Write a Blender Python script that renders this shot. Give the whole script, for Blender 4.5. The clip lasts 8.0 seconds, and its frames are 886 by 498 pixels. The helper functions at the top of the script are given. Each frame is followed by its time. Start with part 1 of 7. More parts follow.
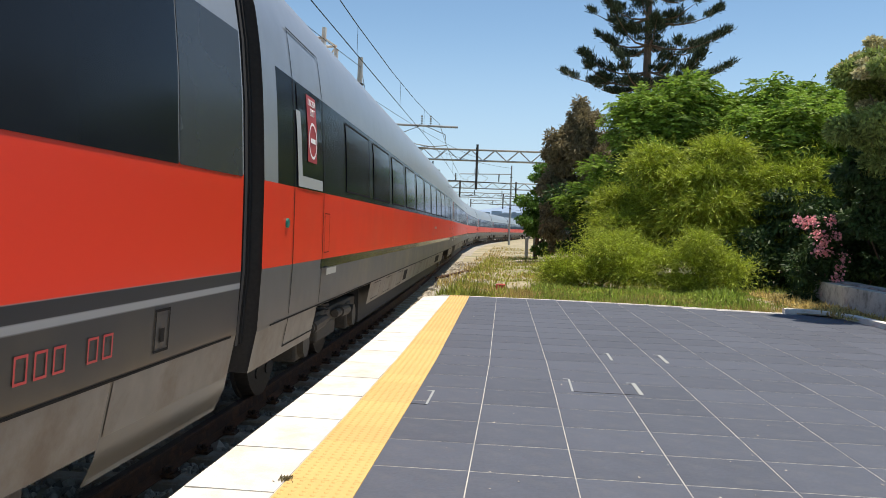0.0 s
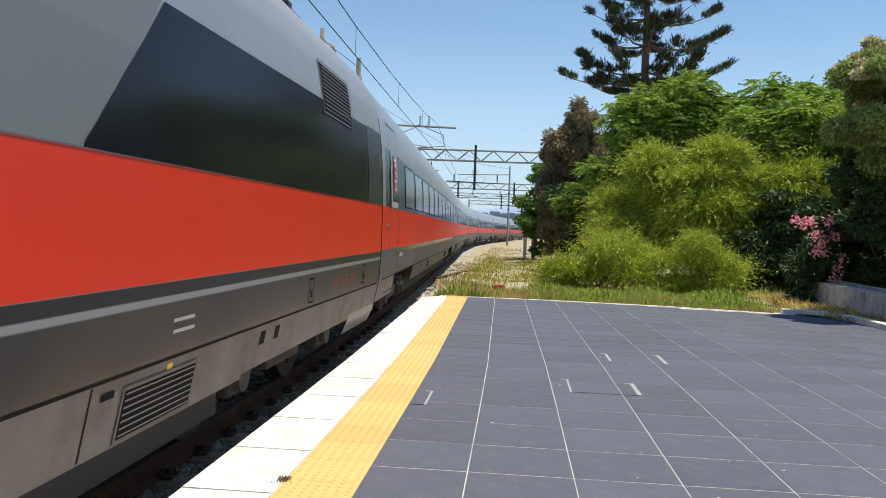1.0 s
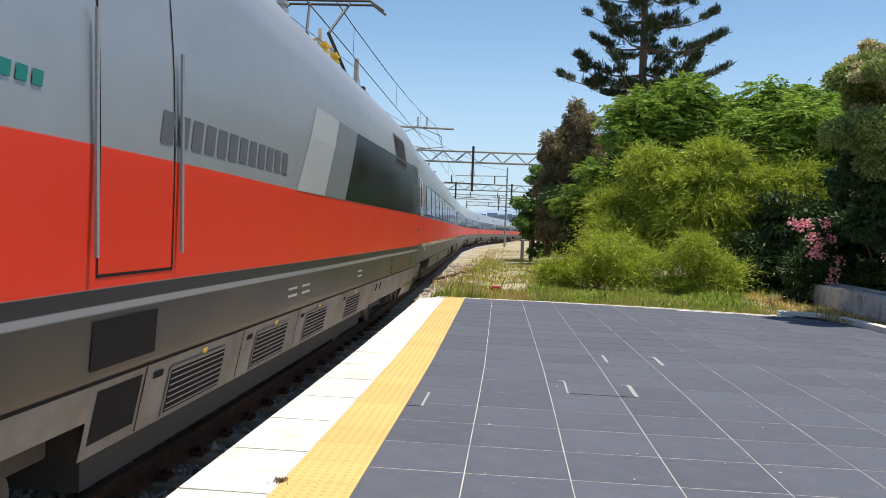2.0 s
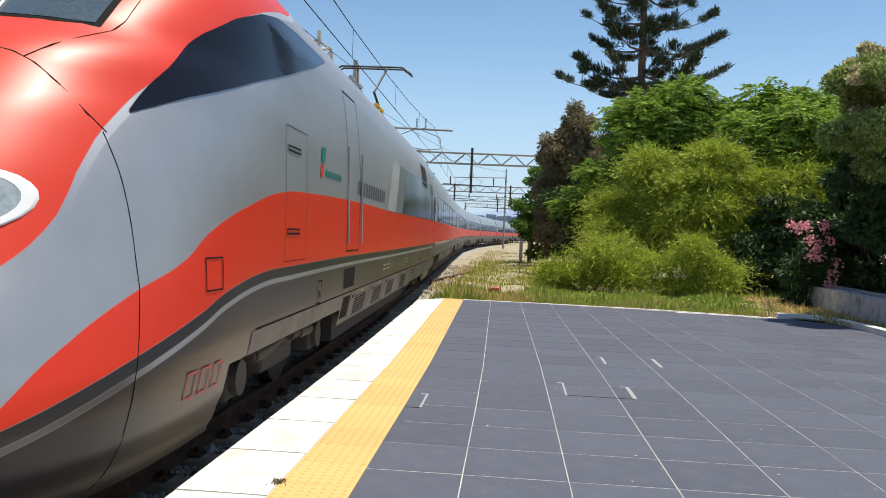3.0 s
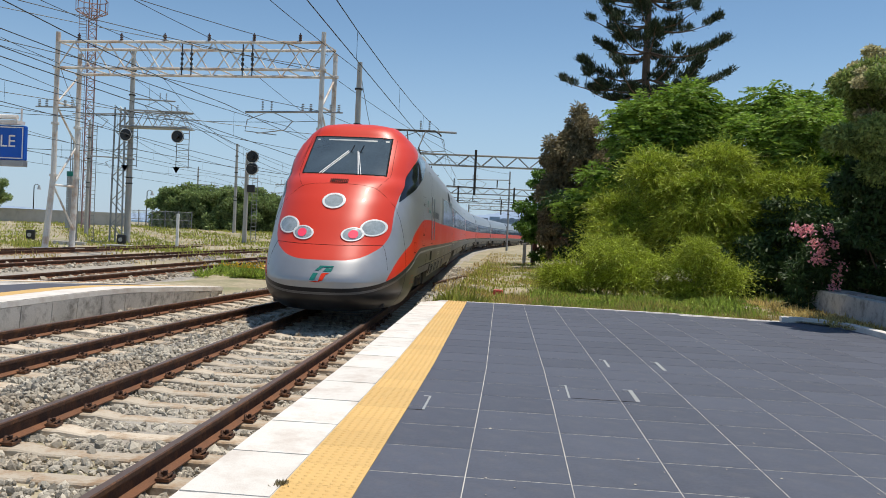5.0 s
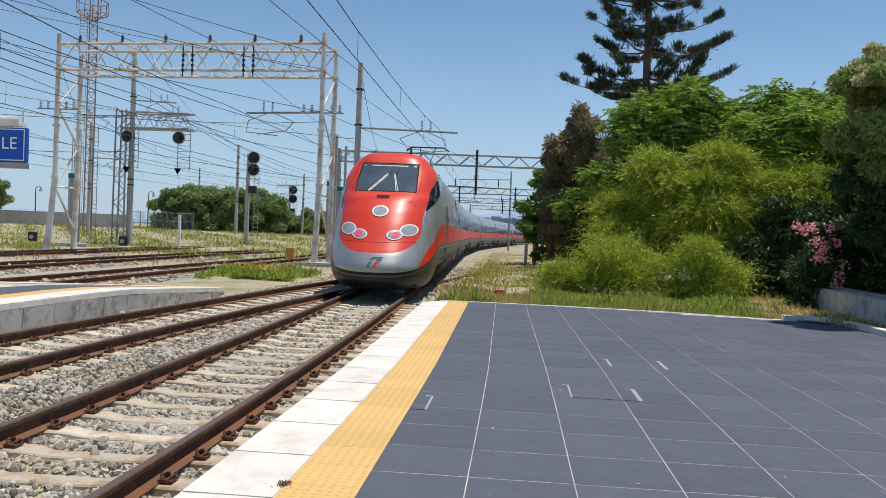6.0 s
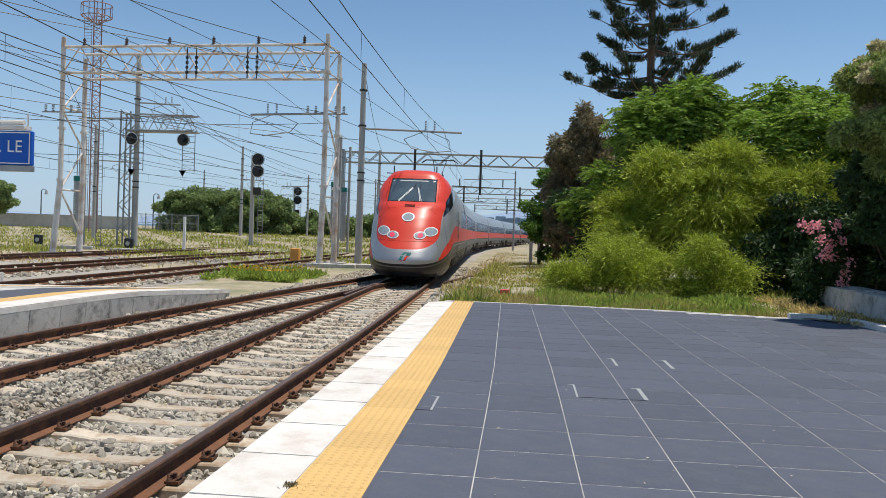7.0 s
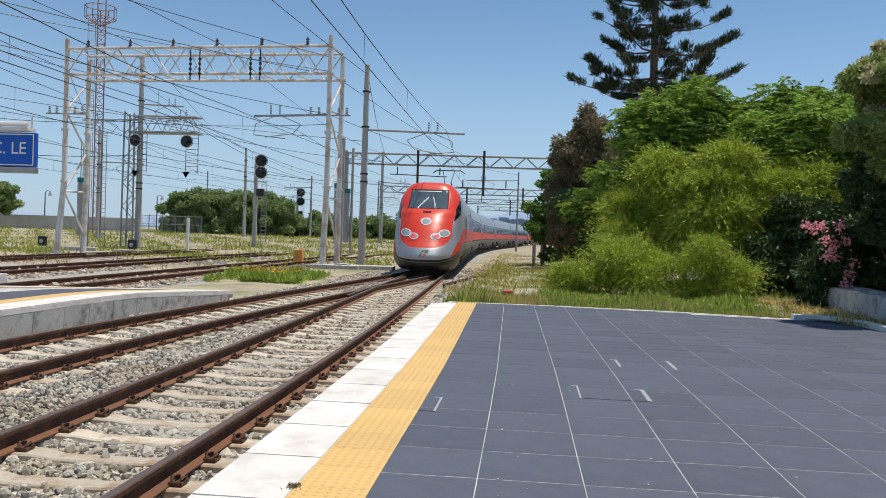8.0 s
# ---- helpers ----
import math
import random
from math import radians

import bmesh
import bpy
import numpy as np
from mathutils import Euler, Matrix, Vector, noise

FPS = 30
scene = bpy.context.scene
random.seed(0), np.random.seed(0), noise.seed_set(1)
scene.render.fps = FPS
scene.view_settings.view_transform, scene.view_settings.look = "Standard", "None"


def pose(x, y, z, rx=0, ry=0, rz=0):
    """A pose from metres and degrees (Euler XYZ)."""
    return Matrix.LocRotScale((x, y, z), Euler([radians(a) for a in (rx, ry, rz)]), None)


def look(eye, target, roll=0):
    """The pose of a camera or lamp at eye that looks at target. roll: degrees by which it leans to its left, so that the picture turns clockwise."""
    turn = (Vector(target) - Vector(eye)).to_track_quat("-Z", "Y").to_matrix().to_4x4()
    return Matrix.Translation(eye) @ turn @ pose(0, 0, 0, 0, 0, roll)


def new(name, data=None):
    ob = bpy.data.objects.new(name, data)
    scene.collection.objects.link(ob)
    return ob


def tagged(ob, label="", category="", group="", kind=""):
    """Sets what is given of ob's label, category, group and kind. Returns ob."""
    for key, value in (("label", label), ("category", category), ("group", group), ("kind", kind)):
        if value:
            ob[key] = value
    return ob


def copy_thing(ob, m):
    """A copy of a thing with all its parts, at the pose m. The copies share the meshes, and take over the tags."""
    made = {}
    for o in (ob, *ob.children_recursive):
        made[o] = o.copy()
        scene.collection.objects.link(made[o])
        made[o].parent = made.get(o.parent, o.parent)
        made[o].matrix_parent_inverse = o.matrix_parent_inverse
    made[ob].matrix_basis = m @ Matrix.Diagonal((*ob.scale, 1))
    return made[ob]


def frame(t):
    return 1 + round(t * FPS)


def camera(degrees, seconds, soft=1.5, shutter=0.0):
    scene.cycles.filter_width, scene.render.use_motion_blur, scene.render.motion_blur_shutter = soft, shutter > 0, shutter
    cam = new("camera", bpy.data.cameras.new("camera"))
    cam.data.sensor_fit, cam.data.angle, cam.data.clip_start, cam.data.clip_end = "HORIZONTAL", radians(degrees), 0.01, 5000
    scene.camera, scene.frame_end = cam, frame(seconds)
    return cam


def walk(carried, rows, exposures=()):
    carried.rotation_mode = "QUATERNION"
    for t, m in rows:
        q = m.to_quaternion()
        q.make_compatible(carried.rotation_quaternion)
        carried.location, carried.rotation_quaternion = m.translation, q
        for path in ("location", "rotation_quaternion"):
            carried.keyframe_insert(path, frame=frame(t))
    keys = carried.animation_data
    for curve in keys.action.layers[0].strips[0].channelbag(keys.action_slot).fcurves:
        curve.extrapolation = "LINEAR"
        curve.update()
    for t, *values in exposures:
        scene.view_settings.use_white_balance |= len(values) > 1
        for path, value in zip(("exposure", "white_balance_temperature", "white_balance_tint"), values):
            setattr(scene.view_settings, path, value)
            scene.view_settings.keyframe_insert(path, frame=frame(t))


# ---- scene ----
cam = camera(57.11, 8.0, soft=0.9)
EYE = (0.0, 0.0, 1.375)


def sight(yaw, pitch, lean):
    """A hand-held view from the one standing point: degrees to the left, up, and of lean."""
    a, b = radians(yaw), radians(pitch)
    way = Vector((-math.sin(a) * math.cos(b), math.cos(a) * math.cos(b), math.sin(b)))
    return look(EYE, Vector(EYE) + way * 10, lean)


walk(cam, [
    (0.0, sight(5.384, -1.472, 2.123)), (0.5, sight(5.488, -1.458, 2.188)), (1.0, sight(5.269, -1.429, 2.105)),
    (1.5, sight(5.169, -1.377, 2.185)), (3.0, sight(5.000, -1.228, 2.386)), (3.5, sight(5.112, -1.116, 2.543)),
    (4.0, sight(5.122, -1.058, 2.680)), (4.5, sight(5.205, -1.079, 2.665)), (6.0, sight(5.359, -1.097, 2.319)),
    (6.5, sight(5.528, -1.106, 2.107)), (7.0, sight(5.692, -1.089, 1.957)), (7.5, sight(5.884, -1.083, 1.930)),
    (8.0, sight(5.913, -1.020, 1.908))],
    exposures=[(0.0, 0.33, 7100, 10), (1.5, 0.37, 7000, 10), (3.0, 0.33, 6950, 10), (3.5, 0.10, 6900, 10), (4.0, 0.04, 6850, 10), (4.5, 0.0, 6800, 10), (8.0, 0.0, 6600, 10)])

# ---- light ----
SUN_EL, SUN_AZ = 76.0, 64.0          # degrees; azimuth clockwise from +y
world = bpy.data.worlds.new("sky")
scene.world = world
world.use_nodes = True
wt = world.node_tree
sky = wt.nodes.new("ShaderNodeTexSky")
sky.sky_type, sky.sun_disc = "NISHITA", False
sky.sun_elevation, sky.sun_rotation = radians(SUN_EL), radians(SUN_AZ)
sky.air_density, sky.dust_density, sky.ozone_density, sky.altitude = 0.8, 0.0, 2.6, 0.0
wt.nodes["Background"].inputs["Strength"].default_value = 0.118
clear = wt.nodes.new("ShaderNodeMix")          # clear sea air: a little bluer all over
clear.data_type, clear.blend_type = "RGBA", "MULTIPLY"
clear.inputs["Factor"].default_value, clear.inputs["B"].default_value = 1.0, (0.99, 1.10, 1.08, 1)
wt.links.new(sky.outputs[0], clear.inputs["A"])
haze = wt.nodes.new("ShaderNodeMix")           # sea haze all round, thickest at the horizon
haze.data_type = "RGBA"
haze.inputs["B"].default_value = (3.35, 4.5, 6.05, 1)
where = wt.nodes.new("ShaderNodeTexCoord")
height = wt.nodes.new("ShaderNodeSeparateXYZ")
wt.links.new(where.outputs["Generated"], height.inputs[0])
fade = wt.nodes.new("ShaderNodeMapRange")
fade.interpolation_type = "SMOOTHSTEP"
fade.inputs["From Min"].default_value, fade.inputs["From Max"].default_value = -0.03, 0.27
fade.inputs["To Min"].default_value, fade.inputs["To Max"].default_value = 0.88, 0.0
wt.links.new(height.outputs["Z"], fade.inputs["Value"])
wt.links.new(fade.outputs[0], haze.inputs["Factor"])
wt.links.new(clear.outputs["Result"], haze.inputs["A"])
wt.links.new(haze.outputs["Result"], wt.nodes["Background"].inputs["Color"])
sun_data = bpy.data.lights.new("sun", "SUN")
sun_data.energy, sun_data.angle, sun_data.color = 4.75, radians(0.53), (1.0, 0.945, 0.86)
sun = new("sun", sun_data)
e, a = radians(SUN_EL), radians(SUN_AZ)
sun.matrix_world = look(Vector((math.sin(a) * math.cos(e), math.cos(a) * math.cos(e), math.sin(e))) * 50, (0, 0, 0))


# ---- materials ----
def mat(name, color, rough=0.6, metal=0.0, vary=0.15, scale=3.0, fine=40.0, bump=0.0, bump_scale=60.0, coat=0.0,
        stain=None, stain_amount=0.0, stain_scale=1.5, island=0.0, random_ob=0.0, spec=0.5, space="Object", transl=None):
    """A surface of one base colour with grain at two scales, optional stains, relief and differences from piece to piece."""
    m = bpy.data.materials.new(name)
    m.use_nodes = True
    nt = m.node_tree
    n, l = nt.nodes, nt.links
    p = n["Principled BSDF"]
    p.inputs["Roughness"].default_value, p.inputs["Metallic"].default_value = rough, metal
    p.inputs["Coat Weight"].default_value, p.inputs["Coat Roughness"].default_value = coat, 0.08
    p.inputs["Specular IOR Level"].default_value = spec
    tc = n.new("ShaderNodeTexCoord")
    big, small = n.new("ShaderNodeTexNoise"), n.new("ShaderNodeTexNoise")
    for t, s, d in ((big, scale, 4.0), (small, fine, 3.0)):
        t.inputs["Scale"].default_value, t.inputs["Detail"].default_value = s, d
        l.new(tc.outputs[space], t.inputs["Vector"])
    add = n.new("ShaderNodeMath")
    add.operation = "ADD"
    l.new(big.outputs["Fac"], add.inputs[0])
    l.new(small.outputs["Fac"], add.inputs[1])
    value = add.outputs[0]
    for amount, node, out in ((island, "ShaderNodeNewGeometry", "Random Per Island"), (random_ob, "ShaderNodeObjectInfo", "Random")):
        if amount:
            g = n.new(node)
            k = n.new("ShaderNodeMath")
            k.operation, k.inputs[1].default_value = "MULTIPLY_ADD", amount / max(vary, 0.01)
            l.new(g.outputs[out], k.inputs[0])
            l.new(value, k.inputs[2])
            value = k.outputs[0]
    r = n.new("ShaderNodeMapRange")
    hi = 1.4 + (island + random_ob) / max(vary, 0.01)
    r.inputs["From Min"].default_value, r.inputs["From Max"].default_value = 0.6, hi
    r.inputs["To Min"].default_value, r.inputs["To Max"].default_value = 1 - vary - (island + random_ob) / 2, 1 + vary + (island + random_ob) / 2
    r.clamp = False
    l.new(value, r.inputs["Value"])
    mul = n.new("ShaderNodeVectorMath")
    mul.operation = "SCALE"
    mul.inputs[0].default_value = color
    l.new(r.outputs[0], mul.inputs["Scale"])
    out = mul.outputs[0]
    if stain:
        st = n.new("ShaderNodeTexNoise")
        st.inputs["Scale"].default_value, st.inputs["Detail"].default_value, st.inputs["Roughness"].default_value = stain_scale, 8.0, 0.7
        l.new(tc.outputs[space], st.inputs["Vector"])
        ramp = n.new("ShaderNodeMapRange")
        ramp.inputs["From Min"].default_value, ramp.inputs["From Max"].default_value = 0.47, 0.66
        ramp.inputs["To Max"].default_value = stain_amount
        l.new(st.outputs["Fac"], ramp.inputs["Value"])
        mix = n.new("ShaderNodeMix")
        mix.data_type = "RGBA"
        l.new(ramp.outputs[0], mix.inputs["Factor"])
        l.new(out, mix.inputs["A"])
        mix.inputs["B"].default_value = (*stain, 1)
        out = mix.outputs["Result"]
    l.new(out, p.inputs["Base Color"])
    rr = n.new("ShaderNodeMapRange")
    rr.inputs["To Min"].default_value, rr.inputs["To Max"].default_value = max(rough - 0.08, 0.02), min(rough + 0.1, 1)
    l.new(big.outputs["Fac"], rr.inputs["Value"])
    l.new(rr.outputs[0], p.inputs["Roughness"])
    if bump:
        bt = n.new("ShaderNodeTexNoise")
        bt.inputs["Scale"].default_value, bt.inputs["Detail"].default_value = bump_scale, 5.0
        l.new(tc.outputs[space], bt.inputs["Vector"])
        b = n.new("ShaderNodeBump")
        b.inputs["Strength"].default_value, b.inputs["Distance"].default_value = bump, 0.01
        l.new(bt.outputs["Fac"], b.inputs["Height"])
        l.new(b.outputs[0], p.inputs["Normal"])
    if transl:
        tr = n.new("ShaderNodeBsdfTranslucent")
        l.new(out, tr.inputs["Color"])
        ms = n.new("ShaderNodeMixShader")
        ms.inputs[0].default_value = transl
        l.new(p.outputs[0], ms.inputs[1])
        l.new(tr.outputs[0], ms.inputs[2])
        l.new(ms.outputs[0], n["Material Output"].inputs["Surface"])
    return m


M_slate = mat("slate_tile", (0.082, 0.092, 0.120), 0.66, spec=0.25, vary=0.16, scale=2.2, fine=26, bump=0.18, bump_scale=35, random_ob=0.09,
              stain=(0.13, 0.13, 0.14), stain_amount=0.35, stain_scale=3.0, space="Generated")
M_slab = mat("slate_bed", (0.075, 0.078, 0.095), 0.65, vary=0.12, bump=0.1)
M_grout = mat("light_grout", (0.47, 0.46, 0.43), 0.9, vary=0.2, stain=(0.16, 0.16, 0.17), stain_amount=0.6, stain_scale=1.3)
M_white = mat("white_concrete", (0.67, 0.645, 0.60), 0.8, vary=0.07, scale=2, bump=0.25, bump_scale=80,
              stain=(0.46, 0.38, 0.32), stain_amount=0.55, stain_scale=2.6, random_ob=0.06)
M_yellow = mat("yellow_tactile", (0.62, 0.40, 0.145), 0.7, vary=0.1, scale=3, random_ob=0.08, stain=(0.52, 0.34, 0.13), stain_amount=0.35, stain_scale=2.0)
M_concrete = mat("concrete", (0.52, 0.50, 0.465), 0.9, vary=0.2, scale=1.5, bump=0.5, bump_scale=30, stain=(0.13, 0.12, 0.105), stain_amount=0.75, stain_scale=4.0)
M_sleeper = mat("sleeper_concrete", (0.50, 0.435, 0.345), 0.9, vary=0.18, scale=2, bump=0.4, bump_scale=60, random_ob=0.2,
                stain=(0.28, 0.165, 0.08), stain_amount=0.8, stain_scale=3.6)
# Rust is real; web darker and flange sunlit, with light put into both colours
M_rust = mat("rusty_steel", (0.075, 0.036, 0.022), 0.8, metal=0.1, vary=0.3, scale=5, bump=0.35, bump_scale=120, stain=(0.30, 0.13, 0.05), stain_amount=0.45, stain_scale=6)
M_flange = mat("sunlit_orange_rust", (0.165, 0.068, 0.03), 0.85, vary=0.3, scale=5, fine=60, bump=0.3, bump_scale=90, stain=(0.10, 0.05, 0.03), stain_amount=0.5, stain_scale=4)
M_rail = mat("worn_rail_steel", (0.15, 0.105, 0.085), 0.5, metal=0.5, vary=0.15, scale=4)
M_stone = mat("ballast_stone", (0.40, 0.365, 0.30), 0.9, vary=0.15, scale=25, bump=0.6, bump_scale=90, island=0.75, stain=(0.30, 0.215, 0.13), stain_amount=0.55, stain_scale=0.9)
M_ballast = mat("ballast_bed", (0.33, 0.305, 0.265), 0.95, vary=0.35, scale=22, fine=70, bump=1.0, bump_scale=24, stain=(0.22, 0.16, 0.11), stain_amount=0.5, stain_scale=0.7)
M_ground = mat("dry_earth", (0.35, 0.30, 0.205), 0.95, vary=0.3, scale=0.5, fine=6, bump=0.9, bump_scale=7, stain=(0.12, 0.15, 0.05), stain_amount=0.75, stain_scale=0.3)
M_galv = mat("weathered_white_paint", (0.70, 0.675, 0.63), 0.6, vary=0.12, scale=2, stain=(0.42, 0.22, 0.10), stain_amount=0.75, stain_scale=1.1)
M_steel = mat("grey_steel", (0.33, 0.34, 0.34), 0.5, metal=0.5, vary=0.15)
M_dark = mat("dark_steel", (0.045, 0.042, 0.04), 0.6, metal=0.3, vary=0.25, scale=6)
M_mast = mat("concrete_mast", (0.42, 0.41, 0.38), 0.85, vary=0.12, bump=0.2)
M_wire = mat("copper_wire", (0.055, 0.06, 0.06), 0.5, metal=0.6)
M_redmast = mat("faded_red_steel", (0.30, 0.19, 0.18), 0.7, vary=0.25)
M_black = mat("black_enamel", (0.015, 0.015, 0.016), 0.35, vary=0.1)
M_blue = mat("blue_sign_enamel", (0.01, 0.10, 0.48), 0.4, vary=0.05, spec=0.25)
M_whitepaint = mat("white_paint", (0.78, 0.78, 0.76), 0.5, vary=0.05)
M_bark = mat("bark", (0.12, 0.085, 0.06), 0.95, vary=0.35, scale=4, bump=0.8, bump_scale=14)
M_insul = mat("brown_insulator", (0.10, 0.045, 0.03), 0.25, vary=0.1)
M_water = mat("sea_water", (0.03, 0.09, 0.16), 0.25, vary=0.15, scale=0.02, fine=0.3, bump=0.3, bump_scale=0.4)
M_hill = mat("hazy_hill", (0.26, 0.34, 0.46), 1.0, vary=0.12, scale=0.006, fine=0.03, spec=0.0)
M_town = mat("far_plaster", (0.5, 0.5, 0.5), 0.9, vary=0.2, island=0.35, scale=0.1)
M_pink = mat("pink_petals", (0.85, 0.40, 0.45), 0.7, vary=0.2, island=0.35, transl=0.3)
M_redbox = mat("faded_red_plastic", (0.55, 0.07, 0.06), 0.5)
M_orange = mat("orange_paint", (0.75, 0.33, 0.06), 0.6)


def leaf_mat(name, color, vary=0.4, transl=0.33, rough=0.55):
    return mat(name, color, rough, vary=vary, scale=1.6, fine=5, island=0.6, transl=transl, spec=0.3)


M_leaf = leaf_mat("broad_leaf", (0.125, 0.235, 0.04))
M_leaf_light = leaf_mat("fresh_leaf", (0.225, 0.345, 0.05), 0.5, 0.36)
M_feather = leaf_mat("feathery_leaf", (0.35, 0.42, 0.05), 0.55, 0.27)
M_needle = leaf_mat("pine_needle", (0.035, 0.055, 0.028), 0.3, 0.15)
M_dry = leaf_mat("dry_foliage", (0.24, 0.20, 0.11), 0.35)
M_olive = leaf_mat("olive_leaf", (0.27, 0.34, 0.10), 0.3)
# Oleander's dark green; also the shade among the bushes, put into leaf colour
M_deep = leaf_mat("dark_leaf_and_shade", (0.045, 0.085, 0.025), 0.3, 0.2)
M_grass = leaf_mat("green_grass", (0.36, 0.385, 0.08), 0.35)
M_weed = leaf_mat("weed_leaf", (0.30, 0.39, 0.07), 0.45)
M_cream = leaf_mat("cream_blossom", (0.56, 0.52, 0.30), 0.3)
M_straw = leaf_mat("dry_grass", (0.50, 0.39, 0.15), 0.35)
M_hedge = leaf_mat("hedge_leaf", (0.24, 0.32, 0.12), 0.3, 0.35)
M_fleck = mat("pale_fleck", (0.42, 0.38, 0.32), 0.9, island=0.4)
M_block = mat("grey_wall_block", (0.34, 0.335, 0.325), 0.9, vary=0.15, scale=2, bump=0.4, bump_scale=40, random_ob=0.2, stain=(0.13, 0.13, 0.11), stain_amount=0.7, stain_scale=1.8)
M_plaster = mat("aged_white_plaster", (0.50, 0.48, 0.45), 0.9, vary=0.15, scale=0.8, bump=0.2, stain=(0.30, 0.29, 0.27), stain_amount=0.5, stain_scale=0.7)


# ---- building helpers ----
def mesh_ob(name, verts, faces, material, parent=None, smooth=False, label="", mats=None, idx=None):
    me = bpy.data.meshes.new(name)
    me.from_pydata([tuple(v) for v in verts], [], [tuple(f) for f in faces])
    for m in (mats or [material]):
        me.materials.append(m)
    if idx is not None:
        me.polygons.foreach_set("material_index", idx)
    if smooth:
        me.polygons.foreach_set("use_smooth", [True] * len(me.polygons))
    me.update()
    ob = new(name, me)
    if parent:
        ob.parent = parent
    return tagged(ob, label)


def part(name, bm, material, parent=None, label="", smooth=False):
    me = bpy.data.meshes.new(name)
    bmesh.ops.recalc_face_normals(bm, faces=bm.faces[:])
    bm.to_mesh(me)
    bm.free()
    for m in (material if isinstance(material, (list, tuple)) else [material]):
        me.materials.append(m)
    if smooth:
        me.polygons.foreach_set("use_smooth", [True] * len(me.polygons))
    ob = new(name, me)
    if parent:
        ob.parent = parent
    return tagged(ob, label)


def empty(name, m=None, **tags):
    ob = new(name)
    ob.empty_display_size = 0.2
    if m is not None:
        ob.matrix_world = m
    return tagged(ob, **tags)


def box(bm, x0, x1, y0, y1, z0, z1, bevel=0.0, m=None):
    r = bmesh.ops.create_cube(bm, size=1.0)
    vs = r["verts"]
    for v in vs:
        v.co = Vector(((x0 + x1) / 2 + v.co.x * (x1 - x0), (y0 + y1) / 2 + v.co.y * (y1 - y0), (z0 + z1) / 2 + v.co.z * (z1 - z0)))
        if m is not None:
            v.co = m @ v.co
    if bevel:
        es = list({ed for v in vs for ed in v.link_edges})
        bmesh.ops.bevel(bm, geom=es, offset=bevel, segments=2, affect="EDGES", profile=0.5)
    return vs


def tube(bm, p, q, r, r2=None, seg=8, caps=True):
    p, q = Vector(p), Vector(q)
    d = q - p
    if d.length < 1e-6:
        return
    m = Matrix.Translation((p + q) / 2) @ d.to_track_quat("Z", "Y").to_matrix().to_4x4()
    bmesh.ops.create_cone(bm, cap_ends=caps, segments=seg, radius1=r, radius2=r if r2 is None else r2, depth=d.length, matrix=m)


def path_tube(bm, pts, r, seg=6):
    """One unbroken bent tube through the points."""
    pts = [Vector(p) for p in pts]
    rings = []
    for i, p in enumerate(pts):
        d = (pts[min(i + 1, len(pts) - 1)] - pts[max(i - 1, 0)]).normalized()
        a = d.cross(Vector((0, 0, 1)) if abs(d.z) < 0.9 else Vector((1, 0, 0))).normalized()
        b = d.cross(a)
        rings.append([bm.verts.new(p + a * r * math.cos(2 * math.pi * k / seg) + b * r * math.sin(2 * math.pi * k / seg)) for k in range(seg)])
    for s, t in zip(rings, rings[1:]):
        for k in range(seg):
            bm.faces.new((s[k], s[(k + 1) % seg], t[(k + 1) % seg], t[k]))
    bm.faces.new(rings[0])
    bm.faces.new(rings[-1][::-1])


def one_box(name, dims, material, parent=None, label="", bevel=0.0):
    bm = bmesh.new()
    box(bm, *dims, bevel=bevel)
    return part(name, bm, material, parent, label)


def shared(name, data, parent, m):
    ob = new(name, data)
    ob.parent = parent
    ob.matrix_local = m
    return ob


# ---- the lie of the line ----
RAIL = -0.25                      # top of the rails; the platform's top is 0
GROUND = -0.47
LINE = [(-3.2, -140), (-3.2, -60), (-3.2, -30), (-3.2, 0), (-3.2, 6), (-3.26, 10), (-3.36, 14), (-3.5, 18), (-3.72, 24), (-3.98, 30),
        (-4.25, 36), (-4.95, 52), (-5.6, 70), (-5.75, 84), (-5.45, 102), (-4.72, 118), (-1.7, 152), (2.8, 184), (9.0, 216), (17.0, 248),
        (27.0, 280), (39.0, 312), (53.0, 344)]
LINE_2 = [(-6.4, -60), (-6.4, 0), (-6.35, 8), (-6.27, 11), (-6.1, 14), (-5.8, 18), (-5.35, 23), (-4.85, 28), (-4.45, 33), (-4.3, 37)]
LINE_3 = [(-17.4, -10), (-17.4, 20), (-17.4, 40), (-16.9, 60), (-15.5, 90), (-12.5, 120), (-8.0, 150), (-1.5, 184)]
LINE_4 = [(-12.6, 5), (-12.6, 20), (-12.5, 30), (-12.2, 42), (-11.6, 60), (-10.4, 84), (-9.6, 104), (-8.5, 124), (-5.5, 154), (-1.0, 186)]
LINE_5 = [(-23.0, -10), (-23.0, 40), (-22.5, 70), (-20.5, 110), (-16.0, 150), (-9.0, 190)]


def smooth_line(knots, step=1.0):
    """Points at even steps along y on a smooth curve through the knots (x, y)."""
    ys = np.array([k[1] for k in knots], float)
    xs = np.array([k[0] for k in knots], float)
    slope = np.gradient(xs, ys)
    y = np.arange(ys[0], ys[-1] + 1e-6, step)
    i = np.clip(np.searchsorted(ys, y, side="right") - 1, 0, len(ys) - 2)
    h = ys[i + 1] - ys[i]
    u = (y - ys[i]) / h
    x = ((2 * u**3 - 3 * u**2 + 1) * xs[i] + (u**3 - 2 * u**2 + u) * h * slope[i] + (3 * u**2 - 2 * u**3) * xs[i + 1] + (u**3 - u**2) * h * slope[i + 1])
    return np.stack([x, y], 1)


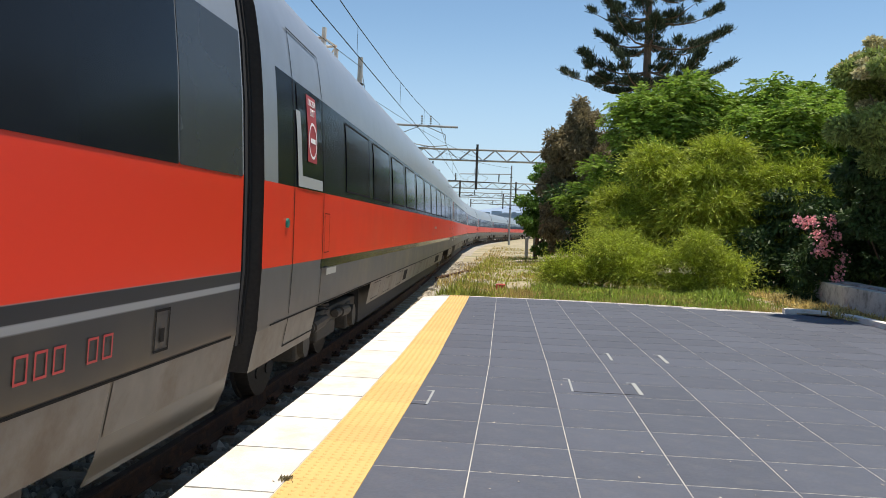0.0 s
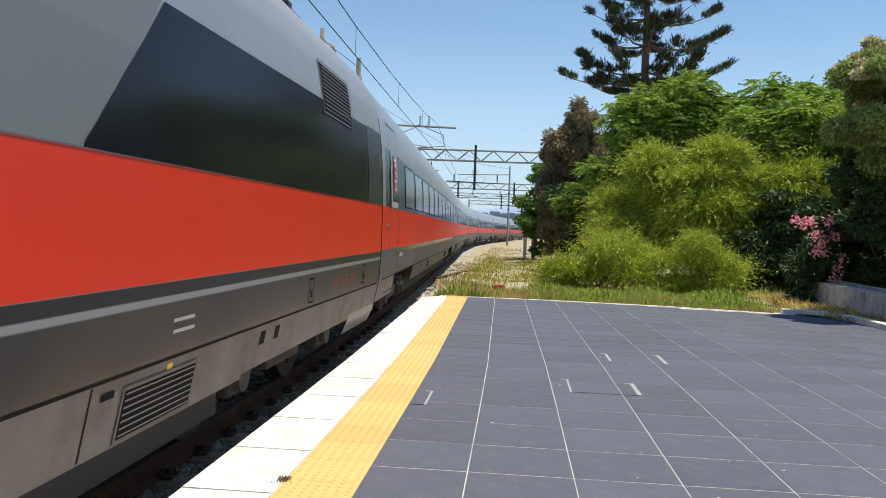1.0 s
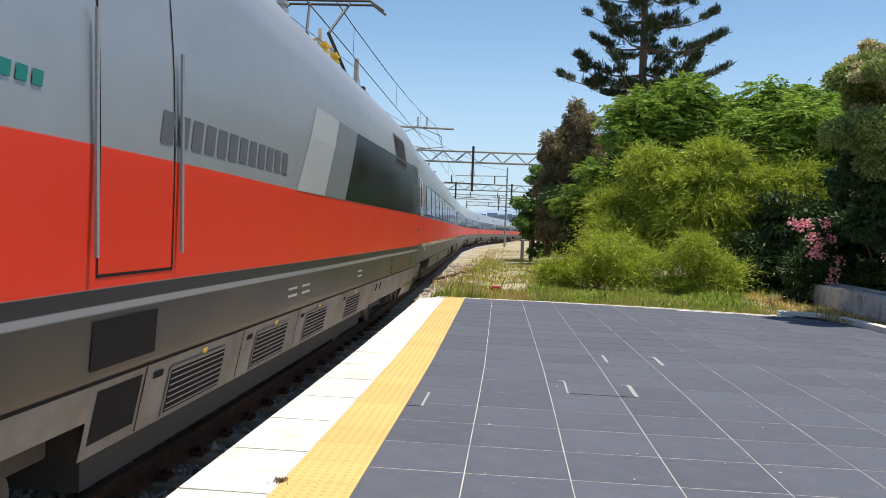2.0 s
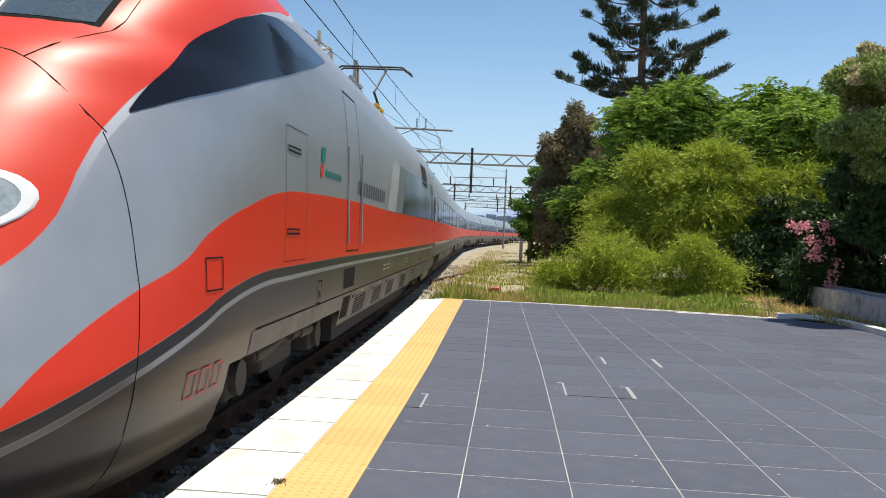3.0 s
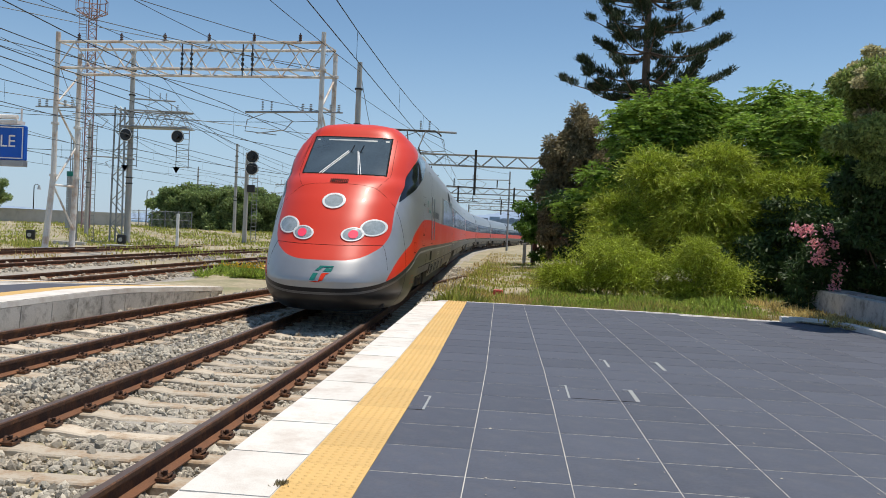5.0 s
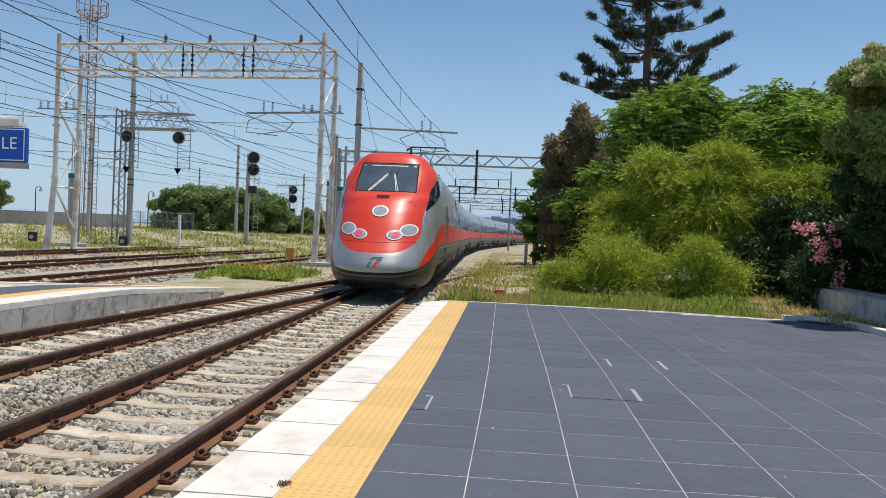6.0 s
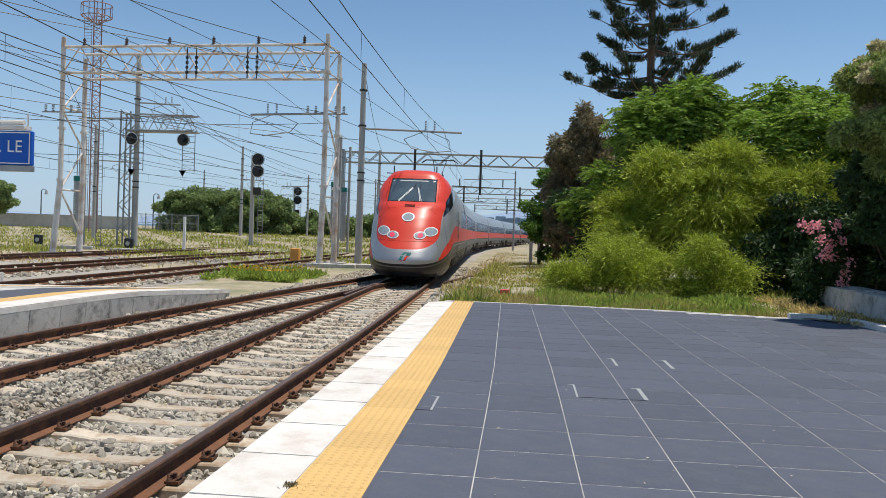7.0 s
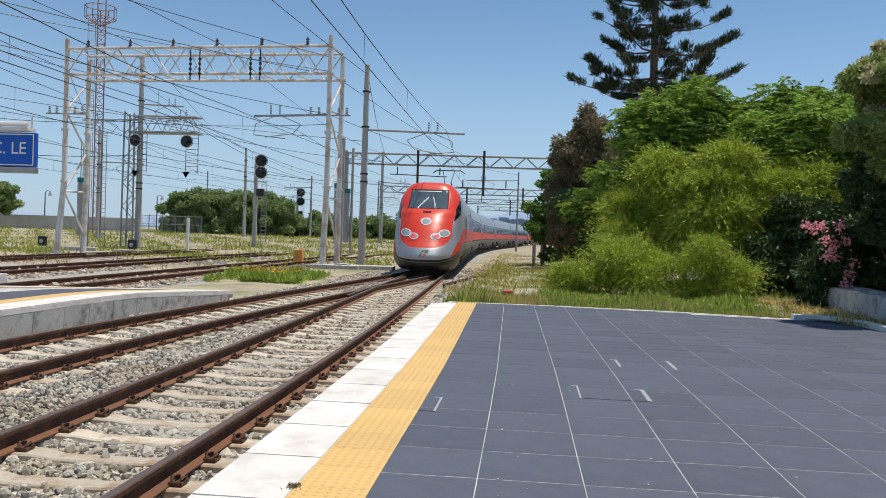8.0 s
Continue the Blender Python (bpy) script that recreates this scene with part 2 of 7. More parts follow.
def offset_line(pts, d):
    t = np.gradient(pts, axis=0)
    t /= np.linalg.norm(t, axis=1)[:, None]
    return pts + d * np.stack([t[:, 1], -t[:, 0]], 1)


MAIN = smooth_line(LINE, 0.5)


def sweep(pts, profile, closed=True):
    """Sweeps a profile of (across, z) along points (x, y). Returns vertices and faces."""
    k, n = len(profile), len(pts)
    t = np.gradient(pts, axis=0)
    t /= np.linalg.norm(t, axis=1)[:, None]
    nx = np.stack([t[:, 1], -t[:, 0]], 1)
    v = np.zeros((n, k, 3))
    for j, (o, z) in enumerate(profile):
        v[:, j, :2] = pts + o * nx
        v[:, j, 2] = z
    f = [(i * k + j, i * k + (j + 1) % k, (i + 1) * k + (j + 1) % k, (i + 1) * k + j) for i in range(n - 1) for j in range(k if closed else k - 1)]
    if closed:
        f += [tuple(range(k))[::-1], tuple((n - 1) * k + j for j in range(k))]
    return v.reshape(-1, 3), f


RAIL_PROFILE = [(-0.07, -0.16), (-0.07, -0.15), (-0.012, -0.128), (-0.009, -0.05), (-0.034, -0.038), (-0.036, -0.008), (-0.028, 0.0),
                (0.028, 0.0), (0.036, -0.008), (0.034, -0.038), (0.009, -0.05), (0.012, -0.128), (0.07, -0.15), (0.07, -0.16)]


def rail(pts, parent, z=RAIL, bright=True):
    v, f = sweep(pts, [(o, z + h) for o, h in RAIL_PROFILE])
    # flange faces take the sunlit rust, the web under the head the shaded one
    idx = [0 if i >= len(f) - 2 else 1 if i % 14 == 6 and bright else 2 if i % 14 in (0, 1, 11, 12) else 0 for i in range(len(f))]
    return mesh_ob("rail", v, f, None, parent, mats=[M_rust, M_rail, M_flange], idx=idx)


def sleeper_mesh():
    bm = bmesh.new()
    secs = [(-1.15, 0.15, 0.0), (-0.96, 0.15, 0.0), (-0.52, 0.15, 0.0), (-0.35, 0.125, -0.028), (0.35, 0.125, -0.028), (0.52, 0.15, 0.0), (0.96, 0.15, 0.0), (1.15, 0.15, -0.01)]
    rings = []
    for x, w, z in secs:
        rings.append([bm.verts.new(c) for c in ((x, -w, -0.2), (x, -w + 0.03, z - 0.012), (x, -w + 0.045, z), (x, w - 0.045, z), (x, w - 0.03, z - 0.012), (x, w, -0.2))])
    for r, s in zip(rings, rings[1:]):
        for j in range(6):
            bm.faces.new((r[j], r[(j + 1) % 6], s[(j + 1) % 6], s[j]))
    bm.faces.new(rings[0])
    bm.faces.new(rings[-1][::-1])
    me = bpy.data.meshes.new("sleeper")
    bmesh.ops.recalc_face_normals(bm, faces=bm.faces[:])
    bm.to_mesh(me)
    bm.free()
    me.materials.append(M_sleeper)
    return me


def clip_mesh():
    """An elastic rail clip with its shoulder and bolt."""
    bm = bmesh.new()
    box(bm, -0.05, 0.05, -0.06, 0.06, 0.0, 0.022)
    loop = [Vector((0.045 * math.cos(a), 0.05 * math.sin(a), 0.035 + 0.018 * math.cos(2 * a))) for a in [k * math.pi / 4 for k in range(9)]]
    for p, q in zip(loop, loop[1:]):
        tube(bm, p, q, 0.011, seg=4, caps=False)
    tube(bm, (0, 0, 0.0), (0, 0, 0.065), 0.016, seg=6)
    me = bpy.data.meshes.new("rail_clip")
    bmesh.ops.recalc_face_normals(bm, faces=bm.faces[:])
    bm.to_mesh(me)
    bm.free()
    me.materials.append(M_rust)
    return me


SLEEPER, CLIP = sleeper_mesh(), clip_mesh()


def track(name, pts, label, y_sleep, y_clip, stop=None, phase=0.0, left_end=None):
    ob = empty(name, kind="structure", label=label)
    for side in (-0.7525, 0.7525):
        q = offset_line(pts, side)
        if side < 0 and left_end:
            q = q[q[:, 1] < left_end]
        rail(q, ob)
    t = np.gradient(pts, axis=0)
    y = y_sleep[0] + phase
    rng = random.Random(3)
    while y < y_sleep[1]:
        x = float(np.interp(y, pts[:, 1], pts[:, 0]))
        tx = float(np.interp(y, pts[:, 1], t[:, 0])) / float(np.interp(y, pts[:, 1], t[:, 1]))
        turn = -math.degrees(math.atan(tx)) + rng.uniform(-0.6, 0.6)
        m = pose(x, y, RAIL - 0.165, 0, rng.uniform(-0.3, 0.3), turn)
        shared("sleeper", SLEEPER, ob, m)
        if y < y_clip:
            for o in (-0.86, -0.645, 0.645, 0.86):
                shared("rail_clip", CLIP, ob, m @ pose(o, 0, 0.01, 0, 0, 180 if o in (-0.86, 0.645) else 0))
        y += 0.6
    return ob


# ---- ground ----
def yard_rise(x, y):
    """The yard beyond the gantry climbs gently towards the boundary wall."""
    return np.interp(y, [50.0, 92.0], [0.0, 0.95]) * np.interp(x, [-14.0, -9.0], [1.0, 0.0])


def ground_sheet():
    xs = np.concatenate([[-4000, -1500, -600, -300, -180, -120], np.arange(-90, 61, 3.0), [90, 160, 300, 700, 1600, 4000]])
    ys = np.concatenate([[-4000, -900, -200, -80, -40], np.arange(-20, 141, 3.0), [160, 190, 240, 320]])
    rng = np.random.RandomState(4)
    X, Y = np.meshgrid(xs, ys, indexing="ij")
    Z = GROUND + 0.05 * rng.randn(*X.shape) * (np.abs(X + 3) > 5)
    right = (X > -1.9) & (Y > 16.8)
    Z = np.where(right, -0.22 + 0.05 * rng.randn(*X.shape), Z)
    Z = np.where((X > -1.6) & (Y < 18), -0.8, Z)
    Z = np.where((X > -14) & (X < -7.2) & (Y < 19), -0.6, Z)
    Z = Z + yard_rise(X, Y)
    n = len(ys)
    v = np.stack([X, Y, Z], -1).reshape(-1, 3)
    f = [(i * n + j, (i + 1) * n + j, (i + 1) * n + j + 1, i * n + j + 1) for i in range(len(xs) - 1) for j in range(n - 1)]
    return tagged(mesh_ob("ground", v, f, M_ground, smooth=True), "dry earth with weeds beside the railway", "ground", kind="structure")


ground_sheet()


def ballast_bed():
    ob = empty("ballast", kind="structure", label="grey crushed stone ballast under the tracks")
    y = np.arange(-60, 60, 1.0)
    pts = np.stack([np.full_like(y, 0.0), y], 1)
    left = np.where(y < 20, -7.75, np.where(y < 40, -7.75 + (y - 20) * 0.06, -6.6))
    right = np.interp(y, [-60, 15, 17, 40, 60], [-1.5, -1.6, -1.9, -2.6, -3.6])
    n = 12
    v, f = [], []
    rng = np.random.RandomState(2)
    for i in range(len(y)):
        for k in range(n):
            u = k / (n - 1)
            edge = min(u, 1 - u)
            v.append((left[i] + (right[i] - left[i]) * u, y[i], RAIL - 0.215 - 0.25 * max(0, 0.06 - edge) / 0.06 * (y[i] > 17) + 0.012 * rng.randn()))
    f = [(i * n + k, i * n + k + 1, (i + 1) * n + k + 1, (i + 1) * n + k) for i in range(len(y) - 1) for k in range(n - 1)]
    mesh_ob("ballast_bed", v, f, M_ballast, ob, smooth=True)
    far = offset_line(MAIN[(MAIN[:, 1] > 55)], 0.0)
    v, f = sweep(far, [(-2.2, GROUND), (-1.5, RAIL - 0.2), (1.4, RAIL - 0.2), (1.8, GROUND)], closed=False)
    mesh_ob("ballast_bed", v, f, M_ballast, ob)
    for ln in (LINE_3, LINE_4, LINE_5):
        p = smooth_line(ln, 2.0)
        v, f = sweep(p, [(-2.3, GROUND - 0.05), (-1.6, RAIL - 0.19), (1.6, RAIL - 0.19), (2.3, GROUND - 0.05)], closed=False)
        mesh_ob("ballast_bed", v, f, M_ballast, ob)
    return ob


BALLAST = ballast_bed()


def stones(n, seed, region, size, z, sink=0.4):
    """Crushed stones: rough twelve-cornered lumps, each turned its own way."""
    rng = np.random.RandomState(seed)
    p = (1 + 5**0.5) / 2
    base = np.array([(-1, p, 0), (1, p, 0), (-1, -p, 0), (1, -p, 0), (0, -1, p), (0, 1, p), (0, -1, -p), (0, 1, -p), (p, 0, -1), (p, 0, 1), (-p, 0, -1), (-p, 0, 1)], float) / 1.9
    face = np.array([(0, 11, 5), (0, 5, 1), (0, 1, 7), (0, 7, 10), (0, 10, 11), (1, 5, 9), (5, 11, 4), (11, 10, 2), (10, 7, 6), (7, 1, 8),
                     (3, 9, 4), (3, 4, 2), (3, 2, 6), (3, 6, 8), (3, 8, 9), (4, 9, 5), (2, 4, 11), (6, 2, 10), (8, 6, 7), (9, 8, 1)])
    c = region(rng, n)
    for tr_line, ph in ((MAIN, -1.83), (smooth_line(LINE_2, 0.5), 3.3)):
        on = (np.abs(((c[:, 1] - ph + 0.3) % 0.6) - 0.3) < 0.15) & (np.abs(c[:, 0] - np.interp(c[:, 1], tr_line[:, 1], tr_line[:, 0])) < 1.2)
        c = c[~on | (rng.rand(len(c)) < 0.02)]
    n = len(c)
    s = size * rng.lognormal(0, 0.32, (n, 1)) * (0.55 + rng.rand(n, 3) * 0.75)
    jit = 1 + 0.16 * rng.randn(n, 12, 1)
    v = base[None] * jit * s[:, None, :]
    q = rng.randn(n, 4)
    q /= np.linalg.norm(q, axis=1)[:, None]
    w, x, y, zz = q.T
    R = np.stack([1 - 2 * (y * y + zz * zz), 2 * (x * y - w * zz), 2 * (x * zz + w * y), 2 * (x * y + w * zz), 1 - 2 * (x * x + zz * zz), 2 * (y * zz - w * x),
                  2 * (x * zz - w * y), 2 * (y * zz + w * x), 1 - 2 * (x * x + y * y)], 1).reshape(n, 3, 3)
    v = np.einsum("nij,nkj->nki", R, v)
    v[:, :, :2] += c[:, None, :2]
    v[:, :, 2] += z + c[:, 2:3] + size * (rng.rand(n, 1) * 0.9 - sink)
    f = face[None] + 12 * np.arange(n)[:, None, None]
    return v.reshape(-1, 3), f.reshape(-1, 3)


def ballast_stones():
    def near(rng, n):
        y = 2.8 + 14.0 * rng.rand(n) ** 1.35
        x = -7.7 + 6.0 * rng.rand(n)
        heap = rng.rand(n) * 0.03 + 0.05 * np.exp(-((x + 4.85) / 0.45) ** 2) * (y < 11)
        return np.stack([x, y, heap], 1)

    def middle(rng, n):
        y = 12 + 26.0 * rng.rand(n)
        x = -7.4 + rng.rand(n) * (5.5 - 0.02 * y)
        return np.stack([x, y, rng.rand(n) * 0.03], 1)

    def shoulder(rng, n):
        y = 17.2 + 26 * rng.rand(n) ** 1.3
        x = np.interp(y, MAIN[:, 1], MAIN[:, 0]) + 1.2 + 1.7 * rng.rand(n) ** 1.4
        return np.stack([x, y, 0.03 + rng.rand(n) * 0.05], 1)

    def yard(rng, n):
        y = 18 + 34.0 * rng.rand(n)
        a, b = (smooth_line(k, 1.0) for k in (LINE_3, LINE_4))
        x = np.where(rng.rand(n) < 0.5, np.interp(y, a[:, 1], a[:, 0]), np.interp(y, b[:, 1], b[:, 0])) + rng.uniform(-1.7, 1.7, n)
        return np.stack([x, y, 0.02 + rng.rand(n) * 0.03], 1)
    for n, seed, fn, size in ((44000, 1, near, 0.0265), (15000, 2, middle, 0.034), (5000, 3, shoulder, 0.05), (9000, 4, yard, 0.055)):
        v, f = stones(n, seed, fn, size, RAIL - 0.232)
        ob = mesh_ob("ballast_stones", v, f, M_stone, BALLAST)
        tagged(ob, kind="stuff")


ballast_stones()

p2 = smooth_line(LINE_2, 0.5)
track("track_1", MAIN[(MAIN[:, 1] > -40) & (MAIN[:, 1] < 230)], "standard gauge track with rusty rails on concrete sleepers", (-2.0, 60.0), 17.0, phase=0.17)
track("track_2", p2[p2[:, 1] > -30], "rusty track joining the main line at a switch", (3.0, 24.0), 17.0, phase=0.3)
for nm, ln in (("track_3", LINE_3), ("track_4", LINE_4), ("track_5", LINE_5)):
    track(nm, smooth_line(ln, 1.0), "rusty far track in pale ballast", (18.0, 66.0), 0)


def switch_rails():
    """Guard rails and blades of the switch, and a siding's stub beside the line."""
    ob = empty("switch", kind="structure", label="rusty switch blades and guard rails")
    a = np.array([[-4.55, 20.5], [-4.62, 23.5], [-4.6, 27.0], [-4.55, 30.5]])
    rail(a, ob, RAIL - 0.004)
    s = np.array([[-2.75, 27.0], [-2.35, 30.5], [-1.75, 35.0], [-0.9, 40.0]])
    rail(s, ob, RAIL - 0.02, bright=False)
    return ob


switch_rails()


# ---- the platform ----
EDGE_Y = np.array([-12.0, 0.0, 4.0, 6.5, 8.5, 11.0, 13.4, 15.0, 16.4])
EDGE_X = np.array([-1.67, -1.67, -1.675, -1.69, -1.71, -1.76, -1.81, -1.84, -1.87])


def edge_x(y):
    return float(np.interp(y, EDGE_Y, EDGE_X))


def far_y(x):
    return float(np.interp(x, [-1.9, 0.8, 3.0, 5.0, 12.0], [16.6, 16.62, 16.4, 15.85, 15.6]))


def platform():
    ob = empty("platform_1", kind="structure", label="low platform paved with slate tiles and a white edge")
    xs = list(np.linspace(-1.2, 12.0, 12))
    top = [(edge_x(-12) + 0.1, -12)] + [(edge_x(y) + 0.1, y) for y in (4, 8.5, 13.4, 16.3)] + [(x, far_y(x) - 0.05) for x in xs] + [(12, -12)]
    bm = bmesh.new()
    up = [bm.verts.new((x, y, -0.0008)) for x, y in top]
    dn = [bm.verts.new((x, y, -0.8)) for x, y in top]
    bm.faces.new(up)
    for i in range(len(top)):
        j = (i + 1) % len(top)
        bm.faces.new((up[i], dn[i], dn[j], up[j]))
    part("slab", bm, M_grout, ob, "concrete slab with light joints")
    # edge stones
    rng = random.Random(8)
    y = -12.0
    while y < 16.2:
        y2 = min(y + 0.8, 16.45)
        g = 0.001
        bm = bmesh.new()
        for a, b, inset in ((y + g, y2 - g, 0.0),):
            c = [(edge_x(a), a), (edge_x(a) + 0.49, a), (edge_x(b) + 0.49, b), (edge_x(b), b)]
            if y2 > 16.4:
                c[3] = (edge_x(b) + 0.3, b)
            lo = [bm.verts.new((px, py, -0.25)) for px, py in c]
            hi = [bm.verts.new((px, py, 0.004 + rng.uniform(-0.0015, 0.0015))) for px, py in c]
            bm.faces.new(hi)
            bm.faces.new(lo[::-1])
            for i in range(4):
                bm.faces.new((lo[i], lo[(i + 1) % 4], hi[(i + 1) % 4], hi[i]))
            bmesh.ops.bevel(bm, geom=[ed for ed in bm.edges if all(v.co.z > -0.1 for v in ed.verts)], offset=0.008, segments=2, affect="EDGES")
        part("edge_stone", bm, M_white, ob)
        y = y2
    # white end kerb along the far side
    x = -1.57
    while x < 5.0:
        x2 = min(x + 0.9, 5.0)
        bm = bmesh.new()
        c = [(x + 0.003, far_y(x) - 0.07), (x2 - 0.003, far_y(x2) - 0.07), (x2 - 0.003, far_y(x2) + 0.03), (x + 0.003, far_y(x) + 0.03)]
        lo = [bm.verts.new((px, py, -0.5)) for px, py in c]
        hi = [bm.verts.new((px, py, 0.006)) for px, py in c]
        bm.faces.new(hi)
        for i in range(4):
            bm.faces.new((lo[i], lo[(i + 1) % 4], hi[(i + 1) % 4], hi[i]))
        part("end_kerb", bm, M_white, ob)
        x = x2
    return ob


PLATFORM = platform()


def tile_mesh(w, d, t=0.0025):
    bm = bmesh.new()
    box(bm, -w / 2, w / 2, -d / 2, d / 2, -t, 0.0)
    bmesh.ops.bevel(bm, geom=[ed for ed in bm.edges if all(v.co.z > -0.001 for v in ed.verts)], offset=0.0012, segments=1, affect="EDGES")
    me = bpy.data.meshes.new("tile")
    bmesh.ops.recalc_face_normals(bm, faces=bm.faces[:])
    bm.to_mesh(me)
    bm.free()
    me.materials.append(M_slate)
    return me


def tactile_mesh():
    """A yellow tactile tile with rows of low domes."""
    bm = bmesh.new()
    box(bm, -0.199, 0.199, -0.199, 0.199, -0.02, 0.0)
    for i in range(7):
        for j in range(7):
            x, y = -0.171 + 0.057 * i, -0.171 + 0.057 * j
            ring = [[bm.verts.new((x + r * math.cos(k * math.pi / 3), y + r * math.sin(k * math.pi / 3), z)) for k in range(6)] for r, z in ((0.017, 0.0), (0.010, 0.005))]
            for k in range(6):
                bm.faces.new((ring[0][k], ring[0][(k + 1) % 6], ring[1][(k + 1) % 6], ring[1][k]))
            bm.faces.new(ring[1])
    me = bpy.data.meshes.new("tactile_tile")
    bm.to_mesh(me)
    bm.free()
    me.materials.append(M_yellow)
    return me


TACTILE = tactile_mesh()


# ---- the train ----
def plain(name, color, rough, metal=0.0, coat=0.0, spec=0.5):
    return mat(name, color, rough, metal, vary=0.04, scale=1.2, fine=15, coat=coat, spec=spec)


RED, SILVER = (0.66, 0.034, 0.010), (0.40, 0.41, 0.425)
M_red = mat("red_train_paint", RED, 0.4, vary=0.07, scale=0.5, fine=3, coat=0.0, spec=0.25, stain=(0.56, 0.055, 0.03), stain_amount=0.35, stain_scale=0.8)
M_silver = mat("silver_train_paint", SILVER, 0.36, 0.65, vary=0.08, scale=0.6, fine=4, coat=0.15)
M_band = mat("black_window_band", (0.010, 0.012, 0.016), 0.16, vary=0.15, scale=0.5, fine=3, spec=0.10)
M_pane = mat("tinted_window_glass", (0.012, 0.015, 0.018), 0.09, vary=0.1, scale=0.4, spec=0.12)
M_skirt = mat("dusty_grey_skirt", (0.092, 0.09, 0.087), 0.55, 0.15, vary=0.12, scale=0.8, fine=5, stain=(0.16, 0.135, 0.10), stain_amount=0.6, stain_scale=0.9)
M_skirt_low = mat("dirty_lower_skirt", (0.185, 0.168, 0.146), 0.65, 0.15, vary=0.2, scale=0.9, fine=6, stain=(0.115, 0.082, 0.055), stain_amount=0.75, stain_scale=1.4, spec=0.3)
M_under = mat("dark_underframe", (0.035, 0.031, 0.028), 0.8, vary=0.3, scale=5)
M_bogie = mat("dusty_bogie_steel", (0.075, 0.06, 0.046), 0.8, 0.1, vary=0.3, scale=4)
M_wheel = mat("wheel_steel", (0.075, 0.06, 0.05), 0.6, 0.4, vary=0.3)
M_pale = plain("pale_grey_paint", (0.40, 0.41, 0.40), 0.4, 0.2)
M_mid = plain("mid_grey_paint", (0.17, 0.185, 0.185), 0.4, 0.2)
M_endpanel = plain("dark_grey_gloss", (0.04, 0.044, 0.047), 0.25, spec=0.3)
M_letter = plain("dark_grey_lettering", (0.085, 0.09, 0.10), 0.45)
M_green = plain("green_enamel", (0.0, 0.16, 0.13), 0.4)
M_ring = plain("white_lamp_ring", (0.74, 0.75, 0.74), 0.4)
M_lens = mat("lamp_lens", (0.40, 0.45, 0.45), 0.15, 0.25, vary=0.3, scale=9, coat=0.8)
M_taillamp = plain("red_tail_lamp", (0.75, 0.05, 0.10), 0.2, coat=0.6)
nt = M_taillamp.node_tree
nt.nodes["Principled BSDF"].inputs["Emission Color"].default_value = (1.0, 0.08, 0.14, 1)
nt.nodes["Principled BSDF"].inputs["Emission Strength"].default_value = 0.3
M_seam = plain("dark_seam", (0.014, 0.013, 0.013), 0.85, spec=0.1)
M_screen = mat("windscreen_glass", (0.060, 0.082, 0.095), 0.06, vary=0.35, scale=1.5, coat=0.7)
M_cabwin = mat("cab_side_glass", (0.010, 0.011, 0.018), 0.09, vary=0.1, spec=0.16)
M_bellows = plain("black_rubber", (0.018, 0.017, 0.017), 0.7)
M_sign_red = plain("red_sticker", (0.36, 0.035, 0.035), 0.5)
M_yellow_sign = plain("yellow_sticker", (0.75, 0.45, 0.03), 0.5)

Z_KEYS = [0.2, 0.36, 0.54, 0.9, 1.3, 1.9, 2.4, 2.8, 3.1, 3.35, 3.57, 3.72, 3.81, 3.86]
W_KEYS = [1.12, 1.26, 1.34, 1.41, 1.43, 1.43, 1.41, 1.372, 1.32, 1.215, 1.062, 0.905, 0.79, 0.55]
NOSE_Z = [0.2, 0.3, 0.45, 0.75, 1.07, 1.4, 1.8, 2.14, 2.51, 2.67, 3.08, 3.50, 3.64, 3.77, 3.86]
NOSE_Y = [0.84, 0.58, 0.46, 0.43, 0.64, 0.93, 1.25, 1.56, 1.98, 2.30, 2.88, 3.44, 3.55, 3.70, 4.1]


def half_width(z):
    return float(np.interp(z, Z_KEYS, W_KEYS))


def nose_at(z):
    """The nose at a height: foremost y, its length to the full width, and the plan's squareness."""
    return (float(np.interp(z, NOSE_Z, NOSE_Y)), float(np.interp(z, [0.2, 1.0, 1.6, 2.3, 2.7, 3.4, 3.8], [2.75, 2.85, 2.8, 2.7, 2.5, 1.7, 1.1])),
            float(np.interp(z, [0.2, 0.8, 1.4, 2.3, 2.7, 3.5], [2.5, 2.55, 2.5, 2.6, 2.9, 4.0])))


def front_y(x, z):
    y0, ln, n = nose_at(z)
    u = min(abs(x) / half_width(z), 0.9999)
    return y0 + ln * (1 - (1 - u**n) ** (1 / n))


def side_x(y, z):
    y0, ln, n = nose_at(z)
    u = (y - y0) / ln
    if u >= 1:
        return half_width(z)
    return half_width(z) * (1 - max(1 - max(u, 0), 0) ** n) ** (1 / n)


def grid_faces(a, b):
    return [(i * b + j, (i + 1) * b + j, (i + 1) * b + j + 1, i * b + j + 1) for i in range(a - 1) for j in range(b - 1)]


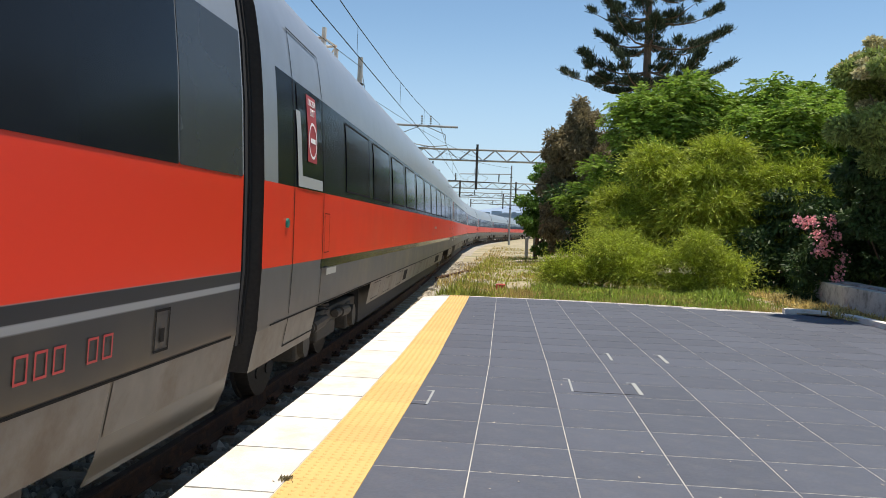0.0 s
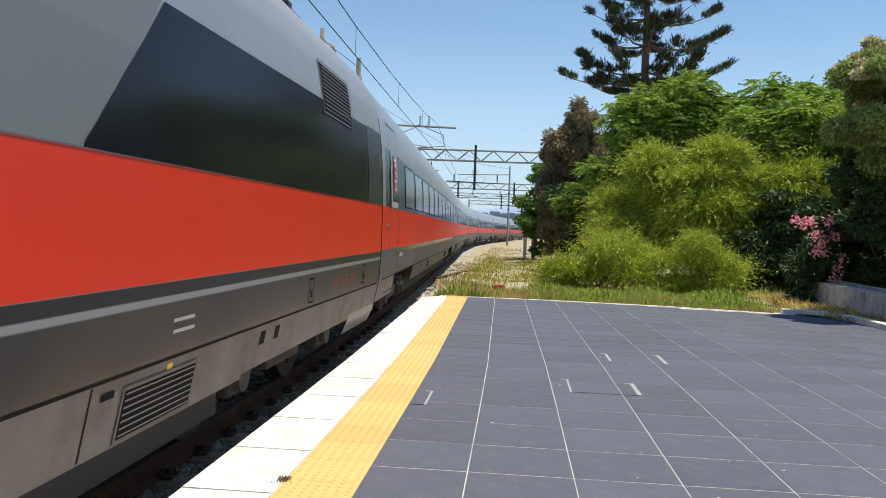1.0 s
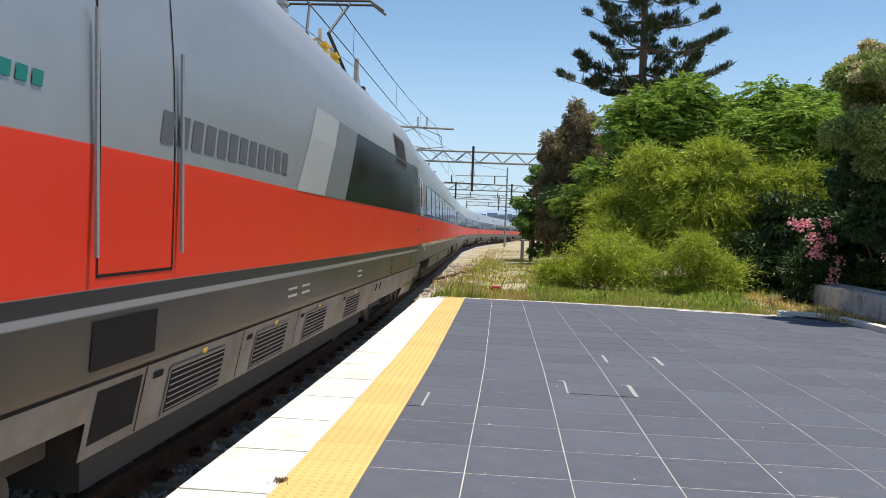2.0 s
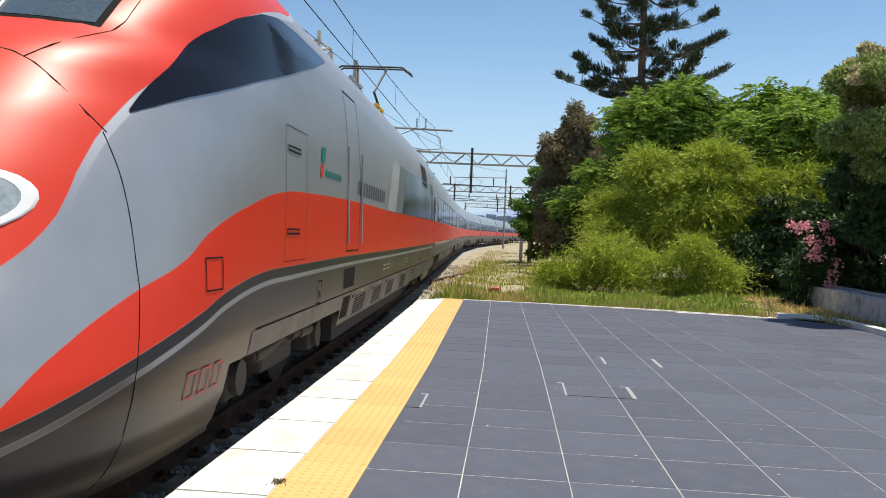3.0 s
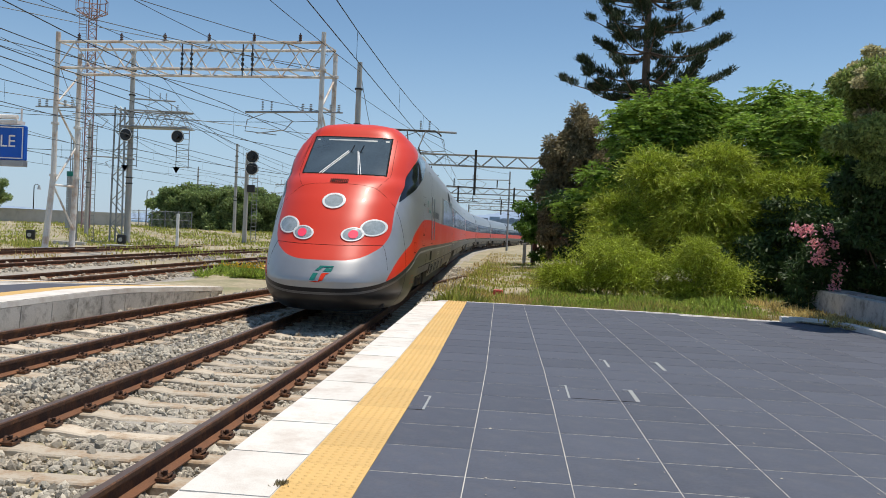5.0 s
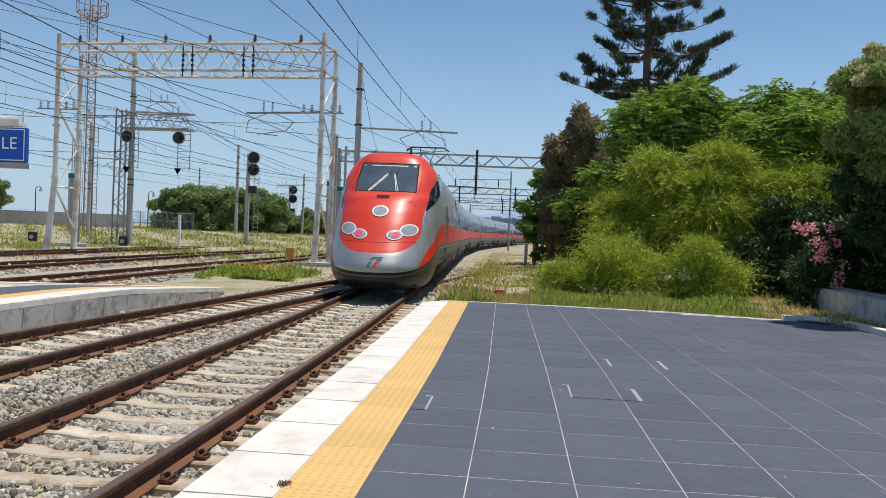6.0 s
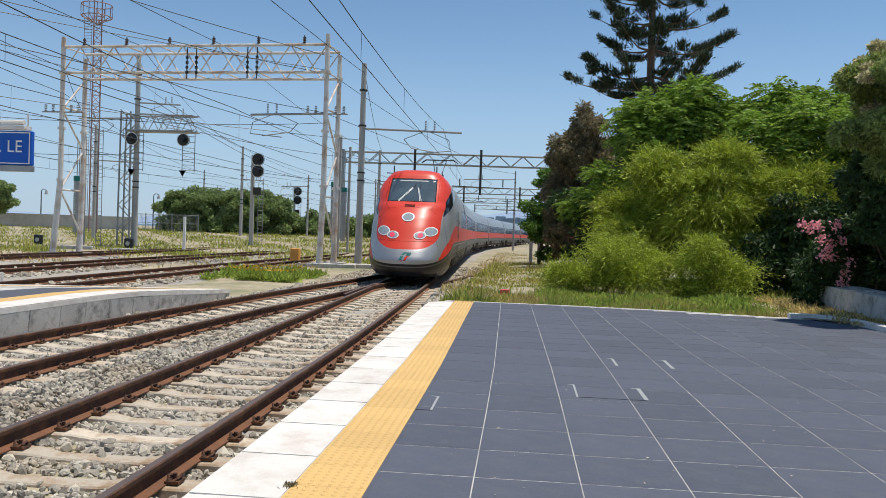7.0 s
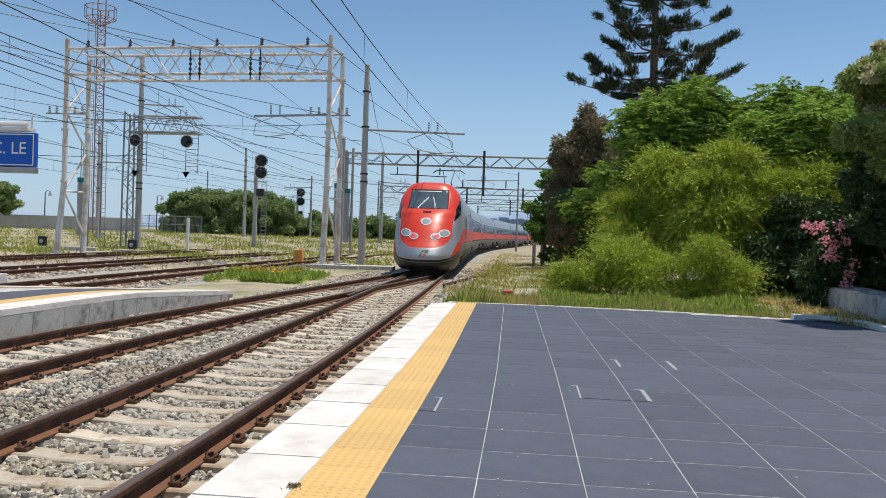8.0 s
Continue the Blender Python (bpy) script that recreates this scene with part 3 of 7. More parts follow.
def livery():
    """Silver and red paint: a red bonnet, a red sweep rising into a band, a black line and dusty grey below."""
    m = mat("train_livery", (0.40, 0.405, 0.41), 0.38, 0.55, vary=0.07, scale=0.6, fine=4, coat=0.05, spec=0.35)
    t = m.node_tree
    n, l = t.nodes, t.links
    p = n["Principled BSDF"]
    base = p.inputs["Base Color"].links[0].from_socket
    tc = n.new("ShaderNodeTexCoord")
    xyz = n.new("ShaderNodeSeparateXYZ")
    l.new(tc.outputs["Object"], xyz.inputs[0])
    yn = n.new("ShaderNodeMath")
    yn.operation, yn.inputs[1].default_value = "DIVIDE", 20.0
    l.new(xyz.outputs["Y"], yn.inputs[0])

    def curve(points):
        c = n.new("ShaderNodeFloatCurve")
        cm = c.mapping
        cu = cm.curves[0]
        for i, (y, z) in enumerate(points):
            if i < 2:
                cu.points[i].location = (y / 20, z / 4)
            else:
                cu.points.new(y / 20, z / 4)
        for q in cu.points:
            q.handle_type = "AUTO"
        cm.update()
        l.new(yn.outputs[0], c.inputs["Value"])
        k = n.new("ShaderNodeMath")
        k.operation, k.inputs[1].default_value = "MULTIPLY", 4.0
        l.new(c.outputs[0], k.inputs[0])
        return k.outputs[0]

    def above(line, shift=0.0):
        d = n.new("ShaderNodeMath")
        d.operation = "SUBTRACT"
        l.new(xyz.outputs["Z"], d.inputs[0])
        l.new(line, d.inputs[1])
        g = n.new("ShaderNodeMapRange")
        g.inputs["From Min"].default_value, g.inputs["From Max"].default_value = shift - 0.004, shift + 0.004
        l.new(d.outputs[0], g.inputs["Value"])
        return g.outputs[0]

    def both(a, b):
        k = n.new("ShaderNodeMath")
        k.operation = "MULTIPLY"
        l.new(a, k.inputs[0])
        l.new(b, k.inputs[1])
        return k.outputs[0]

    def inv(a):
        k = n.new("ShaderNodeMath")
        k.operation, k.inputs[0].default_value = "SUBTRACT", 1.0
        l.new(a, k.inputs[1])
        return k.outputs[0]

    def blend(fac, under, color):
        x = n.new("ShaderNodeMix")
        x.data_type = "RGBA"
        l.new(fac, x.inputs["Factor"])
        l.new(under, x.inputs["A"])
        x.inputs["B"].default_value = (*color, 1)
        return x.outputs["Result"]
    bonnet = curve([(0.0, 1.05), (0.66, 1.08), (0.80, 1.12), (0.93, 1.17), (1.09, 1.24), (1.3, 1.33), (1.66, 1.57), (1.9, 1.86), (2.16, 2.12), (2.65, 2.46), (3.28, 2.85), (3.9, 3.12), (4.6, 3.32), (5.4, 3.5), (6.4, 3.9), (20.0, 3.98)])
    rtop = curve([(0.0, 0.50), (0.92, 0.58), (1.15, 0.77), (1.5, 1.02), (2.0, 1.25), (2.48, 1.40), (2.84, 1.58), (3.4, 1.74), (4.19, 1.87), (5.25, 1.91), (12.0, 1.90), (20.0, 1.92)])
    rbot = curve([(0.0, 0.61), (0.46, 0.615), (0.72, 0.65), (1.16, 0.74), (1.92, 0.93), (2.73, 1.12), (3.03, 1.20), (3.72, 1.285), (4.6, 1.30), (12.0, 1.30), (20.0, 1.30)])
    out = base
    aft = n.new("ShaderNodeMapRange")
    aft.inputs["From Min"].default_value, aft.inputs["From Max"].default_value = 1.75, 2.15
    l.new(xyz.outputs["Y"], aft.inputs["Value"])
    white = both(aft.outputs[0], both(above(bonnet, -0.055), inv(above(bonnet))))
    out = blend(white, out, (0.60, 0.60, 0.60))
    out = blend(above(bonnet), out, (0.64, 0.046, 0.022))
    out = blend(both(above(rbot), inv(above(rtop))), out, RED)
    out = blend(both(above(rbot, -0.075), inv(above(rbot))), out, (0.02, 0.02, 0.022))
    far_back = n.new("ShaderNodeMapRange")
    far_back.inputs["From Min"].default_value, far_back.inputs["From Max"].default_value = 1.9, 2.2
    l.new(xyz.outputs["Y"], far_back.inputs["Value"])
    # Pale line below the black one: the ledge's highlight put into the paint
    out = blend(both(above(rbot, -0.11), inv(above(rbot, -0.075))), out, (0.11, 0.11, 0.115))
    out = blend(both(far_back.outputs[0], both(above(rbot, -0.11), inv(above(rbot, -0.075)))), out, (0.36, 0.37, 0.38))
    dust = n.new("ShaderNodeTexNoise")
    dust.inputs["Scale"].default_value, dust.inputs["Detail"].default_value = 1.2, 6.0
    l.new(tc.outputs["Object"], dust.inputs["Vector"])
    dr = n.new("ShaderNodeMapRange")
    dr.inputs["From Min"].default_value, dr.inputs["From Max"].default_value = 0.4, 0.7
    l.new(dust.outputs["Fac"], dr.inputs["Value"])
    low = n.new("ShaderNodeMix")
    low.data_type = "RGBA"
    low.inputs["A"].default_value, low.inputs["B"].default_value = (0.058, 0.058, 0.059, 1), (0.095, 0.083, 0.067, 1)
    l.new(dr.outputs[0], low.inputs["Factor"])
    x = n.new("ShaderNodeMix")
    x.data_type = "RGBA"
    front = n.new("ShaderNodeMapRange")
    front.inputs["From Min"].default_value, front.inputs["From Max"].default_value = 1.7, 2.3
    l.new(xyz.outputs["Y"], front.inputs["Value"])
    val = n.new("ShaderNodeMix")
    val.data_type = "RGBA"
    val.inputs["A"].default_value = (0.03, 0.03, 0.032, 1)
    l.new(front.outputs[0], val.inputs["Factor"])
    l.new(low.outputs["Result"], val.inputs["B"])
    l.new(inv(above(rbot, -0.11)), x.inputs["Factor"])
    l.new(out, x.inputs["A"])
    l.new(val.outputs["Result"], x.inputs["B"])
    l.new(x.outputs["Result"], p.inputs["Base Color"])
    # the coloured paints are not metallic
    red_any = n.new("ShaderNodeMath")
    red_any.operation = "MAXIMUM"
    l.new(above(bonnet), red_any.inputs[0])
    l.new(both(above(rbot, -0.075), inv(above(rtop))), red_any.inputs[1])
    mt = n.new("ShaderNodeMapRange")
    mt.inputs["To Min"].default_value, mt.inputs["To Max"].default_value = 0.6, 0.0
    l.new(red_any.outputs[0], mt.inputs["Value"])
    l.new(mt.outputs[0], p.inputs["Metallic"])
    return m


def strip_patch(name, ys, lo, hi, material, parent, off=0.004, label="", nz=6, sx=side_x):
    """A thin panel between two heights given along y, on each side of the body. Returns the one on the platform's side."""
    made = []
    for s in (1, -1):
        v = []
        for y in ys:
            a, b = lo(y), hi(y)
            for j in range(nz):
                z = a + (b - a) * j / (nz - 1)
                v.append((s * (sx(y, z) + off), y, z))
        f = [q[::s] for q in grid_faces(len(ys), nz)]
        made.append(mesh_ob(name, v, f, material, parent, smooth=True, label=label))
    return made[0]


def rect_patch(name, y0, y1, z0, z1, material, parent, off=0.004, label="", sx=side_x, shear=0.0, one=False, nz=3):
    made = []
    for s in ((1,) if one else (1, -1)):
        v = []
        for i in range(3):
            for j in range(nz):
                z = z0 + (z1 - z0) * j / (nz - 1)
                y = y0 + (y1 - y0) * i / 2 + shear * (z - z0)
                v.append((s * (sx(y, z) + off), y, z))
        f = [c[::s] for c in grid_faces(3, nz)]
        made.append(mesh_ob(name, v, f, material, parent, label=label))
    return made[0]


def frame_patch(name, y0, y1, z0, z1, w, material, parent, off=0.005, sx=side_x, label=""):
    """A thin rectangular outline, one on each side."""
    made = []
    for s in (1, -1):
        k = max(3, int((z1 - z0) / 0.2) + 2)
        zs = [z0, z0 + w] + [z0 + w + (z1 - z0 - 2 * w) * j / (k - 1) for j in range(1, k - 1)] + [z1 - w, z1]
        yy = [y0, y0 + w, y1 - w, y1]
        v = [(s * (sx(y, z) + off), y, z) for y in yy for z in zs]
        n = len(zs)
        f = [(i * n + j, (i + 1) * n + j, (i + 1) * n + j + 1, i * n + j + 1)[::s] for i in range(3) for j in range(n - 1) if i != 1 or j in (0, n - 2)]
        made.append(mesh_ob(name, v, f, material, parent, label=label))
    return made[0]


def front_disc(name, cx, cz, rx, rz, r0, r1, off, material, parent, tilt=0.0, label="", dome=0.0):
    """A round or ring-shaped piece lying on the nose."""
    bm = bmesh.new()
    rings, seg = [], 24
    steps = 4
    for i in range(steps + 1):
        r = r0 + (r1 - r0) * i / steps
        row = []
        for k in range(seg):
            a = 2 * math.pi * k / seg
            px, pz = rx * r * math.cos(a), rz * r * math.sin(a)
            x, z = cx + px * math.cos(tilt) - pz * math.sin(tilt), cz + px * math.sin(tilt) + pz * math.cos(tilt)
            bulge = dome * (1 - r * r)
            row.append(bm.verts.new((x, front_y(x, z) - off - bulge, z + 0.3 * off)))
            if r0 == 0 and i == 0:
                break
        rings.append(row)
    for p, q in zip(rings, rings[1:]):
        for k in range(seg):
            if len(p) == 1:
                bm.faces.new((p[0], q[k], q[(k + 1) % seg]))
            else:
                bm.faces.new((p[k], q[k], q[(k + 1) % seg], p[(k + 1) % seg]))
    if r0 > 0:
        back = [bm.verts.new((v.co.x, v.co.y + off + 0.02, v.co.z)) for v in rings[-1]]
        for k in range(seg):
            bm.faces.new((rings[-1][k], back[k], back[(k + 1) % seg], rings[-1][(k + 1) % seg]))
    ob = part(name, bm, material, parent, label, smooth=True)
    return ob


def front_patch(name, corners, material, parent, off=0.006, n=8, label=""):
    """A panel on the nose between four corners (x, z), in order round it."""
    v = []
    (a, b, c, d) = [Vector(q) for q in corners]
    for i in range(n):
        for j in range(n):
            u, w = i / (n - 1), j / (n - 1)
            q = (a * (1 - u) + b * u) * (1 - w) + (d * (1 - u) + c * u) * w
            v.append((q.x, front_y(q.x, q.y) - off, q.y))
    return mesh_ob(name, v, grid_faces(n, n), material, parent, smooth=True, label=label)


def seam(name, pts, material, parent, w=0.008, off=0.004, label=""):
    """A dark joint line: points (x, y, z) on the skin, pushed out a little."""
    bm = bmesh.new()
    for p, q in zip(pts, pts[1:]):
        tube(bm, p, q, w, seg=4, caps=False)
    return part(name, bm, material, parent, label)


WHEELSETS = []


def wheelset(parent, y, r=0.5):
    bm = bmesh.new()
    tube(bm, (-0.85, 0, 0), (0.85, 0, 0), 0.08, seg=12)
    for s in (1, -1):
        tube(bm, (s * 0.69, 0, 0), (s * 0.82, 0, 0), r, seg=32)
        tube(bm, (s * 0.67, 0, 0), (s * 0.70, 0, 0), r + 0.03, seg=32)
        tube(bm, (s * 0.82, 0, 0), (s * 0.86, 0, 0), 0.2, seg=16)
        for k in range(6):
            a = k * math.pi / 3
            tube(bm, (s * 0.82, 0.32 * math.cos(a), 0.32 * math.sin(a)), (s * 0.835, 0.32 * math.cos(a), 0.32 * math.sin(a)), 0.05, seg=8)
    ob = part("wheelset", bm, M_wheel, parent, "worn steel wheels on their axle")
    ob.location = (0, y, r)
    return ob


def bogie(parent, y, base=2.6):
    bm = bmesh.new()
    for s in (1, -1):
        box(bm, s * 1.08 - 0.07, s * 1.08 + 0.07, y - base / 2 - 0.55, y + base / 2 + 0.55, 0.52, 0.70, 0.02)
        box(bm, s * 1.08 - 0.08, s * 1.08 + 0.08, y - 0.5, y + 0.5, 0.38, 0.56, 0.03)
    box(bm, -1.05, 1.05, y - 0.25, y + 0.25, 0.42, 0.68)
    b = part("bogie", bm, M_bogie, parent, "dusty welded bogie frame")
    for s in (1, -1):
        for e in (-1, 1):
            bm = bmesh.new()
            box(bm, s * 1.06 - 0.12, s * 1.06 + 0.12, y + e * base / 2 - 0.16, y + e * base / 2 + 0.16, 0.34, 0.66, 0.03)
            tube(bm, (s * 1.17, y + e * base / 2, 0.5), (s * 1.24, y + e * base / 2, 0.5), 0.13, seg=16)
            part("axle_box", bm, M_bogie, b)
            bm = bmesh.new()
            tube(bm, (s * 1.2, y + e * 0.25, 0.62), (s * 1.2, y + e * 1.0, 0.60), 0.045, seg=10)
            tube(bm, (s * 1.2, y + e * 0.5, 0.615), (s * 1.2, y + e * 0.95, 0.602), 0.065, seg=10)
            part("damper", bm, M_bogie, b, "dusty hydraulic damper")
        bm = bmesh.new()
        for k in range(7):
            tube(bm, (s * 1.05, y, 0.66 + 0.035 * k), (s * 1.05, y, 0.685 + 0.035 * k), 0.13 if k % 2 == 0 else 0.10, seg=12)
        part("spring", bm, M_under, b)
    for e in (-1, 1):
        w = wheelset(parent, y + e * base / 2)
    return b


def skin(ys_straight, levels, bottoms, material, parent, name, nose=True, width=half_width, mats=None, choose=None):
    """The body's skin, lofted from level to level, with its lower edge following bottoms(y)."""
    rows = []
    for z in levels:
        ring = []
        w = width(z)
        if nose:
            y0, ln, n = nose_at(z)
            for s in (-1, 1):
                half = []
                th = [math.pi / 2 * (k / 22) for k in range(23)]
                for a in th:
                    half.append((s * w * math.sin(a) ** (2 / n), y0 + ln * (1 - math.cos(a) ** (2 / n))))
                start = half[-1][1]
                for i, yy in enumerate(ys_straight):
                    half.append((s * w, max(yy, start + 0.02 * (i + 1))))
                ring += half[::-1] if s < 0 else half[1:]
        else:
            ring = [(-w, yy) for yy in ys_straight[::-1]] + [(w, yy) for yy in ys_straight]
        rows.append([(x, y, z) for x, y in ring])
    k = len(rows[0])
    v = [p for r in rows for p in r]
    f, idx = [], []
    for i in range(len(rows) - 1):
        for j in range(k - 1):
            if not nose and j == k // 2 - 1:
                continue
            q = (i * k + j, i * k + j + 1, (i + 1) * k + j + 1, (i + 1) * k + j)
            yc = sum(v[c][1] for c in q) / 4
            zc = sum(v[c][2] for c in q) / 4
            if zc < bottoms(yc):
                continue
            f.append(q)
            idx.append(choose(yc, zc) if choose else 0)
    return mesh_ob(name, v, f, material, parent, smooth=True, mats=mats, idx=idx if choose else None)


def text_mesh(words, size):
    cu = bpy.data.curves.new("words", "FONT")
    cu.body, cu.size, cu.align_x, cu.align_y, cu.extrude = words, size, "CENTER", "CENTER", 0.0015
    ob = bpy.data.objects.new("words", cu)
    scene.collection.objects.link(ob)
    me = bpy.data.meshes.new_from_object(ob.evaluated_get(bpy.context.evaluated_depsgraph_get()))
    bpy.data.objects.remove(ob)
    return me


def side_text(name, words, size, y, z, material, parent, x, label=""):
    me = text_mesh(words, size)
    me.materials.append(material)
    ob = new(name, me)
    ob.parent = parent
    ob.matrix_local = Matrix(((0, 0, 1, x), (1, 0, 0, y), (0, 1, 0, z), (0, 0, 0, 1)))
    return tagged(ob, label)


def lines(knots):
    ys, zs = [k[0] for k in knots], [k[1] for k in knots]
    return lambda y: float(np.interp(y, ys, zs))


LEN_LOCO = 19.6


def locomotive():
    ob = empty("locomotive", label="red and silver high speed locomotive with rounded nose", category="locomotive")
    levels = sorted(set([round(z, 3) for z in list(np.linspace(0.2, 3.8, 49)) + [0.4, 0.54, 0.72, 0.9, 3.83, 3.86]]))
    ys = [4.9, 5.6, 6.3, 7.0, 7.8, 10.0, 12.0, 14.5, 16.2, 18.0, 18.8, LEN_LOCO - 0.04, LEN_LOCO]
    bottoms = lines([(0, 0.0), (3.55, 0.0), (3.6, 0.72), (7.0, 0.72), (7.05, 0.54), (14.5, 0.54), (14.55, 0.6), (18.0, 0.6), (18.05, 0.4), (20, 0.4)])
    skin(ys, levels, bottoms, livery(), ob, "body")
    bm = bmesh.new()
    rear = [bm.verts.new((s * half_width(z), LEN_LOCO - 0.02, z)) for s, zs in ((1, levels), (-1, levels[::-1])) for z in zs if z >= 0.54]
    bm.faces.new(rear)
    part("end_wall", bm, M_under, ob)
    # Dark boxes close the underside, set low to keep light out beneath
    bm = bmesh.new()
    box(bm, -1.25, 1.25, 3.2, LEN_LOCO - 0.1, 0.74, 0.9)
    box(bm, -1.0, 1.0, 1.4, 3.4, 0.26, 0.8)
    for a, b in ((7.2, 14.3),):
        box(bm, -1.25, 1.25, a, b, 0.34, 0.8)
    part("underframe", bm, M_under, ob, "black underframe, its boxes deepened to block light")
    bogie(ob, 5.25, 2.6)
    bogie(ob, 16.2, 2.6)
    # windscreen with its frame and wipers
    part_f = front_patch("windscreen_frame", [(-0.83, 2.665), (0.83, 2.665), (0.80, 3.52), (-0.80, 3.52)], M_seam, ob, 0.006, 10, "dark rubber windscreen frame")
    glass = front_patch("windscreen", [(-0.80, 2.69), (0.80, 2.69), (0.77, 3.49), (-0.77, 3.49)], M_screen, ob, 0.014, 10, "dark reflecting windscreen")
    front_patch("sun_strip", [(-0.74, 3.42), (0.74, 3.42), (0.735, 3.45), (-0.735, 3.45)], M_pale, glass, 0.018, 6, "pale strip along the top")
    for x0, x1, z1 in ((-0.45, -0.02, 3.18), (0.30, 0.17, 3.18)):
        bm = bmesh.new()
        p, q = (x0, front_y(x0, 2.7) - 0.05, 2.68), (x1, front_y(x1, z1) - 0.05, z1)
        tube(bm, p, q, 0.011, seg=6)
        p2, q2 = (x0 + 0.05, p[1], 2.68), (x1 + 0.02, q[1], z1 - 0.02)
        tube(bm, p2, q2, 0.009, seg=6)
        part("wiper", bm, M_ring, glass, "pale windscreen wiper arm")
        bm = bmesh.new()
        m1 = Vector(q) + Vector((0.12, 0.02, 0.12))
        m2 = Vector(q) + Vector((-0.14, -0.02, -0.42))
        tube(bm, m1, m2, 0.012, seg=5)
        part("wiper_blade", bm, M_black, glass)
    # bonnet fittings
    grille = front_patch("grille", [(-0.17, 2.49), (0.17, 2.49), (0.17, 2.57), (-0.17, 2.57)], M_seam, ob, 0.004, 5, "small dark bonnet grille")
    for k in range(9):
        for j in range(3):
            x, z = -0.15 + 0.037 * k, 2.503 + 0.025 * j
            front_patch("mesh_bar", [(x, z), (x + 0.014, z), (x + 0.014, z + 0.012), (x, z + 0.012)], M_red, grille, 0.008, 2)
    lamp = front_disc("top_lamp", 0, 2.13, 0.215, 0.15, 0.78, 1.0, 0.014, M_ring, ob, label="round white lamp ring")
    front_disc("lens", 0, 2.13, 0.215, 0.15, 0, 0.79, 0.006, M_lens, lamp, label="clear lamp glass", dome=0.01)
    for s in (-1, 1):
        lamp = front_disc("head_lamp", s * 0.77, 1.665, 0.225, 0.155, 0.83, 1.0, 0.012, M_ring, ob, s * 0.12, "white headlamp ring")
        front_disc("lens", s * 0.77, 1.665, 0.225, 0.155, 0, 0.84, 0.006, M_lens, lamp, s * 0.12, dome=0.015)
        lamp = front_disc("tail_lamp", s * 0.44, 1.535, 0.20, 0.125, 0.83, 1.0, 0.014, M_ring, ob, s * 0.1, "white tail lamp ring")
        front_disc("lens", s * 0.44, 1.535, 0.20, 0.125, 0, 0.84, 0.007, M_lens, lamp, s * 0.1, dome=0.012)
        front_disc("red_light", s * 0.455, 1.535, 0.085, 0.075, 0, 1.0, 0.022, M_taillamp, lamp, 0, "glowing red tail light")
    # two-tone mark on the nose: plain shapes
    def on_nose(u, v):
        return (-0.17 + 0.00213 * u, 0.99 - 0.00215 * v)
    mark = front_patch("nose_mark", [on_nose(*c) for c in ((76, 13), (105, 13), (187, 1), (85, 1))], M_green, ob, 0.005, 6, "green and red painted mark")
    for corners, paint in ((((40, 39), (72, 39), (106, 12), (80, 1)), M_green), (((100, 13), (182, 13), (190, 1), (110, 1)), M_green), (((108, 45), (172, 45), (184, 19), (128, 19)), M_green),
                           (((5, 117), (42, 117), (70, 59), (30, 59)), M_green), (((78, 128), (112, 114), (136, 64), (94, 66)), M_red), (((94, 66), (128, 72), (162, 55), (112, 55)), M_red),
                           (((0, 125), (58, 132), (96, 127), (62, 120)), M_red)):
        front_patch("bar", [on_nose(*c) for c in corners], paint, mark, 0.0055, 5)
    # joints of the nose panels
    xs = np.linspace(-0.95, 0.95, 25)
    arc = [(x, 1.34 + 0.03 * x * x) for x in xs]
    arc = [(-1.09, 0.78), (-1.07, 0.95), (-1.03, 1.15), (-0.99, 1.28)] + arc + [(0.99, 1.28), (1.03, 1.15), (1.07, 0.95), (1.09, 0.78)]
    seam("panel_joint", [(x, front_y(x, z) - 0.001, z) for x, z in arc], M_seam, ob, 0.003)
    arc = [(0.0, 2.47), (0.3, 2.465), (0.5, 2.45), (0.65, 2.42), (0.75, 2.37), (0.86, 2.28), (1.0, 2.14), (1.08, 2.05)]
    arc = [(-x, z) for x, z in arc[:0:-1]] + arc
    seam("panel_joint", [(x, front_y(x, z) - 0.001, z) for x, z in arc], M_seam, ob, 0.003)
    for s in (-1, 1):
        pts = []
        for z in np.linspace(0.3, 2.05, 24):
            y = float(np.interp(z, [0.3, 0.85, 1.29, 1.6, 1.82, 2.05], [1.97, 2.00, 2.08, 2.10, 2.10, 2.09]))
            pts.append((s * (side_x(y, z)), y, z))
        seam("panel_joint", pts, M_seam, ob, 0.003)
        pts = []
        for z in np.linspace(2.40, 3.50, 14):
            x = float(np.interp(z, [2.4, 2.68, 3.5], [0.70, 0.90, 0.88]))
            pts.append((s * x, front_y(x, z) - 0.001, z))
        seam("panel_joint", pts, M_seam, ob, 0.003)
    # cab side windows
    top = lines([(2.28, 2.185), (2.5, 2.37), (2.71, 2.52), (3.1, 2.78), (3.55, 3.0), (4.0, 3.15), (4.5, 3.25), (5.2, 3.30), (6.4, 3.31)])
    bot = lines([(2.28, 2.175), (2.77, 2.34), (3.67, 2.60), (6.4, 3.30)])
    strip_patch("cab_side_window", list(np.linspace(2.29, 6.35, 44)), bot, top, M_cabwin, ob, 0.006, "dark wedge shaped cab side window", 8)
    # dark panel and stripes near the rear end
    for nm, y0, y1, m in (("pale_stripe", 10.22, 11.24, M_pale), ("grey_stripe", 11.25, 12.24, M_mid)):
        rect_patch(nm, y0, y1, 1.905, 2.72, m, ob, 0.004, shear=0.98, nz=9)
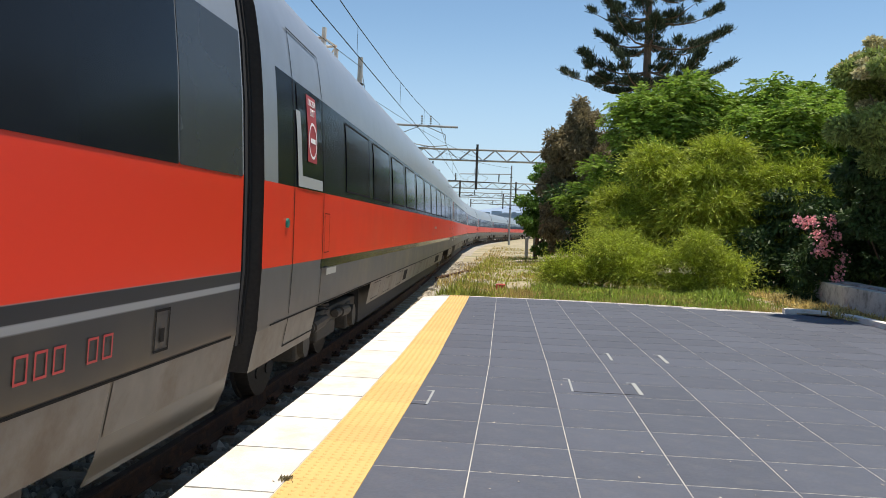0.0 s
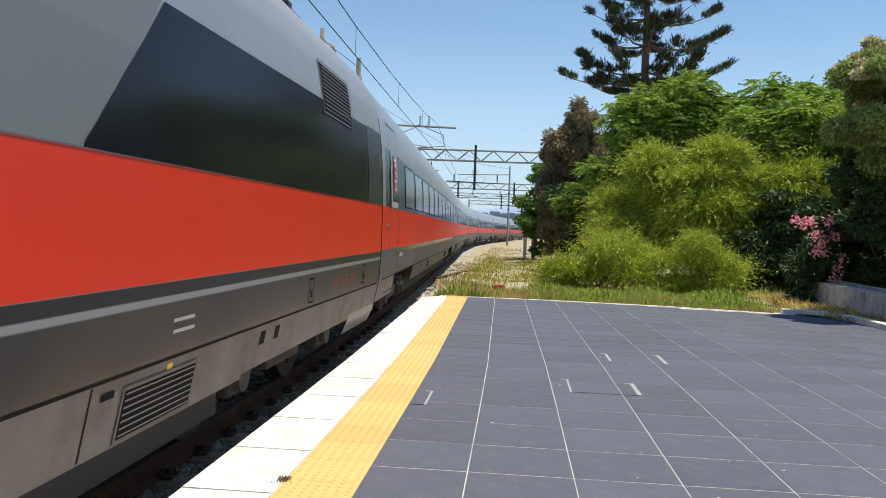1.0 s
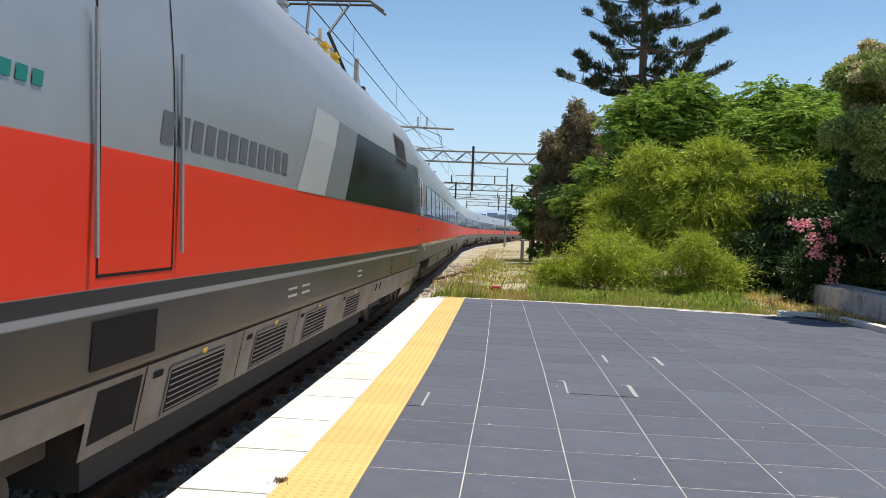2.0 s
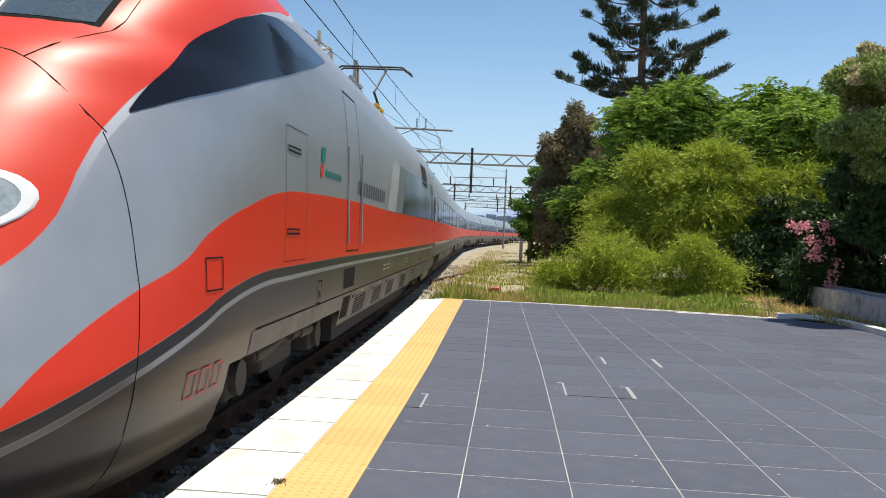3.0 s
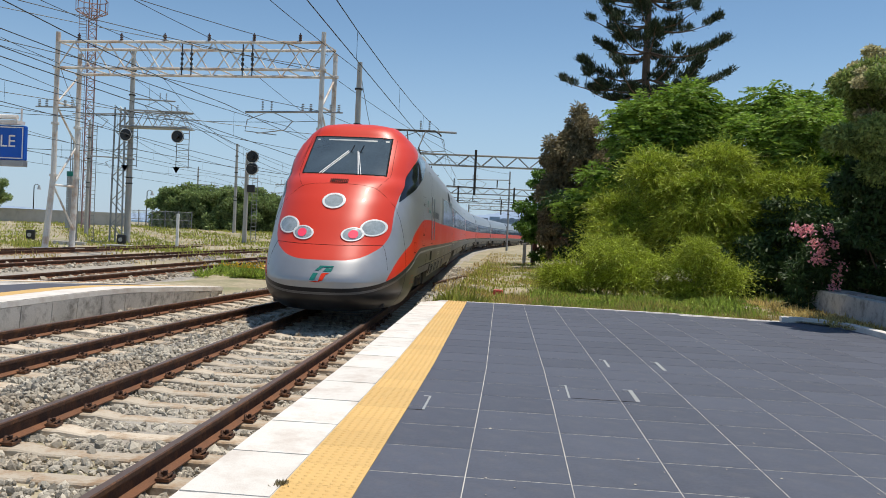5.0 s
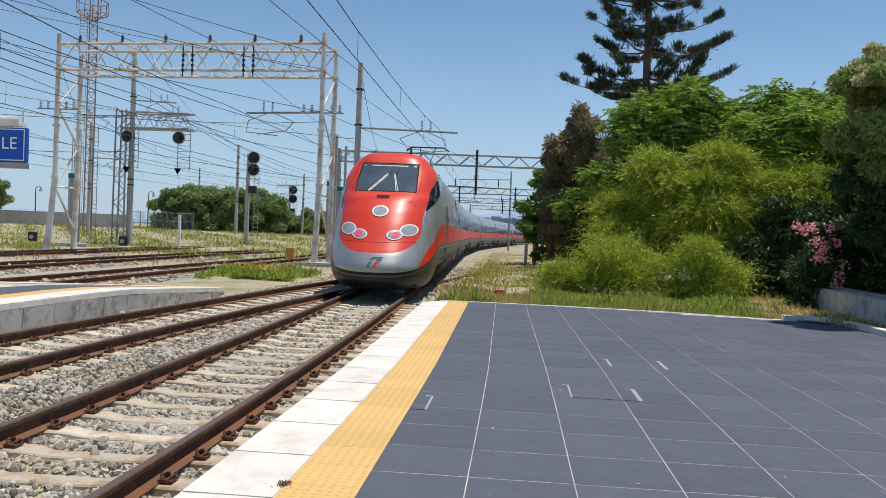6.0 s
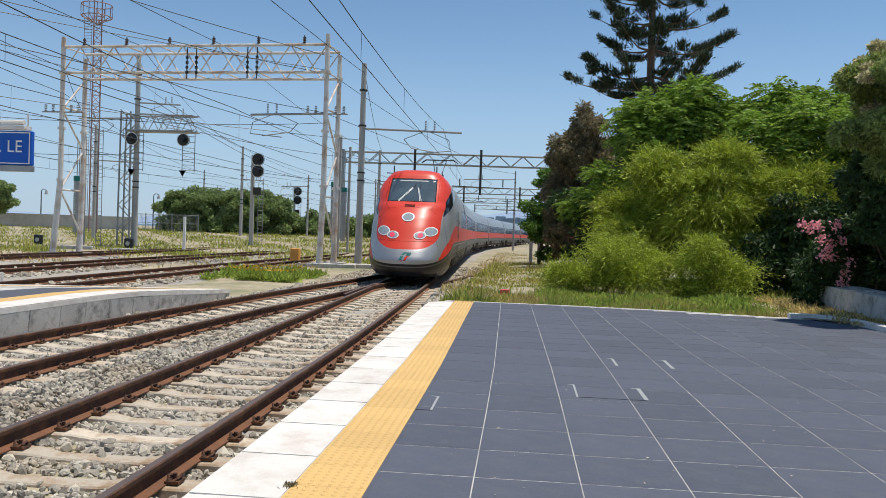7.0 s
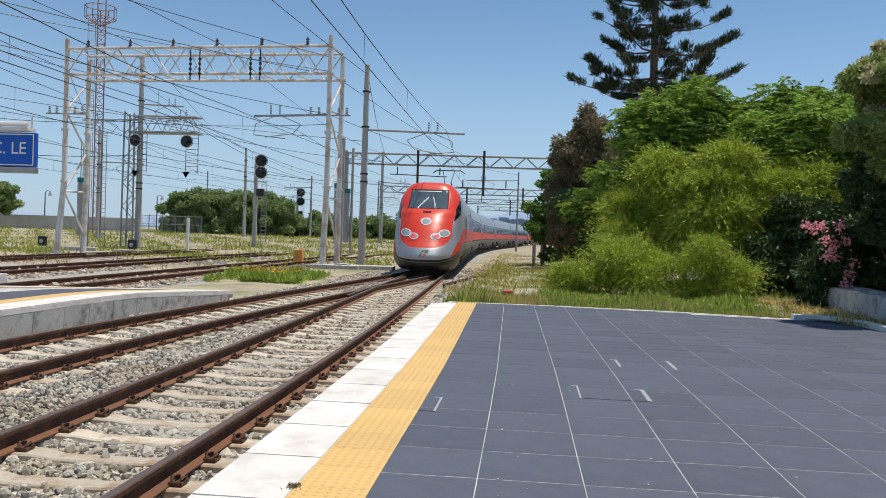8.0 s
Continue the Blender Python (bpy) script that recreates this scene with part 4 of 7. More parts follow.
    strip_patch("dark_panel", [12.25, 12.45, 12.65, 12.85, 13.07, 14, 15, 16, 17, 18, 18.6], lambda y: 1.905,
                lines([(12.25, 1.93), (13.07, 2.72), (18.6, 2.80)]), M_band, ob, 0.004, "black glossy side panel", 9)
    strip_patch("end_panel", [18.62, 19.1, 19.57], lambda y: 1.905, lambda y: 2.82, M_endpanel, ob, 0.004, "dark grey end panel", 9)
    # painted wordmark as slanted plain bars
    words = None
    for k in range(12):
        y = 7.56 + 0.2 * k
        bar = rect_patch("wordmark" if words is None else "letter_bar", y, y + 0.15, 2.01, 2.18, M_letter, words or ob, 0.004, shear=0.3, label="dark grey slanted painted wordmark" if words is None else "")
        words = words or bar
    # louvre of the machine room
    lv = rect_patch("louvre", 16.45, 17.72, 2.68, 3.12, M_seam, ob, 0.006, "black ventilation louvre")
    for k in range(11):
        z = 2.70 + 0.038 * k
        rect_patch("slat", 16.5, 17.67, z, z + 0.012, M_letter, lv, 0.012, nz=2)
    frame_patch("louvre_frame", 16.42, 17.75, 2.65, 3.15, 0.02, M_letter, lv, 0.014)
    # cab door, hatches and handles
    door = frame_patch("cab_door", 6.95, 7.75, 1.36, 3.12, 0.014, M_seam, ob, 0.003, label="narrow cab door outline")
    for y in (6.9, 7.8):
        for s in (1, -1):
            bm = bmesh.new()
            tube(bm, (s * (half_width(1.5) + 0.03), y, 1.45), (s * (half_width(2.5) + 0.03), y, 2.5), 0.012, seg=6)
            part("grab_rail", bm, M_steel, door, "thin steel grab rail")
    rect_patch("step_recess", 6.95, 7.6, 0.95, 1.17, M_seam, ob, 0.004)
    rect_patch("step_recess", 7.05, 7.5, 0.60, 0.85, M_seam, ob, 0.004)
    for y, z in ((4.35, 2.2), (4.35, 1.55)):
        frame_patch("hatch_handle", y, y + 0.42, z, z + 0.05, 0.014, M_seam, ob, 0.006)
    frame_patch("hatch", 2.72, 2.96, 1.22, 1.42, 0.010, M_seam, ob, 0.004)
    frame_patch("hatch", 4.3, 5.0, 1.34, 2.4, 0.006, M_seam, ob, 0.003)
    for y, z in ((5.6, 0.92), (16.0, 0.95), (18.4, 0.97)):
        frame_patch("recessed_handle", y, y + 0.17, z - 0.02, z + 0.2, 0.014, M_seam, ob, 0.004)
        rect_patch("latch", y + 0.06, y + 0.11, z + 0.03, z + 0.10, M_seam, ob, 0.006)
    # lower skirt line, ventilation grilles
    rect_patch("skirt_joint", 3.7, 19.5, 0.885, 0.90, M_seam, ob, 0.004)
    strip_patch("lower_skirt", [7.0, 8.5, 10, 12, 14, 14.5], lambda y: 0.54, lambda y: 0.884, M_skirt_low, ob, 0.003, "dusty lower skirt panels", 4)
    strip_patch("lower_skirt", [3.62, 5, 7.0], lambda y: 0.72, lambda y: 0.884, M_skirt_low, ob, 0.003, "", 3)
    strip_patch("lower_skirt", [14.5, 16, 18.0], lambda y: 0.58, lambda y: 0.884, M_skirt_low, ob, 0.003, "", 3)
    strip_patch("lower_skirt", [18.03, 19, 19.58], lambda y: 0.4, lambda y: 0.884, M_skirt_low, ob, 0.003, "", 3)
    for y in (7.85, 9.36, 10.85, 12.72):
        g = rect_patch("vent", y, y + 0.86, 0.57, 0.815, M_seam, ob, 0.006, "dark ventilation grille in the skirt")
        for k in range(7):
            z = 0.582 + 0.034 * k
            rect_patch("slat", y + 0.02, y + 0.84, z, z + 0.010, M_letter, g, 0.012, nz=2)
        frame_patch("vent_frame", y - 0.02, y + 0.88, 0.55, 0.83, 0.02, M_skirt, g, 0.012)
        rect_patch("latch", y - 0.22, y - 0.1, 0.80, 0.835, M_seam, ob, 0.008)
        frame_patch("skirt_gap", y - 0.32, y - 0.305, 0.55, 0.88, 0.007, M_seam, ob, 0.005)
        tri = rect_patch("warning_sticker", y + 0.45, y + 0.52, 0.83, 0.865, M_yellow_sign, ob, 0.006)
    for y0 in (14.75, 15.1):
        rect_patch("slot", y0, y0 + 0.12, 0.74, 0.84, M_seam, ob, 0.006)
    # vehicle number and small notes, as plain bars
    for k in range(9):
        if k not in (2, 6):
            frame_patch("number_bar", 16.9 + 0.125 * k, 16.985 + 0.125 * k, 1.0, 1.11, 0.011, M_sign_red, ob, 0.005)
    for k in range(3):
        frame_patch("number_bar", 2.55 + 0.2 * k, 2.68 + 0.2 * k, 0.62, 0.78, 0.016, M_sign_red, ob, 0.006)
    for y in (10.1, 10.55, 13.2):
        for k in range(2):
            rect_patch("note_bar", y, y + 0.28, 1.02 + 0.06 * k, 1.04 + 0.06 * k, M_pale, ob, 0.005, one=True)
    # coloured mark and operator's word as bars
    rect_patch("side_mark", 5.55, 5.72, 2.22, 2.36, M_green, ob, 0.005, one=True, shear=0.3)
    rect_patch("side_mark", 5.52, 5.64, 2.08, 2.20, M_red, ob, 0.005, one=True, shear=0.3)
    for k in range(8):
        rect_patch("letter_bar", 5.75 + 0.1 * k, 5.82 + 0.1 * k, 2.10, 2.16, M_green, ob, 0.005, one=True, shear=0.2)
    # roof gear: pantograph, insulators, fairing
    bm = bmesh.new()
    box(bm, -0.55, 0.55, 8.2, 19.2, 3.70, 3.86, 0.03)
    part("roof_fairing", bm, M_steel, ob, "grey roof walkway")
    pan = part("pantograph", _panto_base(), M_dark, ob, "raised dark pantograph")
    bm = bmesh.new()
    for s in (1, -1):
        tube(bm, (s * 0.25, 18.3, 4.15), (s * 0.18, 16.6, 4.72), 0.03, seg=8)
        tube(bm, (s * 0.18, 16.6, 4.72), (s * 0.35, 17.4, 5.42), 0.022, seg=8)
    part("arm", bm, M_dark, pan)
    bm = bmesh.new()
    for y in (17.3, 17.55):
        path_tube(bm, [(-0.95, y, 5.28), (-0.72, y, 5.44), (0.72, y, 5.44), (0.95, y, 5.28)], 0.022)
    part("collector", bm, M_dark, pan, "collector strips touching the wire")
    for y in (12.2, 13.0, 15.2, 15.9):
        bm = bmesh.new()
        for k in range(5):
            tube(bm, (0.45, y, 3.86 + 0.08 * k), (0.45, y, 3.90 + 0.08 * k), 0.075, seg=10)
            tube(bm, (0.45, y, 3.90 + 0.08 * k), (0.45, y, 3.94 + 0.08 * k), 0.045, seg=10)
        part("insulator", bm, M_yellow_sign if y > 15 else M_pale, ob, "ribbed roof insulator")
    bellows(ob, LEN_LOCO, LEN_LOCO + 0.22)
    return ob


def _panto_base():
    bm = bmesh.new()
    for s in (1, -1):
        box(bm, s * 0.5 - 0.04, s * 0.5 + 0.04, 16.4, 18.6, 3.98, 4.06)
        for y in (16.6, 18.4):
            tube(bm, (s * 0.5, y, 3.82), (s * 0.5, y, 4.0), 0.07, seg=8)
    box(bm, -0.5, 0.5, 18.2, 18.35, 4.02, 4.16)
    return bm


def bellows(parent, y0, y1):
    bm = bmesh.new()
    k = max(3, int((y1 - y0) / 0.05))
    for i in range(k):
        s = 0.90 if i % 2 else 0.925
        a, b = y0 + (y1 - y0) * i / k, y0 + (y1 - y0) * (i + 1) / k
        zs = [0.8, 1.3, 1.9, 2.4, 2.8, 3.1, 3.35, 3.55]
        loop = [(half_width(z) * s, z) for z in zs] + [(-half_width(z) * s, z) for z in zs[::-1]]
        r0, r1 = [bm.verts.new((x, a, z)) for x, z in loop], [bm.verts.new((x, b, z)) for x, z in loop]
        for j in range(len(loop)):
            q = (j + 1) % len(loop)
            bm.faces.new((r0[j], r0[q], r1[q], r1[j]))
        bm.faces.new(r0)
        bm.faces.new(r1[::-1])
    return part("gangway_bellows", bm, M_bellows, parent, "black rubber gangway bellows")


LEN_COACH, PITCH = 25.62, 26.1


def coach_w(z):
    return half_width(z) - 0.02 if z > 0.3 else half_width(z)


def coach_x(y, z):
    return coach_w(z)


def coach():
    ob = empty("passenger_coach", label="silver and red railway coach with dark window band", category="railway coach", group="coaches of the train")
    levels = [0.6, 0.75, 0.88, 0.9, 1.05, 1.215, 1.22, 1.30, 1.305, 1.6, 1.895, 1.90, 2.2, 2.5, 2.73, 2.74, 2.9, 3.05, 3.2, 3.35, 3.45, 3.55, 3.62, 3.68, 3.73, 3.76, 3.785, 3.8]
    L = LEN_COACH
    ys = [0.0, 0.04, 0.35, 1.85, 1.87, 3.4, 5.1, 5.12, 8, 11, 14, 17, 20.5, 20.52, 22.0, 23.73, 23.75, L - 0.35, L - 0.04, L]
    bottoms = lines([(0, 0.6), (1.86, 0.6), (1.861, 0.88), (5.11, 0.88), (5.111, 0.6), (20.51, 0.6), (20.511, 0.88), (23.74, 0.88), (23.741, 0.6), (26, 0.6)])

    def choose(y, z):
        if z < 0.885:
            return 4
        if z < 1.22:
            return 3
        if z < 1.303:
            return 2 if 1.9 < y < 23.7 else 3
        if z < 1.9:
            return 1
        if z < 2.735:
            return 2 if 0.3 < y < L - 0.3 else 0
        return 0
    skin(ys, levels, bottoms, None, ob, "body", nose=False, width=coach_w, mats=[M_silver, M_red, M_band, M_skirt, M_skirt_low], choose=choose)
    for yy, nm in ((0.02, "end_wall"), (L - 0.02, "end_wall")):
        bm = bmesh.new()
        bm.faces.new([bm.verts.new((s * coach_w(z), yy, z)) for s, zs in ((1, levels), (-1, levels[::-1])) for z in zs])
        part(nm, bm, M_under, ob)
    # Underside closed by dark boxes, the long one deepened to block light
    bm = bmesh.new()
    box(bm, -1.3, 1.3, 0.1, L - 0.1, 0.9, 1.0)
    box(bm, -1.2, 1.2, 5.3, 20.3, 0.34, 0.9)
    part("underframe", bm, M_under, ob)
    bogie(ob, 3.45, 2.6)
    bogie(ob, L - 3.45, 2.6)
    bellows(ob, -0.24, 0.02)
    bellows(ob, L - 0.02, L + 0.2)
    rect_patch("skirt_joint", 0.3, L - 0.3, 0.885, 0.9, M_seam, ob, 0.004, sx=coach_x)
    # windows
    y = 3.05
    while y < L - 3.6:
        w = rect_patch("window", y, y + 1.55, 1.98, 2.66, M_pane, ob, 0.006, sx=coach_x, nz=5)
        frame_patch("window_frame", y - 0.02, y + 1.57, 1.96, 2.68, 0.02, M_seam, w, 0.008, coach_x)
        y += 1.95
    # doors
    for y0 in (0.82, L - 1.92):
        d = frame_patch("door", y0, y0 + 1.1, 0.66, 3.12, 0.016, M_seam, ob, 0.004, coach_x, "plug door outline with rounded window")
        rect_patch("door_window", y0 + 0.12, y0 + 0.98, 1.95, 2.72, M_pane, d, 0.006, sx=coach_x, nz=5)
        if y0 < 5:
            rect_patch("door_border", y0 + 0.1, y0 + 1.0, 1.91, 2.0, M_pale, d, 0.009, sx=coach_x, nz=2)
            rect_patch("door_border", y0 + 0.1, y0 + 0.24, 2.0, 2.5, M_pale, d, 0.009, sx=coach_x, shear=-0.1, nz=4)
            s = rect_patch("exit_sign", y0 + 0.42, y0 + 0.76, 2.13, 2.68, M_sign_red, d, 0.011, "red exit only sticker with white writing", coach_x, one=True, nz=5)
            side_text("words", "DISCESA", 0.072, y0 + 0.59, 2.62, M_whitepaint, s, coach_w(2.62) + 0.016)
            side_text("words", "EXIT", 0.085, y0 + 0.59, 2.54, M_whitepaint, s, coach_w(2.54) + 0.018)
            bm = bmesh.new()
            rings = [[bm.verts.new((coach_w(2.31 + r * math.sin(k * math.pi / 10)) + 0.017, y0 + 0.59 + r * math.cos(k * math.pi / 10), 2.31 + r * math.sin(k * math.pi / 10))) for k in range(20)] for r in (0.13, 0.152)]
            for k in range(20):
                bm.faces.new((rings[0][k], rings[0][(k + 1) % 20], rings[1][(k + 1) % 20], rings[1][k]))
            part("stop_ring", bm, M_whitepaint, s)
            rect_patch("stop_bar", y0 + 0.5, y0 + 0.68, 2.29, 2.33, M_whitepaint, s, 0.017, sx=coach_x, one=True, nz=2)
        bm = bmesh.new()
        for sgn in (1, -1):
            tube(bm, (sgn * 1.41, y0 - 0.2, 1.62), (sgn * 1.425, y0 - 0.2, 1.62), 0.035, seg=12)
        part("door_button", bm, M_green, d, "small green door button")
        rect_patch("step", y0 + 1.15, y0 + 1.6, 1.16, 1.22, M_pale, ob, 0.04, sx=coach_x, nz=2)
    frame_patch("hatch", 1.98, 2.2, 1.36, 1.72, 0.008, M_seam, ob, 0.004, coach_x)
    for yy in (5.4, 6.6, 8.2, 12.0, 15.5):
        frame_patch("skirt_hatch", yy, yy + 0.7, 0.64, 0.86, 0.008, M_seam, ob, 0.005, coach_x)
    g = rect_patch("skirt_vent", 9.2, 9.75, 0.66, 0.84, M_seam, ob, 0.006, sx=coach_x)
    rect_patch("skirt_vent", 17.2, 18.6, 0.66, 0.84, M_seam, ob, 0.006, sx=coach_x)
    for k in range(5):
        rect_patch("note_bar", 16.0 + 0.16 * k, 16.12 + 0.16 * k, 1.6, 1.66, M_pale, ob, 0.005, sx=coach_x, one=True, nz=2)
    # roof ribs
    bm = bmesh.new()
    for x in (-0.55, 0.55):
        box(bm, x - 0.02, x + 0.02, 0.6, L - 0.6, 3.62, 3.74)
    part("roof_rib", bm, M_steel, ob)
    return ob


LOCO = locomotive()
COACHES = [coach()]
for k in range(7):
    COACHES.append(copy_thing(COACHES[0], pose(0, 60 + 30 * k, RAIL)))

ARC = np.concatenate([[0], np.cumsum(np.linalg.norm(np.diff(MAIN, axis=0), axis=1))])
ARC -= np.interp(0.0, MAIN[:, 1], ARC)


def on_line(s):
    return Vector((float(np.interp(s, ARC, MAIN[:, 0])), float(np.interp(s, ARC, MAIN[:, 1])), RAIL))


def ride(s, a, b):
    """The pose of a vehicle whose zero end is s metres along the line, carried on pivots a and b metres behind that."""
    p, q = on_line(s + a), on_line(s + b)
    d = (q - p).normalized()
    return Matrix.Translation(p - d * a) @ Matrix.Rotation(math.atan2(-d.x, d.y), 4, "Z")


RUN = [(0.0, -14.55), (1.0, -9.08), (1.5, -6.34), (3.0, 1.77), (3.5, 4.50), (4.5, 10.10), (6.0, 18.95), (7.0, 24.95), (8.0, 30.95)]
RUN_LINE = smooth_line([(s, t) for t, s in RUN], 0.05)


def nose_place(t):
    """How far along the line the nose has come: the train leaves slowly gathering speed."""
    return float(np.interp(t, RUN_LINE[:, 1], RUN_LINE[:, 0]))



def motions():
    for i, ob in enumerate([LOCO, *COACHES]):
        first = 0.0 if i == 0 else 19.80 + PITCH * (i - 1)
        a, b = (5.25, 16.2) if i == 0 else (3.45, LEN_COACH - 3.45)
        walk(ob, [(t, ride(nose_place(t) + first, a, b)) for t in [k * 0.2 for k in range(41)]])
        if i < 3:
            for w in [c for c in ob.children if c.name.split(".")[0] == "wheelset"]:
                y = w.location.y
                walk(w, [(k * 0.1, pose(0, y, 0.5, -math.degrees((nose_place(k * 0.1) - nose_place(0)) / 0.5))) for k in range(81)])


# ---- plants ----
def leaves(c, d, length, width, rng, fold=0.25):
    """Pointed leaves at c along d: two triangles each, folded a little."""
    n = len(c)
    d = d / (np.linalg.norm(d, axis=1)[:, None] + 1e-9)
    r = rng.randn(n, 3)
    s = np.cross(d, r)
    s /= np.linalg.norm(s, axis=1)[:, None] + 1e-9
    nn = np.cross(s, d)
    ln = (length * (0.65 + 0.7 * rng.rand(n)))[:, None]
    wd = (width * (0.65 + 0.7 * rng.rand(n)))[:, None]
    v = np.stack([c, c + d * ln * 0.5 + s * wd * 0.5 + nn * wd * fold, c + d * ln, c + d * ln * 0.5 - s * wd * 0.5 + nn * wd * fold], 1)
    k = 4 * np.arange(n)[:, None]
    f = np.concatenate([k + np.array([[0, 1, 2]]), k + np.array([[0, 2, 3]])])
    return v.reshape(-1, 3), f


def lumps(rng, lobes, n, shell=0.35):
    """Points in the outer part of a set of lobes (x, y, z, rx, ry, rz), with their outward ways."""
    lobes = np.array(lobes, float)
    w = lobes[:, 3] * lobes[:, 4] + lobes[:, 3] * lobes[:, 5]
    i = rng.choice(len(lobes), n, p=w / w.sum())
    u = rng.randn(n, 3)
    u /= np.linalg.norm(u, axis=1)[:, None]
    r = 1 - shell * rng.rand(n) ** 1.6
    p = lobes[i, :3] + u * r[:, None] * lobes[i, 3:]
    return p, u, i


def fast_mesh(name, v, f, material, parent=None, kind=""):
    me = bpy.data.meshes.new(name)
    v, f = np.asarray(v, np.float32), np.asarray(f, np.int32)
    k = f.shape[1]
    me.vertices.add(len(v))
    me.vertices.foreach_set("co", v.ravel())
    me.loops.add(f.size)
    me.loops.foreach_set("vertex_index", f.ravel())
    me.polygons.add(len(f))
    me.polygons.foreach_set("loop_start", np.arange(0, f.size, k, dtype=np.int32))
    me.materials.append(material)
    me.update(calc_edges=True)
    ob = new(name, me)
    if parent:
        ob.parent = parent
    return tagged(ob, kind=kind)


def sub_lobes(rng, lobes, per, size, flat=(0.32, 0.6)):
    """Breaks big lobes into many small clumps over their surface, for an uneven outline."""
    out = []
    for x, y, z, a, b, c in lobes:
        for _ in range(int(per * (a * b + a * c + b * c) / 3) + 3):
            u = rng.randn(3)
            u /= np.linalg.norm(u)
            r = rng.uniform(0.55, 1.02)
            s = size * rng.uniform(0.55, 1.5)
            out.append((x + u[0] * a * r, y + u[1] * b * r, z + u[2] * c * r, s * 1.15, s * 1.15, s * rng.uniform(*flat)))
    return out


def limbs(parent, base, tips, r, seed, material=None):
    """A tapered trunk that forks into bent limbs towards the tips."""
    rng = random.Random(seed)
    bm = bmesh.new()
    b = Vector(base)
    fork = b + Vector((rng.uniform(-0.1, 0.1), rng.uniform(-0.1, 0.1), 0.35 * min(t[2] - base[2] for t in tips)))
    tube(bm, b - Vector((0, 0, 0.15)), fork, r, r * 0.8)
    for t in tips:
        p, q = fork, Vector(t)
        n = 5
        prev, pr = p, r * 0.7
        for k in range(1, n + 1):
            c = p.lerp(q, k / n) + Vector((rng.uniform(-0.12, 0.12), rng.uniform(-0.12, 0.12), 0.1 * math.sin(math.pi * k / n)))
            rr = r * 0.7 * (1 - 0.85 * k / n)
            tube(bm, prev, c, pr, rr, seg=6, caps=False)
            prev, pr = c, rr
    return part("trunk", bm, material or M_bark, parent)


def broad_tree(name, label, category, base, lobes, n, length, width, material, seed, clump=0.4, per=7.0, droop=0.25, out=0.6, shell=0.7, trunk=0.12, flat=(0.32, 0.6)):
    rng = np.random.RandomState(seed)
    ob = empty(name, label=label, category=category)
    tips = [(l[0], l[1], l[2]) for l in lobes[:7]]
    if trunk:
        limbs(ob, base, tips, trunk, seed)
    subs = sub_lobes(rng, lobes, per, clump, flat)
    p, u, i = lumps(rng, subs, n, shell)
    d = u * out + rng.randn(n, 3) * 0.55 + np.array([0, 0, -droop])
    v, f = leaves(p, d, length, width, rng)
    fast_mesh("crown", v, f, material, ob)
    return ob


def compound_tree(name, label, base, lobes, n_fronds, material, seed, frond=0.55, leaflet=0.13, trunk=0.12, per=5.0, clump=0.5):
    """A tree with feather-like compound leaves: leaflets in pairs along arched stalks."""
    rng = np.random.RandomState(seed)
    ob = empty(name, label=label, category="tree")
    limbs(ob, base, [(l[0], l[1], l[2]) for l in lobes[:8]], trunk, seed)
    subs = sub_lobes(rng, lobes, per, clump)
    p, u, _ = lumps(rng, subs, n_fronds, 0.5)
    d = u * 0.9 + rng.randn(n_fronds, 3) * 0.4
    d[:, 2] = d[:, 2] * 0.5 + 0.1
    d /= np.linalg.norm(d, axis=1)[:, None]
    side = np.cross(d, np.array([0, 0, 1.0]))
    side /= np.linalg.norm(side, axis=1)[:, None] + 1e-9
    cs, ds = [], []
    k = 8
    for j in range(k):
        t = (j + 0.6) / k
        c = p + d * frond * t + np.array([0, 0, -0.35]) * frond * t * t
        for s in (1, -1):
            cs.append(c)
            ds.append(side * s + d * 0.5 + np.array([0, 0, -0.35]))
    v, f = leaves(np.concatenate(cs), np.concatenate(ds), leaflet, leaflet * 0.36, rng)
    fast_mesh("crown", v, f, material, ob)
    return ob


def feather_bush(name, label, category, base, lobes, n_sprays, material, seed, spray=0.5, blade=0.11, trunk=0.08, per=6.0, clump=0.45):
    """A bush of fine drooping sprays: thin blades along curved twigs."""
    rng = np.random.RandomState(seed)
    ob = empty(name, label=label, category=category)
    if trunk:
        limbs(ob, base, [(l[0], l[1], l[2]) for l in lobes[:7]], trunk, seed)
    subs = sub_lobes(rng, lobes, per, clump)
    p, u, i = lumps(rng, subs, n_sprays, 0.6)
    up = np.array([0, 0, 0.55])
    d = u * 0.8 + up + rng.randn(n_sprays, 3) * 0.3
    d /= np.linalg.norm(d, axis=1)[:, None]
    reach = spray * rng.lognormal(-0.05, 0.4, (n_sprays, 1))
    cs, ds = [], []
    k = 9
    for j in range(k):
        t = (j + 0.5) / k
        c = p + d * reach * t + np.array([0, 0, -0.4]) * reach * t * t
        dd = d + np.array([0, 0, -0.8]) * t
        cs.append(c)
        ds.append(dd + rng.randn(n_sprays, 3) * 0.45)
    v, f = leaves(np.concatenate(cs), np.concatenate(ds), blade, blade * 0.15, rng, 0.15)
    fast_mesh("crown", v, f, material, ob)
    return ob


